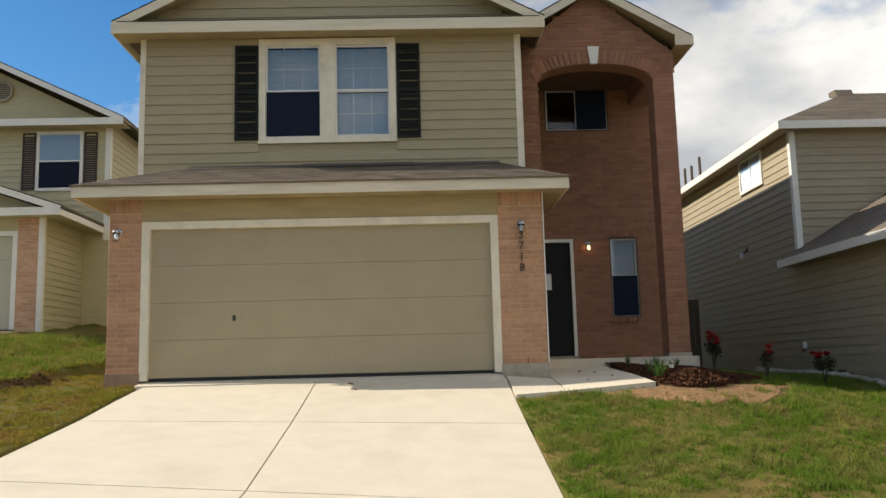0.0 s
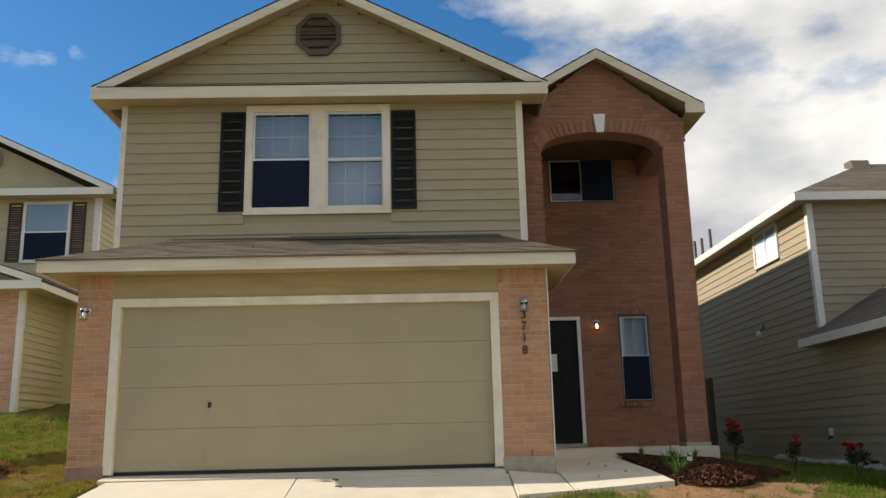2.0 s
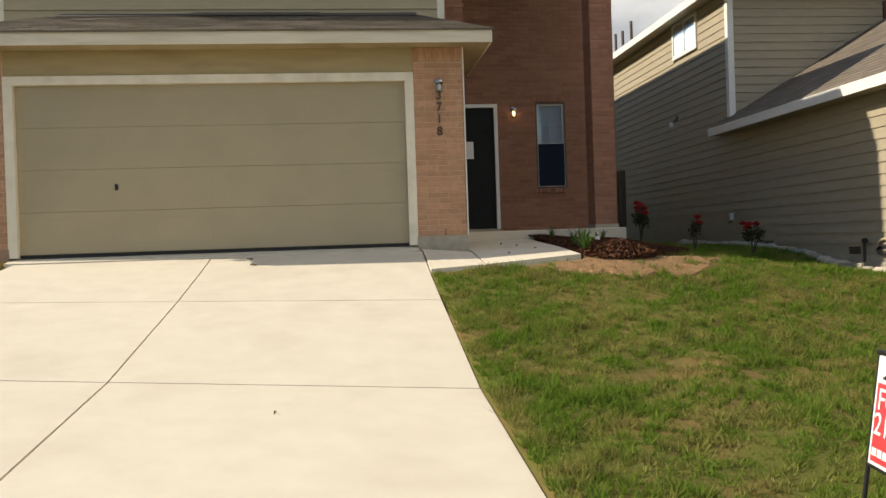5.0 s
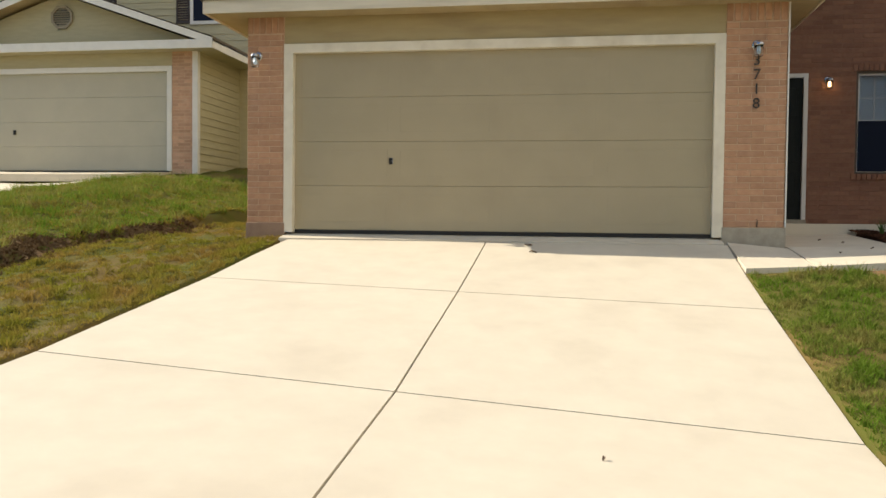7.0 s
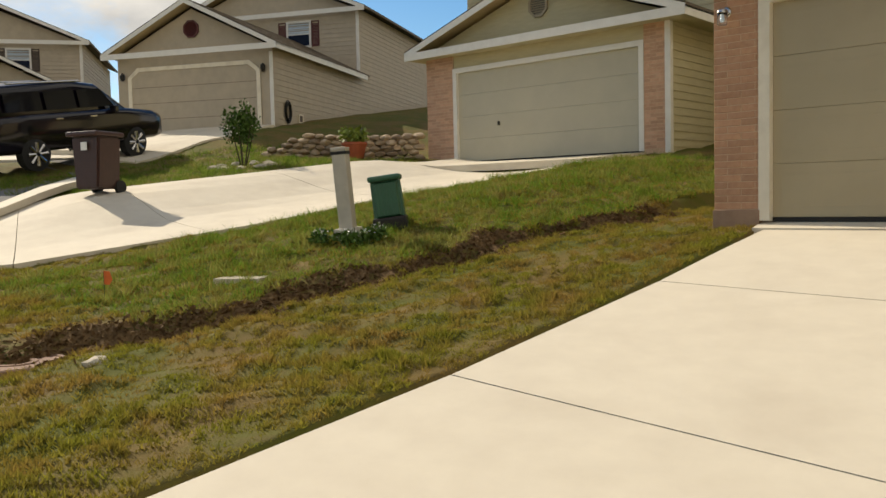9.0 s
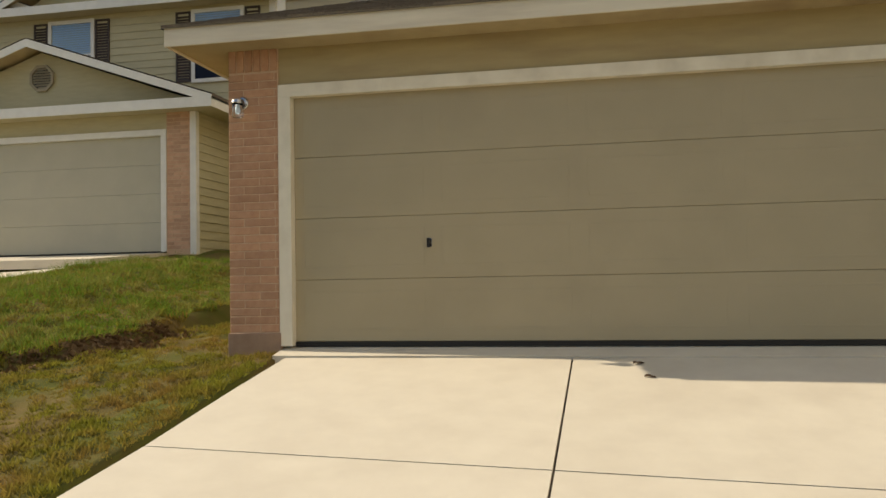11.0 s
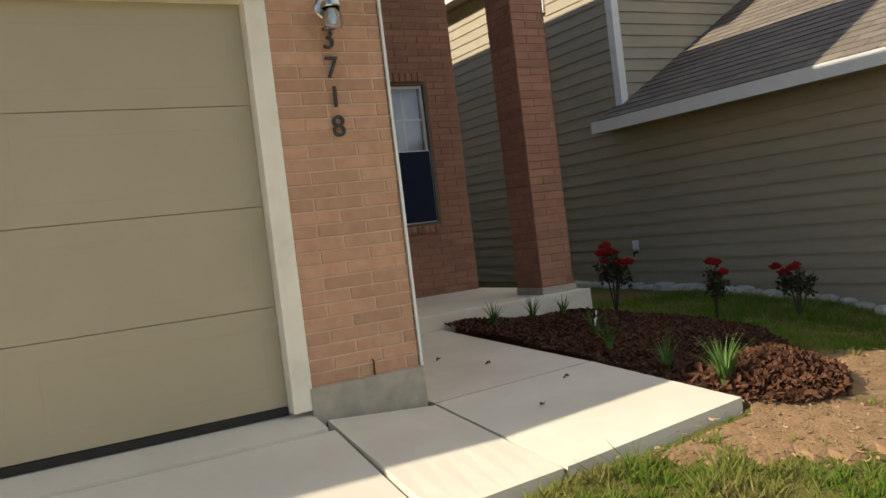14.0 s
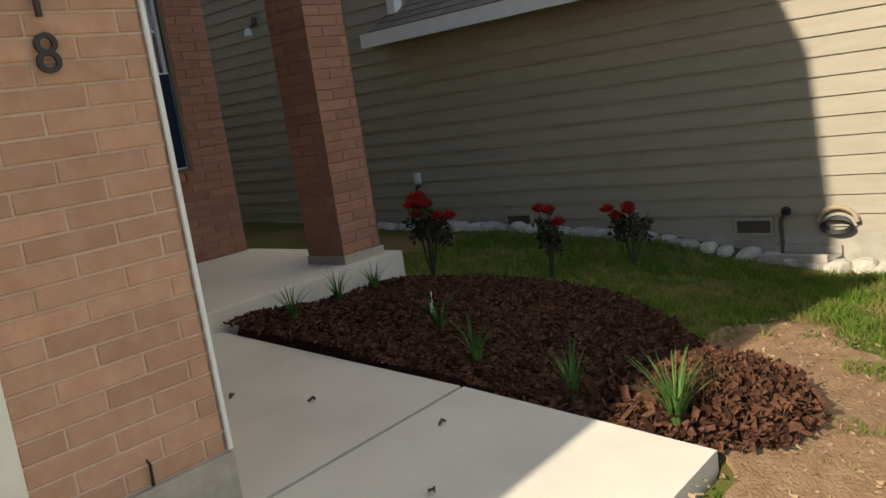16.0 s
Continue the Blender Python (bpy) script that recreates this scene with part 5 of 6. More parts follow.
def far_house(label, at, turn, w, wing, base, mat, shutter_mat, garage=True, deep=9):
    """A further house: a garage wing in front and two storeys behind."""
    h = thing("neighbour_house", label, "house", "neighbouring houses", at=(*at, base), turn=turn)
    bm = bmesh.new()
    box(bm, -w, 0, 0, wing, -1.5, 2.65)
    prism(bm, [(-w, 2.65), (0, 2.65), (-w / 2, 2.65 + w * 0.245)], "y", 0.0, 0.2)
    box(bm, -w - 2.2, 0.0, wing, wing + deep, -1.5, 5.4)
    prism(bm, [(-w - 2.2, 5.4), (0, 5.4), (-w / 2 - 1.1, 5.4 + (w / 2 + 1.1) * 0.40)], "y", wing, wing + 0.2)
    wall = part("wall", bm, mat, h)
    siding(wall, (0.0, 0.0, 0.2), 90, wing, 2.4, mat, reveal=0.18)
    siding(wall, (0.0, wing, 0.2), 90, deep, 5.2, mat, reveal=0.18)
    siding(wall, (-w - 2.2, wing, 2.7), 0, w + 2.2, 2.7, mat, reveal=0.18)
    gable_roof(h, -w - 0.35, 0.35, 2.72, 2.72, -w / 2, 2.72 + (w / 2 + 0.35) * 0.5, -0.4, wing + 0.2, SHINGLE, trim=TRIM_WHITE)
    bm = bmesh.new()
    box(bm, -w - 0.35, 0.35, -0.43, -0.40, 2.52, 2.70)
    box(bm, 0.33, 0.35, -0.4, wing, 2.52, 2.70)
    box(bm, -0.1, 0.02, -0.025, -0.001, 0.1, 2.5)
    box(bm, -0.1, 0.025, wing - 0.025, wing - 0.001, 2.7, 5.3)
    part("fascia", bm, TRIM_WHITE, h)
    gable_roof(h, -w - 2.6, 0.4, 5.45, 5.45, -w / 2 - 1.1, 5.45 + (w / 2 + 1.5) * 0.42, wing - 0.35, wing + deep + 0.3, SHINGLE, trim=TRIM_WHITE)
    part("fascia", boxed(-w - 2.6, 0.4, wing - 0.38, wing - 0.355, 5.25, 5.43), TRIM_WHITE, h)
    small_window(h, -w * 0.55, -w * 0.55 + 1.1, 4.0, 5.1, wing, TRIM_WHITE, True, shutter_mat)
    if garage:
        door = part("garage_door", boxed(-w + 0.55, -0.55, -0.03, -0.005, 0, 2.13), mat, h, "closed tan garage door with clipped corners")
        bm = bmesh.new()
        for r in range(1, 4):
            box(bm, -w + 0.55, -0.55, -0.036, -0.03, r * 0.53 - 0.006, r * 0.53 + 0.006)
        part("panel_groove", bm, VENT, door)
        bm = prismed([(-w + 0.42, 0), (-w + 0.55, 0), (-w + 0.55, 1.9), (-w + 0.85, 2.13), (-0.85, 2.13), (-0.55, 1.9), (-0.55, 0), (-0.42, 0), (-0.42, 1.95), (-0.8, 2.26), (-w + 0.8, 2.26), (-w + 0.42, 1.95)], "y", -0.06, -0.031)
        part("door_trim", bm, TRIM, h)
        for x in (-0.28, -w + 0.25):
            part("wall_lamp", lathe(bmesh.new(), [(0.05, -0.15), (0.08, -0.05), (0.08, 0.05), (0.02, 0.12)], 10, (x, -0.12, 2.0)), BLACK_METAL, h)
    return h


n2 = far_house("grey-brown sided house with a gabled garage wing", (-18.9, 8.5), 25.6, 5.75, 7.6, 2.62, SIDING_FAR, SHUTTER_RED, True, 17)
ov = octagon_vent((0, 0, 0), 0.3, SHUTTER_RED, SHUTTER_RED, "dark red round vent in a garage gable")
ov.matrix_basis = n2.matrix_basis @ pose(-2.87, -0.02, 3.4)
far_house("pale sided two-storey house beyond the turning circle", (-34.5, 9.5), 55, 6.0, 2.0, 2.6, SIDING_FAR, SHUTTER_BROWN, False)

# ---------------- west lawn things ----------------
def on_land(x, y, up=0.0):
    return (x, y, float(land_z(x, y)) + up)


west_drive = thing("neighbour_driveway", "pale concrete driveway of the next house, curving to the street", "driveway", kind="structure")
RIGHT = [(-9.9, -7.6), (-8.1, -4.0), (-7.1, -1.7), (-6.7, 2.0), (-5.6, 5.6), (-5.15, 7.3)]
LEFT = [(-11.9, -3.9), (-11.8, -2.4), (-11.7, -0.8), (-11.0, 2.2), (-10.5, 5.6), (-10.25, 7.3)]
for k in range(5):
    bm = bmesh.new()
    grid = []
    for j in range(7):
        row = []
        for i in range(9):
            t = (j + (0.012 if j == 0 else -0.012 if j == 6 else 0)) / 6
            rx, ry = [RIGHT[k][c] + (RIGHT[k + 1][c] - RIGHT[k][c]) * t for c in (0, 1)]
            lx, ly = [LEFT[k][c] + (LEFT[k + 1][c] - LEFT[k][c]) * t for c in (0, 1)]
            x, y = lx + (rx - lx) * i / 8, ly + (ry - ly) * i / 8
            row.append(bm.verts.new((x, y, max(float(land_z(x, y)) + 0.05, 0.0 if k < 4 else 1.0 + (1.14 - 1.0) * t if k == 4 else 0.0) if k == 4 else float(land_z(x, y)) + 0.05)))
        grid.append(row)
    for j in range(6):
        for i in range(8):
            bm.faces.new((grid[j][i], grid[j][i + 1], grid[j + 1][i + 1], grid[j + 1][i]))
    ext = bmesh.ops.extrude_face_region(bm, geom=bm.faces[:])
    bmesh.ops.translate(bm, verts=[v for v in ext["geom"] if isinstance(v, bmesh.types.BMVert)], vec=(0, 0, -0.15))
    bmesh.ops.recalc_face_normals(bm, faces=bm.faces[:])
    part("slab", bm, CONCRETE, west_drive)

far_drive = thing("neighbour_driveway", "pale concrete driveway up to the grey-brown house", "driveway", kind="structure")
bm = bmesh.new()
grid = []
for j in range(13):
    q = n2.matrix_basis @ Vector((0, -0.03 - j * 0.6, 0))
    e = n2.matrix_basis @ Vector((-5.6, -0.03 - j * 0.6, 0))
    grid.append([bm.verts.new((x, y, float(land_z(x, y)) + 0.06)) for x, y in ((q.x + (e.x - q.x) * i / 8, q.y + (e.y - q.y) * i / 8) for i in range(9))])
for a, b in zip(grid, grid[1:]):
    for i in range(8):
        bm.faces.new((a[i], b[i], b[i + 1], a[i + 1]))
ext = bmesh.ops.extrude_face_region(bm, geom=bm.faces[:])
bmesh.ops.translate(bm, verts=[v for v in ext["geom"] if isinstance(v, bmesh.types.BMVert)], vec=(0, 0, -0.15))
bmesh.ops.recalc_face_normals(bm, faces=bm.faces[:])
part("slab", bm, CONCRETE, far_drive)

SOIL_DARK = material("dark_reddish_soil", (0.20, 0.125, 0.06), (0.12, 0.075, 0.036), 14, 1.0, 0.9, 50, distance=0.02, spec=0.1)
DRY_LEAF = material("dry_leaf", (0.16, 0.10, 0.06), (0.10, 0.06, 0.035), 40, 0.9, 0)
PED = material("grey_pedestal_paint", (0.50, 0.46, 0.38), (0.44, 0.40, 0.33), 8, 0.6, 0.2, 80)
GREEN_BOX = material("green_utility_paint", (0.03, 0.12, 0.065), (0.025, 0.10, 0.055), 6, 0.45, 0.15, 80)
TERRACOTTA = material("terracotta_plastic", (0.38, 0.09, 0.035), (0.32, 0.075, 0.03), 8, 0.7, 0.2, 80)
BIN = material("brown_bin_plastic", (0.055, 0.024, 0.018), (0.045, 0.02, 0.015), 8, 0.45, 0.15, 100)
CAR = material("black_car_paint", (0.006, 0.004, 0.008), None, 5, 0.12, 0, spec=0.5)
TINT = material("tinted_car_glass", (0.012, 0.012, 0.014), None, 5, 0.05, 0)
TYRE = material("tyre_rubber", (0.015, 0.015, 0.015), None, 20, 0.85, 0.2, 100)
RED_LENS = material("red_tail_lens", (0.30, 0.01, 0.01), None, 20, 0.25, 0)
RUST = material("rusty_iron_cover", (0.26, 0.15, 0.09), (0.18, 0.10, 0.06), 15, 0.85, 0.5, 80)
ORANGE = material("orange_flag", (0.75, 0.16, 0.03), None, 20, 0.7, 0)
SIGN_RED = material("sign_red", (0.55, 0.04, 0.05), (0.5, 0.035, 0.045), 4, 0.45, 0)
WHITE_LETTER = material("white_lettering", (0.8, 0.79, 0.76), None, 4, 0.5, 0)

pedestal = thing("utility_pedestal", "leaning grey-cream utility pedestal with a black cap band", "utility box", at=(-4.22, -1.7, float(land_z(-4.22, -1.7))))
pedestal.matrix_basis = pedestal.matrix_basis @ pose(0, 0, 0, 2, -4, 30)
part("foot", boxed(-0.14, 0.14, -0.14, 0.14, -0.1, 0.14, bevel=0.02), PED, pedestal)
part("post", boxed(-0.088, 0.088, -0.088, 0.088, 0.1, 1.06, bevel=0.025), PED, pedestal)
part("cap", boxed(-0.094, 0.094, -0.094, 0.094, 1.045, 1.09, bevel=0.015), PED, pedestal, "pale flat cap")
part("band", boxed(-0.092, 0.092, -0.092, 0.092, 1.005, 1.04), BLACK_METAL, pedestal, "black band")
green_box = thing("telecom_pedestal", "dark green ribbed utility box leaning on the lawn", "utility box", at=(-4.25, -0.95, float(land_z(-4.25, -0.95)) - 0.01))
green_box.matrix_basis = green_box.matrix_basis @ pose(0, 0, 0, 0, -7, 40)
part("base", boxed(-0.21, 0.21, -0.19, 0.19, -0.1, 0.15, bevel=0.03), BLACK_METAL, green_box, "black base")
bm = bmesh.new()
prism(bm, [(-0.19, 0.12), (0.19, 0.12), (0.18, 0.62), (-0.18, 0.62)], "y", -0.17, 0.17)
bmesh.ops.bevel(bm, geom=[e for e in bm.edges if abs(e.verts[0].co.y - e.verts[1].co.y) < 0.01], offset=0.05, segments=3, affect="EDGES")
part("body", bm, GREEN_BOX, green_box)
part("lid", boxed(-0.205, 0.205, -0.195, 0.195, 0.60, 0.67, bevel=0.03), GREEN_BOX, green_box)
for i in range(5):
    part("rib", boxed(-0.13 + i * 0.06, -0.11 + i * 0.06, -0.178, -0.165, 0.18, 0.56, bevel=0.004), GREEN_BOX, green_box)

cover = thing("manhole_cover", "rusty round manhole cover in the grass", "manhole cover", at=on_land(-3.1, -6.0, -0.035))
part("lid", lathe(bmesh.new(), [(0.36, -0.05), (0.36, 0.02), (0.345, 0.03), (0.31, 0.03), (0.305, 0.022), (0.16, 0.022), (0.155, 0.03), (0.12, 0.03), (0.11, 0.02)], 36), RUST, cover)
flag = thing("marker_flag", "small orange marker flag on a wire", "flag", at=on_land(-4.6, -4.55))
part("wire", tube(bmesh.new(), (0, 0, 0), (0, 0, 0.26), 0.003, 0.003, 6), BLACK_METAL, flag)
bm = bmesh.new()
prism(bm, [(0, 0.13), (0.05, 0.12), (0.085, 0.17), (0.06, 0.25), (0.0, 0.26)], "y", -0.002, 0.002)
bmesh.ops.rotate(bm, verts=bm.verts, cent=(0, 0, 0), matrix=Matrix.Rotation(radians(40), 3, "Z"))
part("cloth", bm, ORANGE, flag)
paver = thing("paving_stone", "flat concrete paving stone in the grass", "stone", at=on_land(-3.9, -3.45, -0.005), turn=35)
part("concrete_top", boxed(-0.24, 0.24, -0.18, 0.18, -0.06, 0.03, bevel=0.015), STONE, paver)


def lump(name, label, cat, at, size, mat, seed, group=""):
    s = thing(name, label, cat, group, at=at, turn=seed * 37)
    bm = bmesh.new()
    bmesh.ops.create_icosphere(bm, subdivisions=2, radius=1.0)
    for w in bm.verts:
        k = 1 + 0.25 * noise.noise(w.co * 1.5 + Vector((seed, 0, 0)))
        w.co = Vector((w.co.x * size[0] * k, w.co.y * size[1] * k, max(-0.4, w.co.z) * size[2] * k))
    part("stone", bm, mat, s)
    return s


lump("rock", "pale flat rock lying in the grass", "stone", on_land(-2.4, -5.72), (0.12, 0.09, 0.06), STONE, 3)
bin_ = thing("wheeled_bin", "dark brown wheeled rubbish bin on the driveway", "bin", at=on_land(-11.05, -1.35, 0.05), turn=20)
bm = prismed([(-0.25, 0.08), (0.25, 0.08), (0.31, 0.98), (-0.31, 0.98)], "y", -0.27, 0.27)
bmesh.ops.bevel(bm, geom=bm.edges[:], offset=0.035, segments=2, affect="EDGES")
part("body", bm, BIN, bin_)
part("lid", boxed(-0.34, 0.34, -0.36, 0.32, 0.98, 1.06, bevel=0.03), BIN, bin_)
part("handle", tube(bmesh.new(), (-0.25, 0.36, 1.0), (0.25, 0.36, 1.0), 0.018, 0.018), BIN, bin_)
part("label", boxed(-0.05, 0.08, -0.312, -0.3, 0.74, 0.88), WHITE_LETTER, bin_, "small pale label")
for x in (-0.26, 0.26):
    part("wheel", tube(bmesh.new(), (x - 0.03, 0.25, 0.11), (x + 0.03, 0.25, 0.11), 0.12, 0.12, 18), TYRE, bin_)


def leaves(parent, name, centre, spread, count, size, mat, seed):
    """Small bent leaves scattered through a rounded, gappy volume."""
    rng = np.random.default_rng(seed)
    c = rng.normal(0, 1, (count, 3))
    c /= np.maximum(np.linalg.norm(c, axis=1, keepdims=True), 1e-6)
    c *= (rng.random((count, 1)) ** 0.4) * (0.75 + 0.25 * np.sin(5 * c[:, :1]) * np.cos(4 * c[:, 1:2]))
    c = c * np.array(spread) + np.array(centre)
    d, e = rng.normal(0, 1, (count, 3)), rng.normal(0, 1, (count, 3))
    d /= np.linalg.norm(d, axis=1, keepdims=True)
    e -= d * (e * d).sum(1, keepdims=True)
    e /= np.linalg.norm(e, axis=1, keepdims=True)
    s = size * (0.6 + 0.8 * rng.random((count, 1)))
    v = np.stack([c, c + d * s * 0.5 + e * s * 0.28, c + d * s, c + d * s * 0.5 - e * s * 0.28], 1).reshape(-1, 3)
    f = np.arange(count * 4).reshape(-1, 4)
    ob = soup(name, v.tolist(), f.tolist(), mat, parent)
    return ob


pot = thing("potted_plant", "orange terracotta pot with yellow-green leaves", "potted plant", at=on_land(-11.85, 5.45, 0.05))
part("pot", lathe(bmesh.new(), [(0.2, 0), (0.29, 0.33), (0.31, 0.34), (0.31, 0.4), (0.27, 0.4), (0.25, 0.34)], 20), TERRACOTTA, pot)
leaves(pot, "foliage", (0, 0, 0.56), (0.42, 0.42, 0.24), 420, 0.12, LEAF_LIME, 5)

stone_wall = thing("stone_wall", "low dry wall of brown and cream field stones", "wall", kind="structure")
a, b = Vector((-11.2, 7.15, 0)), Vector((-14.6, 4.7, 0))
for k in range(5):
    n = 15 - k
    for i in range(n):
        p = a.lerp(b, (i + 0.5 * (k % 2) + 0.3) / 15)
        s = new("stone", None)
        bpy.data.objects.remove(s)
        bm = bmesh.new()
        bmesh.ops.create_icosphere(bm, subdivisions=2, radius=1.0)
        sx, sz, ph = random.uniform(0.13, 0.19), random.uniform(0.075, 0.1), random.uniform(0, 50)
        for w in bm.verts:
            q = 1 + 0.3 * noise.noise(w.co * 1.4 + Vector((ph, 0, 0)))
            w.co = Vector((w.co.x * sx * q, w.co.y * 0.14 * q, w.co.z * sz * q))
        ob = part("stone", bm, STONE_BROWN, stone_wall)
        ob.matrix_basis = pose(p.x, p.y, float(land_z(p.x, p.y)) + 0.04 + k * 0.135, 0, 0, 36 + random.uniform(-8, 8))
shrub = thing("shrub", "leafy green young shrub in a stone ring", "shrub", at=on_land(-12.9, 3.0))
bm = bmesh.new()
for i in range(7):
    t = 6.28 * i / 7
    tube(bm, (0.05 * math.cos(t), 0.05 * math.sin(t), 0), (0.3 * math.cos(t), 0.3 * math.sin(t), 0.9 + 0.1 * (i % 3)), 0.018, 0.008, 6)
part("stem", bm, STEM, shrub)
leaves(shrub, "foliage", (0, 0, 0.95), (0.52, 0.52, 0.62), 1500, 0.085, LEAF, 8)
for i in range(9):
    t = 6.28 * i / 9
    lump("ring_stone", "flat tan stone ringing a shrub", "stone", on_land(-12.9 + 0.62 * math.cos(t), 3.0 + 0.62 * math.sin(t), 0.02), (0.19, 0.12, 0.08), STONE, i + 20, "stones ringing the shrub")
reel2 = thing("hose_reel", "dark coiled hose hanging on a sided wall", "hose", at=tuple(n2.matrix_basis @ Vector((0.06, 0.9, 0.25))), turn=25.6)
bm = bmesh.new()
for k in range(5):
    for i in range(16):
        p, q = 6.2832 * i / 16, 6.2832 * (i + 1) / 16
        r = 0.14 + 0.02 * k
        tube(bm, (0.03 * (k % 2), r * math.cos(p), 0.4 + 1.7 * r * math.sin(p)), (0.03 * (k % 2), r * math.cos(q), 0.4 + 1.7 * r * math.sin(q)), 0.018, 0.018, 6, False)
part("hose", bm, BLACK_METAL, reel2)
for yy in (1.9, 4.4):
    q = n2.matrix_basis @ Vector((0.03, yy, 0.35))
    v = thing("foundation_vent", "pale round vent low on the far wall", "vent", "low wall vents", at=tuple(q), turn=115.6)
    part("vent_frame", frame_ring(bmesh.new(), -0.17, 0.17, 0, 0.3, 0.04, -0.03, 0.01, 0.004), TRIM, v)
    part("backing", boxed(-0.13, 0.13, -0.01, 0.0, 0.04, 0.26), VENT, v)

# parked car, on the ground that rises to it
car = thing("car", "black sport utility car parked at the kerb", "car", at=(-17.15, 0.82, 1.37), turn=107.7)
car.matrix_basis = car.matrix_basis @ pose(0, 0, 0, 4.0, -8.3, 0)


def loft(sections):
    """Skin over cross sections (x, [(y, z), ...])."""
    bm = bmesh.new()
    rings = [[bm.verts.new((x, y, z)) for y, z in pts] for x, pts in sections]
    n = len(rings[0])
    for p, q in zip(rings, rings[1:]):
        for i in range(n):
            bm.faces.new((p[i], p[(i + 1) % n], q[(i + 1) % n], q[i]))
    bm.faces.new(rings[0][::-1])
    bm.faces.new(rings[-1])
    bmesh.ops.recalc_face_normals(bm, faces=bm.faces[:])
    return bm


def shell(w, z0, z1, r=0.14, tuck=0.0):
    """A rounded car section whose top may be narrower."""
    out = []
    for cy, cz, a0 in ((-w + r, z0 + r * 0.6, 180), (w - r, z0 + r * 0.6, 270), (w - r - tuck, z1 - r, 0), (-w + r + tuck, z1 - r, 90)):
        for k in range(4):
            t = radians(a0 + 30 * k)
            out.append((cy + r * math.cos(t), cz + (r * 0.6 if a0 >= 180 else r) * math.sin(t)))
    return out


part("body", loft([(-2.56, shell(0.88, 0.55, 1.05)), (-2.5, shell(0.95, 0.42, 1.2)), (-1.6, shell(0.99, 0.40, 1.24)), (0.9, shell(0.99, 0.40, 1.24)), (1.3, shell(0.99, 0.42, 1.22)), (2.2, shell(0.96, 0.42, 1.12)), (2.48, shell(0.92, 0.46, 1.02)), (2.58, shell(0.84, 0.55, 0.92))]), CAR, car, "glossy black body", True)
cabin = part("cabin", loft([(-2.5, shell(0.90, 1.05, 1.45, 0.1, 0.03)), (-2.3, shell(0.90, 1.05, 1.84, 0.14, 0.12)), (-0.2, shell(0.90, 1.05, 1.92, 0.14, 0.13)), (0.55, shell(0.88, 1.05, 1.84, 0.14, 0.13)), (1.3, shell(0.90, 1.05, 1.25, 0.06, 0.03))]), CAR, car, "glossy black roof and pillars", True)
for x0, x1 in ((-2.15, -1.2), (-1.1, -0.25), (-0.15, 0.55)):
    for sd in (-1, 1):
        bm = bmesh.new()
        c = [(x0, 0.915, 1.30), (x1 + (0.35 if x1 > 0.5 else 0), 0.915, 1.30), (x1, 0.835, 1.72), (x0, 0.835, 1.72)]
        lo = [bm.verts.new((x, sd * y, z)) for x, y, z in c]
        hi = [bm.verts.new((x, sd * (y + 0.012), z)) for x, y, z in c]
        bm.faces.new(lo)
        bm.faces.new(hi[::-1])
        for i in range(4):
            bm.faces.new((lo[i], lo[(i + 1) % 4], hi[(i + 1) % 4], hi[i]))
        bmesh.ops.recalc_face_normals(bm, faces=bm.faces[:])
        part("side_window", bm, TINT, cabin, "tinted side window")
part("rear_window", prismed([(-0.72, 1.36), (0.72, 1.36), (0.66, 1.72), (-0.66, 1.72)], "x", -2.53, -2.44), TINT, cabin, "tinted rear window")
for sd in (-1, 1):
    for x in (-0.95, 0.05):
        part("door_handle", boxed(x, x + 0.2, sd * 1.0 - 0.015, sd * 1.0 + 0.015, 1.08, 1.12, bevel=0.008), CHROME, car, "chrome door handle")
for s in (-1, 1):
    part("tail_light", boxed(-2.57, -2.5, s * 0.82 - 0.09, s * 0.82 + 0.09, 0.92, 1.12, bevel=0.015), RED_LENS, car, "red tail light")
    part("roof_rail", tube(bmesh.new(), (-1.9, s * 0.7, 1.9), (0.1, s * 0.7, 1.91), 0.022, 0.022), CHROME, car, "silver roof rail")
    part("mirror", boxed(0.72, 0.86, s * 1.03 - 0.09, s * 1.03 + 0.09, 1.15, 1.32, bevel=0.03), CAR, car)
    part("headlight", boxed(2.3, 2.52, s * 0.72 - 0.14, s * 0.72 + 0.14, 0.78, 0.95, bevel=0.02), GLASS, car)
part("number_plate", boxed(-2.59, -2.56, -0.26, 0.26, 0.78, 0.92), WHITE_LETTER, car, "pale number plate")
part("bumper", boxed(-2.66, -2.45, -0.92, 0.92, 0.42, 0.66, bevel=0.05), CAR, car)
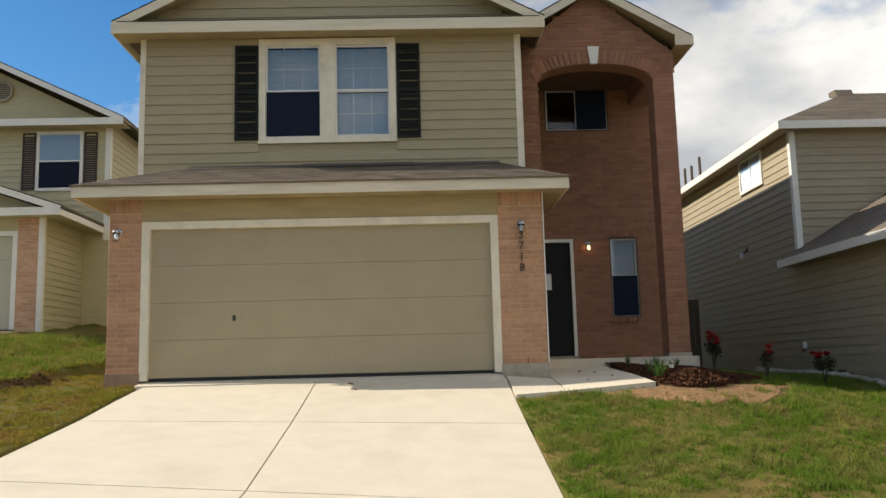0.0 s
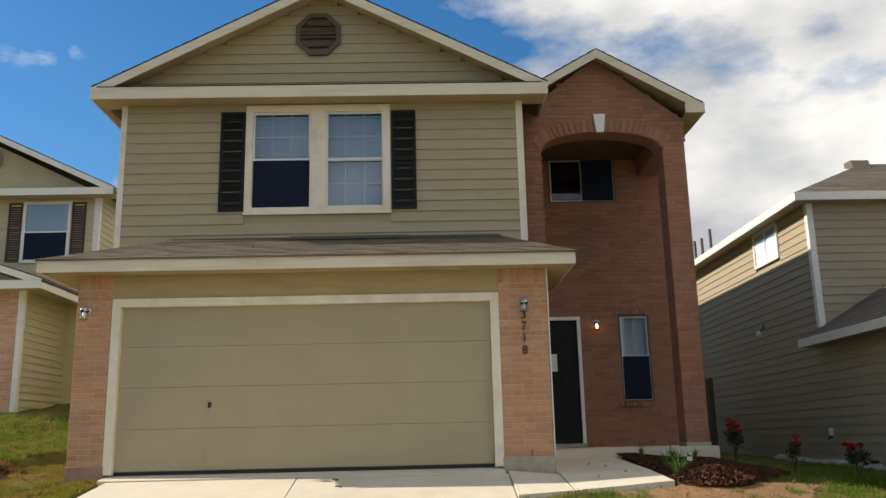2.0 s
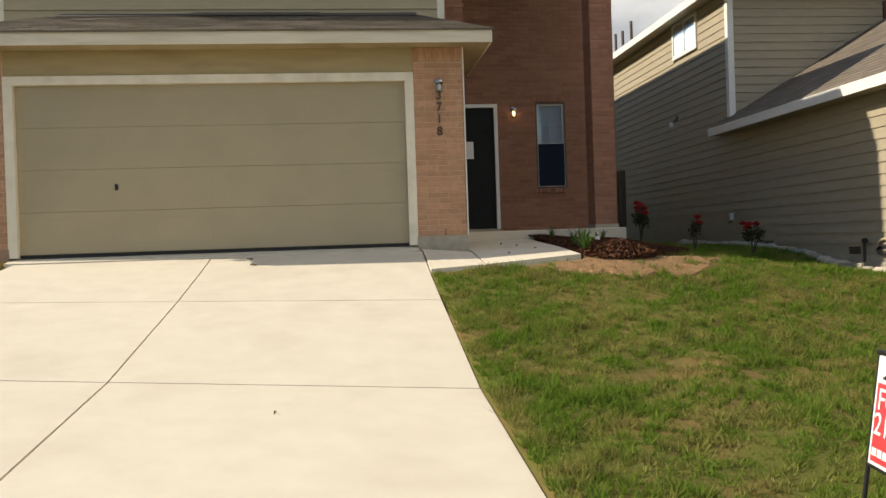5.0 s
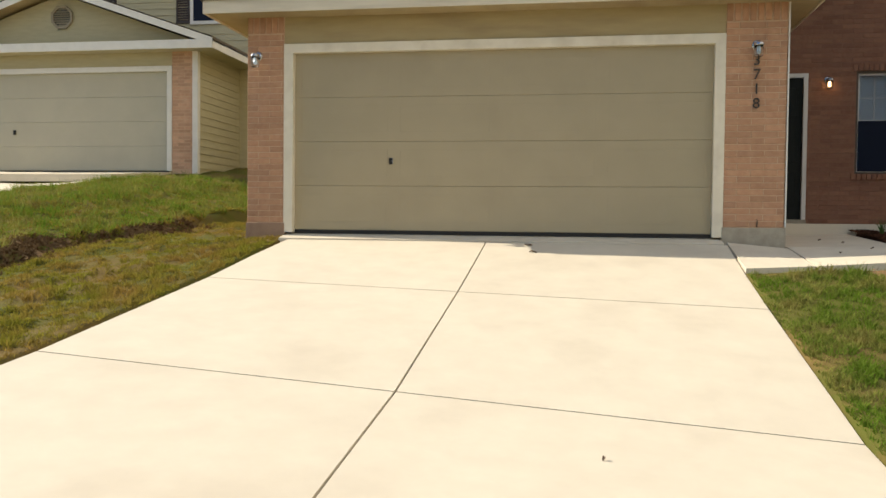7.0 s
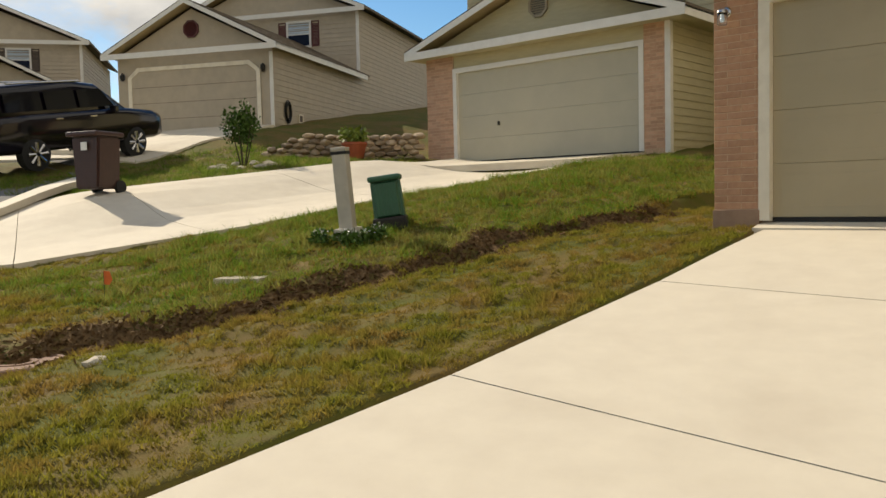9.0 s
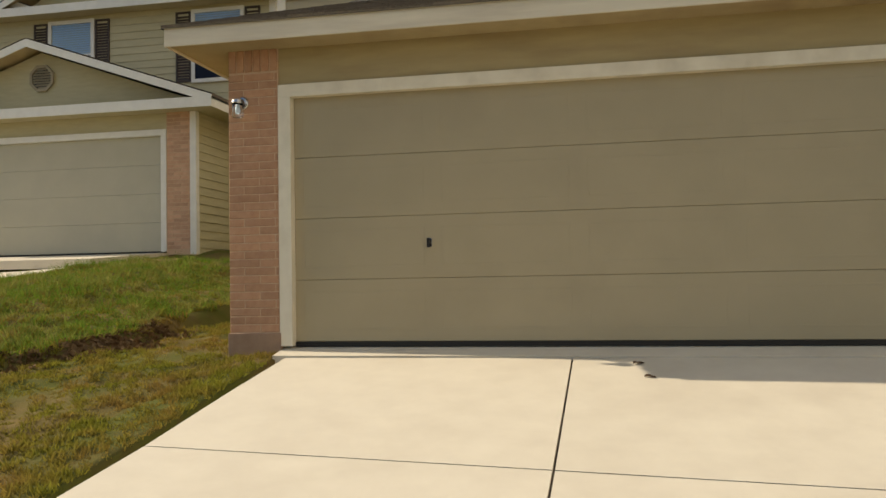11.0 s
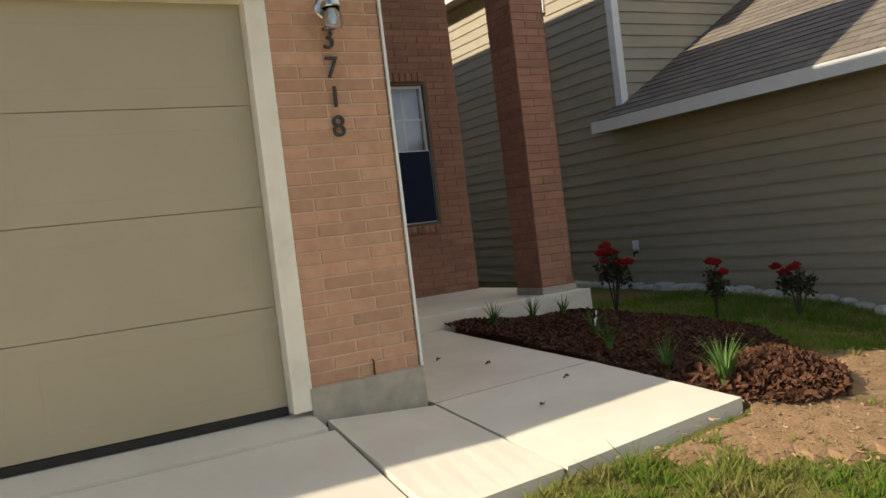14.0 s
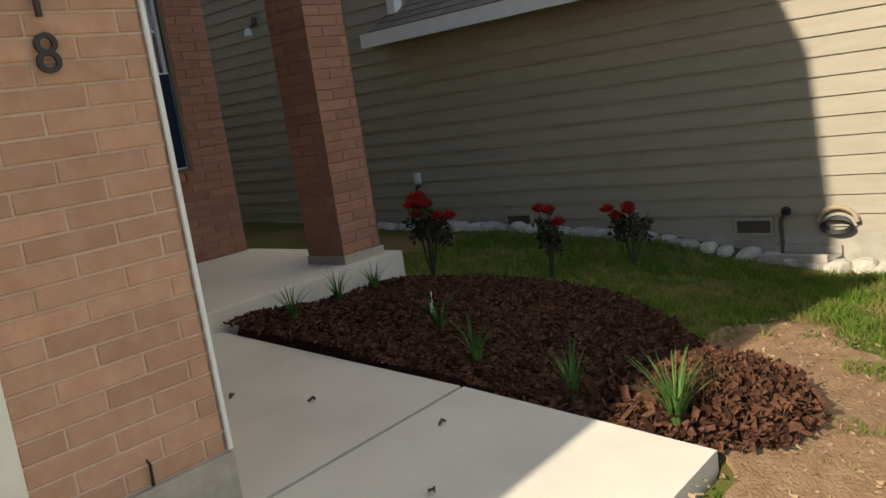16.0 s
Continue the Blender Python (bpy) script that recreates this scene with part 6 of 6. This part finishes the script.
for x in (-1.55, 1.45):
    for s in (-1, 1):
        w = part("wheel", tube(bmesh.new(), (x, s * 0.99 - 0.12 * s, 0.38), (x, s * 1.0, 0.38), 0.30, 0.27, 20), TYRE, car, "silver spoked wheel")
        bm = bmesh.new()
        for i in range(24):
            p, q = 6.2832 * i / 24, 6.2832 * (i + 1) / 24
            for r0, r1, y0, y1 in ((0.38, 0.38, 0.78, 0.98), (0.38, 0.27, 0.98, 1.0)):
                bm.faces.new([bm.verts.new((x + r * math.cos(t), s * y, 0.38 + r * math.sin(t))) for r, t, y in ((r0, p, y0), (r0, q, y0), (r1, q, y1), (r1, p, y1))])
        part("tyre", bm, TYRE, w)
        for i in range(8):
            t = 6.2832 * i / 8
            part("spoke", tube(bmesh.new(), (x + 0.05 * math.cos(t), s * 1.005, 0.38 + 0.05 * math.sin(t)), (x + 0.26 * math.cos(t), s * 1.005, 0.38 + 0.26 * math.sin(t)), 0.03, 0.045, 6), CHROME, w)

# ---------------- for-rent sign on the east lawn ----------------
SX, SY = 6.25, -7.77
sign = thing("yard_sign", "red and white rental sign leaning in a black metal frame", "sign", at=on_land(SX, SY), turn=-98)
sign.matrix_basis = sign.matrix_basis @ pose(0, 0, 0, -8, 0, 0)
GZ = -0.5 - float(land_z(SX, SY))
board = part("board", boxed(0.012, 0.6, -0.008, 0.008, GZ - 0.455, GZ - 0.012), WHITE_LETTER, sign, "white sign board")
part("red_panel", boxed(0.032, 0.59, -0.0115, -0.0085, GZ - 0.44, GZ - 0.122), SIGN_RED, board, "red panel")
bm = tube(bmesh.new(), (0, 0, -0.15), (0, 0, GZ), 0.010, 0.010)
tube(bm, (0.61, 0, -0.15), (0.61, 0, GZ), 0.010, 0.010)
tube(bm, (-0.009, 0, GZ), (0.619, 0, GZ), 0.012, 0.012)
tube(bm, (0, 0, GZ - 0.465), (0.61, 0, GZ - 0.465), 0.008, 0.008)
part("metal_frame", bm, BLACK_METAL, sign, "black metal frame")
for x in (0.10, 0.17, 0.44, 0.51):
    part("clip", boxed(x, x + 0.03, -0.014, 0.014, GZ - 0.016, GZ + 0.014, bevel=0.004), CHROME, sign)
lettering("FOR", 0.128, WHITE_LETTER, board, pose(0.05, -0.0135, GZ - 0.19, 90, 0, 0), "lettering", 0.002, "LEFT")
lettering("RENT", 0.128, WHITE_LETTER, board, pose(0.315, -0.0135, GZ - 0.19, 90, 0, 0), "lettering", 0.002, "LEFT")
lettering("210.497", 0.128, WHITE_LETTER, board, pose(0.04, -0.0135, GZ - 0.29, 90, 0, 0), "lettering", 0.002, "LEFT")
bm = bmesh.new()
for i in range(9):
    box(bm, 0.22 + i * 0.036, 0.22 + i * 0.036 + 0.026, -0.0145, -0.0115, GZ - 0.366, GZ - 0.350)
for i in range(12):
    box(bm, 0.045 + i * 0.045, 0.045 + i * 0.045 + 0.036, -0.0145, -0.0115, GZ - 0.415, GZ - 0.384)
part("text_bars", bm, WHITE_LETTER, board)
part("logo", prismed([(0.06, GZ - 0.10), (0.09, GZ - 0.085), (0.13, GZ - 0.075), (0.135, GZ - 0.082), (0.08, GZ - 0.105)], "y", -0.012, -0.008), BLACK_METAL, board)

# ---------------- planting bed beside the walk ----------------
bed = thing("planting_bed", "dark brown bark mulch bed beside the front walk", "flower bed", kind="structure")
BED = [(6.955, -1.2), (6.955, 1.84), (8.95, 1.82), (9.15, 0.9), (8.8, 0.2), (8.3, -0.45), (8.0, -0.8), (7.87, -1.15), (7.5, -1.4), (7.15, -1.38)]


def inside(px, py, poly):
    hit = np.zeros(np.shape(px), bool)
    for (xa, ya), (xb, yb) in zip(poly, poly[1:] + poly[:1]):
        hit ^= ((ya > py) != (yb > py)) & (px < (xb - xa) * (py - ya) / (yb - ya + 1e-12) + xa)
    return hit


def bed_z(x, y):
    return land_z(x, y) + 0.025 + 0.09 * ease((np.asarray(y) + 0.9) / 1.2) * ease((9.3 - np.asarray(x)) / 1.2) + 0.13 * np.exp(-(((x - 7.5) / 0.27) ** 2 + ((y + 1.0) / 0.27) ** 2)) + 0.02 * np.sin(5 * x + 2 * y) * np.sin(4 * y)


gx, gy = np.meshgrid(np.arange(6.85, 9.3, 0.1), np.arange(-1.8, 1.95, 0.1), indexing="ij")
ins = inside(gx, gy, BED)
gz = np.where(ins, bed_z(gx, gy), land_z(gx, gy) - 0.06)
n = gx.shape[1]
verts = np.stack([gx, gy, gz], -1).reshape(-1, 3)
faces = [(i * n + j, (i + 1) * n + j, (i + 1) * n + j + 1, i * n + j + 1) for i in range(gx.shape[0] - 1) for j in range(n - 1)]
soup("bed_soil", verts.tolist(), faces, MULCH, bed)
rng = np.random.default_rng(4)


def chips(name, xy, z, size, mat, parent, flat_amount=0.5):
    k = len(xy)
    c = np.c_[xy, z]
    d, e = rng.normal(0, 1, (k, 3)), rng.normal(0, 1, (k, 3))
    d[:, 2] *= flat_amount
    e[:, 2] *= flat_amount
    d /= np.linalg.norm(d, axis=1, keepdims=True)
    e -= d * (e * d).sum(1, keepdims=True)
    e /= np.linalg.norm(e, axis=1, keepdims=True)
    s = size * (0.4 + rng.random((k, 1)) * 1.2)
    w = s * (0.2 + 0.25 * rng.random((k, 1)))
    v = np.stack([c - d * s - e * w, c + d * s - e * w, c + d * s * 0.8 + e * w, c - d * s * 0.9 + e * w], 1).reshape(-1, 3)
    ob = soup(name, v.tolist(), np.arange(4 * k).reshape(-1, 4).tolist(), mat, parent)
    ob["kind"] = "stuff"
    return ob


p = np.c_[rng.uniform(6.95, 9.2, 30000), rng.uniform(-1.5, 1.84, 30000)]
p = p[inside(p[:, 0], p[:, 1], BED)]
chips("mulch_chips", p, bed_z(p[:, 0], p[:, 1]) + 0.01, 0.017, CHIP, bed)
p = np.c_[rng.normal(7.5, 0.2, 5000), rng.normal(-1.0, 0.2, 5000)]
p = p[inside(p[:, 0], p[:, 1], BED)]
chips("mulch_heap", p, bed_z(p[:, 0], p[:, 1]) + 0.015 + 0.03 * rng.random(len(p)), 0.03, CHIP, bed, 0.9)

# dry soil patch at the end of the walk
DIRT = [(5.9, -1.12), (7.06, -1.12), (7.5, -1.1), (7.7, -0.9), (7.95, -0.5), (8.4, -0.1), (8.9, -0.6), (8.6, -1.4), (7.9, -2.0), (6.9, -1.9)]
gx, gy = np.meshgrid(np.arange(5.5, 9.4, 0.1), np.arange(-2.5, -0.4, 0.1), indexing="ij")
ins = inside(gx + 0.12 * np.sin(9 * gy), gy + 0.1 * np.sin(8 * gx), DIRT)
gz = np.where(ins, rough_z(gx, gy) + 0.018, rough_z(gx, gy) - 0.05)
n = gx.shape[1]
dirt = soup("soil_patch", np.stack([gx, gy, gz], -1).reshape(-1, 3).tolist(), [(i * n + j, (i + 1) * n + j, (i + 1) * n + j + 1, i * n + j + 1) for i in range(gx.shape[0] - 1) for j in range(n - 1)], SOIL)
tagged(dirt, "bare dry brown soil with scattered straw", "soil", kind="structure")
p = np.c_[rng.uniform(5.6, 9.2, 3500), rng.uniform(-2.3, -0.5, 3500)]
p = p[inside(p[:, 0], p[:, 1], DIRT)]
STRAW = material("straw_litter", (0.34, 0.23, 0.12), (0.24, 0.15, 0.075), 30, 1.0, 0, random_amount=0.3, island=True)
tagged(chips("straw_litter", p, rough_z(p[:, 0], p[:, 1]) + 0.021, 0.011, STRAW, None, 0.25), "pale straw and leaf litter on bare soil", "litter", kind="stuff")


def tuft(at, height, count, seed, label="spiky green grass tuft in the mulch bed", mat=None):
    t = thing("grass_tuft", label, "plant", "tufts in the bed", at=at)
    r = np.random.default_rng(seed)
    verts, faces = [], []
    for i in range(count):
        ang, lean, h = r.uniform(0, 6.283), r.uniform(0.15, 0.75), height * r.uniform(0.6, 1.1)
        dx, dy = math.cos(ang), math.sin(ang)
        k = len(verts)
        for s in range(5):
            f = s / 4
            out, up, w = lean * h * f * f * 1.1 + 0.02, h * f * (1 - 0.35 * lean * f), 0.007 * (1 - f * 0.9)
            verts += [(dx * out - dy * w, dy * out + dx * w, up), (dx * out + dy * w, dy * out - dx * w, up)]
        faces += [(k + 2 * s, k + 2 * s + 1, k + 2 * s + 3, k + 2 * s + 2) for s in range(4)]
    soup("foliage", verts, faces, mat or LEAF, t)


tuft((7.05, -1.0, float(bed_z(7.05, -1.0))), 0.30, 70, 1)
for i, (x, y, h) in enumerate(((7.2, 0.1, 0.26), (7.13, -0.48, 0.26), (7.25, 1.55, 0.22), (7.75, 1.72, 0.22), (8.1, 1.75, 0.18), (7.5, 0.6, 0.24))):
    tuft((x, y, float(bed_z(x, y))), h, 26, 10 + i)


def rose(at, stems, height, blooms, seed, label):
    b = thing("rose_bush", label, "rose bush", "roses by the porch", at=at)
    r = random.Random(seed)
    bm = bmesh.new()
    tips = []
    for i in range(stems):
        t, h = r.uniform(0, 6.28), height * r.uniform(0.75, 1.0)
        o = r.uniform(0.05, 0.22)
        mid = Vector((o * 0.5 * math.cos(t), o * 0.5 * math.sin(t), h * 0.55))
        tip = Vector((o * math.cos(t + 0.3), o * math.sin(t + 0.3), h))
        tube(bm, (0, 0, -0.02), mid, 0.009, 0.007, 6)
        tube(bm, mid, tip, 0.007, 0.004, 6)
        tips.append(tip)
    part("stem", bm, STEM, b)
    for i, tip in enumerate(tips):
        leaves(b, "foliage", tuple(tip * 0.72), (0.09, 0.09, height * 0.3), 70, 0.05, LEAF_DARK, seed * 10 + i)
    for i in range(blooms):
        tip = tips[i % stems] + Vector((r.uniform(-0.05, 0.05), r.uniform(-0.05, 0.05), r.uniform(-0.06, 0.05))) if i else tips[0]
        bm = bmesh.new()
        for ring, (nn, rr, zz, tilt) in enumerate(((4, 0.014, 0.03, 0.1), (5, 0.03, 0.02, 0.5), (7, 0.046, 0.008, 0.95))):
            for k in range(nn):
                t = 6.283 * k / nn + ring
                c, s_ = math.cos(t), math.sin(t)
                w, hgt = 0.024 + 0.005 * ring, 0.045
                pts = [(-w * 0.6, 0, 0), (w * 0.6, 0, 0), (w, hgt * math.sin(tilt) * 0.6, hgt * 0.6), (0, hgt * math.sin(tilt), hgt), (-w, hgt * math.sin(tilt) * 0.6, hgt * 0.6)]
                bm.faces.new([bm.verts.new((tip.x + c * (rr * 0.6 + q[1]) - s_ * q[0], tip.y + s_ * (rr * 0.6 + q[1]) + c * q[0], tip.z + zz + q[2] - 0.03)) for q in pts])
        part("bloom", bm, PETAL, b, "red rose bloom")
    return b


rose((8.72, 1.78, float(bed_z(8.72, 1.78))), 6, 0.62, 9, 1, "tall red rose bush in the mulch beside the porch pillar")
rose((9.33, 1.16, float(land_z(9.33, 1.16))), 4, 0.52, 3, 2, "thin rose bush with few red blooms in the grass")
rose((10.12, 0.92, float(land_z(10.12, 0.92))), 5, 0.48, 4, 3, "leaning rose bush with red blooms near the side wall")
tag = thing("plant_tag", "small white and black plant label stake in the mulch", "plant label", at=(7.76, 0.90, float(bed_z(7.76, 0.90))), turn=40)
part("stake", boxed(-0.006, 0.006, -0.004, 0.004, -0.05, 0.04), WHITE_LETTER, tag)
part("card", boxed(-0.06, 0.06, -0.005, 0.005, 0.02, 0.075, bevel=0.003), WHITE_LETTER, tag)
part("cap", boxed(-0.04, 0.03, -0.006, 0.006, 0.078, 0.13, bevel=0.004), BLACK_METAL, tag)
part("cap_mark", boxed(-0.02, 0.03, -0.009, -0.007, 0.10, 0.13), WHITE_LETTER, tag)

# weeds and clover by the pedestal
for i, (x, y) in enumerate(((-3.95, -2.0), (-3.7, -1.95), (-4.3, -2.05), (-3.75, -1.7))):
    w = thing("weed", "low leafy weed with pale flowers beside the pedestal", "weed", "weeds by the pedestal", at=on_land(x, y))
    leaves(w, "foliage", (0, 0, 0.1), (0.18, 0.18, 0.11), 160, 0.06, LEAF, 60 + i)
    leaves(w, "flowers", (0, 0, 0.17), (0.16, 0.16, 0.05), 22, 0.03, WHITE_LETTER, 80 + i)

# leaves and specks on the concrete
for i, (x, y, s) in enumerate(((3.05, -0.68, 0.08), (2.98, -0.36, 0.10), (6.2, -0.5, 0.04), (6.5, 0.5, 0.04), (6.6, -0.2, 0.035), (6.35, 0.9, 0.04), (3.7, -5.6, 0.025))):
    z = float(drive_z(x, y)) if x < 5.13 else walk_z(x, y)
    d = thing("dry_leaf", "curled dry brown leaf on the concrete", "leaf", "dry leaves on the concrete", at=(x, y, z + 0.003), turn=40 * i)
    bm = bmesh.new()
    rows = [[bm.verts.new((s * (u - 0.5), s * 0.35 * w * math.sin(math.pi * (0.08 + 0.84 * u)), 0.012 * abs(w) + 0.008 * math.sin(5 * u))) for w in (-1, 0, 1)] for u in (0, 0.25, 0.5, 0.75, 1)]
    for p, q in zip(rows, rows[1:]):
        for k in (0, 1):
            bm.faces.new((p[k], p[k + 1], q[k + 1], q[k]))
    part("leaf", bm, DRY_LEAF, d)


# bare reddish soil showing along the foot of the bank
ys = np.arange(-6.2, 1.6, 0.08)
rows = []
for y in ys:
    c = float(bank_x(y))
    for k, d in enumerate(np.linspace(-0.14, 0.36, 6)):
        x = c - d * (0.75 + 0.6 * math.sin(4.3 * y)) + 0.03 * math.sin(9 * y + k)
        rows.append((x, float(y), float(rough_z(x, y)) + (0.008 + 0.012 * math.sin(21 * y + 3 * k) if 0 < k < 5 else -0.03)))
clod_y = rng.uniform(-6.2, 1.6, 7000)
clod_x = bank_x(clod_y) - rng.normal(0.1, 0.16, 7000)
bank_clods = chips("bank_clods", np.c_[clod_x, clod_y], rough_z(clod_x, clod_y) + 0.012, 0.026, SOIL_DARK, None, 0.8)
tagged(bank_clods, "loose reddish clods and dead turf on the bank", "soil", kind="stuff")
bank_soil = soup("bank_soil", rows, [(6 * i + j, 6 * i + j + 1, 6 * i + j + 7, 6 * i + j + 6) for i in range(len(ys) - 1) for j in range(5)], SOIL_DARK)
tagged(bank_soil, "strip of dark reddish soil along the bank", "soil", kind="structure")


# ---------------- grass ----------------
def lawn(name, label, count, x0, x1, y0, y1, keep, mat, height, seed, width=0.005):
    r = np.random.default_rng(seed)
    x, y = r.uniform(x0, x1, count), r.uniform(y0, y1, count)
    patch = np.sin(2.1 * x + 1.3 * y) * np.sin(1.7 * y - 0.9 * x) + 0.6 * np.sin(5.3 * x - 2 * y) * np.sin(4.7 * y + x)
    ok = keep(x, y) & (r.random(count) < 0.88 + 0.14 * patch)
    x, y, patch = x[ok], y[ok], patch[ok]
    k = len(x)
    clump = np.sin(24 * x + 3 * np.sin(5 * y)) * np.sin(21 * y + 3 * np.sin(6 * x)) + 0.4 * np.sin(9 * x - 3 * y) * np.sin(8 * y + 4 * x)
    thick = r.random(k) < 0.78 + 0.5 * clump
    x, y, patch, clump, k = x[thick], y[thick], patch[thick], clump[thick], int(thick.sum())
    h = height * (0.5 + 0.8 * r.random(k)) * (1 + 0.35 * patch) * (1 + 0.7 * np.clip(clump, -1, 1))
    t, lean = r.uniform(0, 6.283, k), r.normal(0, 0.7, (k, 2))
    z = rough_z(x, y) - 0.005
    w = width * (0.7 + 0.6 * r.random(k))
    dx, dy = np.cos(t) * w, np.sin(t) * w
    a = np.stack([x - dx, y - dy, z], -1)
    b = np.stack([x + dx, y + dy, z], -1)
    c = np.stack([x + lean[:, 0] * h * 0.8, y + lean[:, 1] * h * 0.8, z + h], -1)
    v = np.stack([a, b, c], 1).reshape(-1, 3)
    ob = soup(name, v.tolist(), np.arange(3 * k).reshape(-1, 3).tolist(), mat)
    tagged(ob, label, "grass", kind="stuff")


def east_keep(x, y):
    return ~((x < 6.99) & (y > -1.27)) & ~inside(x, y, BED) & ~(inside(x + 0.12 * np.sin(9 * y), y + 0.1 * np.sin(8 * x), DIRT) & (np.sin(7 * x) * np.sin(8 * y) + 0.6 * np.sin(17 * x + 5 * y) < 0.5)) & (x < 11.02) & ~((y > 1.45) & (x < 8.9))


def west_keep(x, y):
    edge = np.interp(y, [q[1] for q in RIGHT], [q[0] for q in RIGHT])
    return (x > edge) & ~(np.abs(bank_x(y) - x - 0.12) < 0.11 + 0.08 * np.sin(3.3 * y) + 0.05 * np.sin(8.7 * y + 9 * x)) & ~((x > -0.5) & (y > -0.05)) & ~(((x + 3.1) ** 2 + (y + 6.0) ** 2) < 0.15)


lawn("grass", "patchy green lawn with dry brown tufts", 430000, 5.15, 11.2, -10.5, 3.0, east_keep, BLADE, 0.045, 1, 0.006)
lawn("grass", "olive and brown mown grass beside the driveway", 700000, -8.0, 0.04, -9.5, 6.0, west_keep, BLADE_OLIVE, 0.030, 2, 0.0065)
lawn("grass", "longer green grass on the bank", 130000, -7.0, -0.6, -5.0, 6.5, lambda x, y: west_keep(x, y) & (bank_x(y) - x > 0.25), BLADE, 0.075, 3, 0.006)
lawn("grass", "sunny lawn in front of the next house", 60000, -16, -10.8, -2.0, 7.0, lambda x, y: x < np.interp(y, [q[1] for q in LEFT], [q[0] for q in LEFT]) - 0.05, BLADE, 0.07, 4, 0.008)
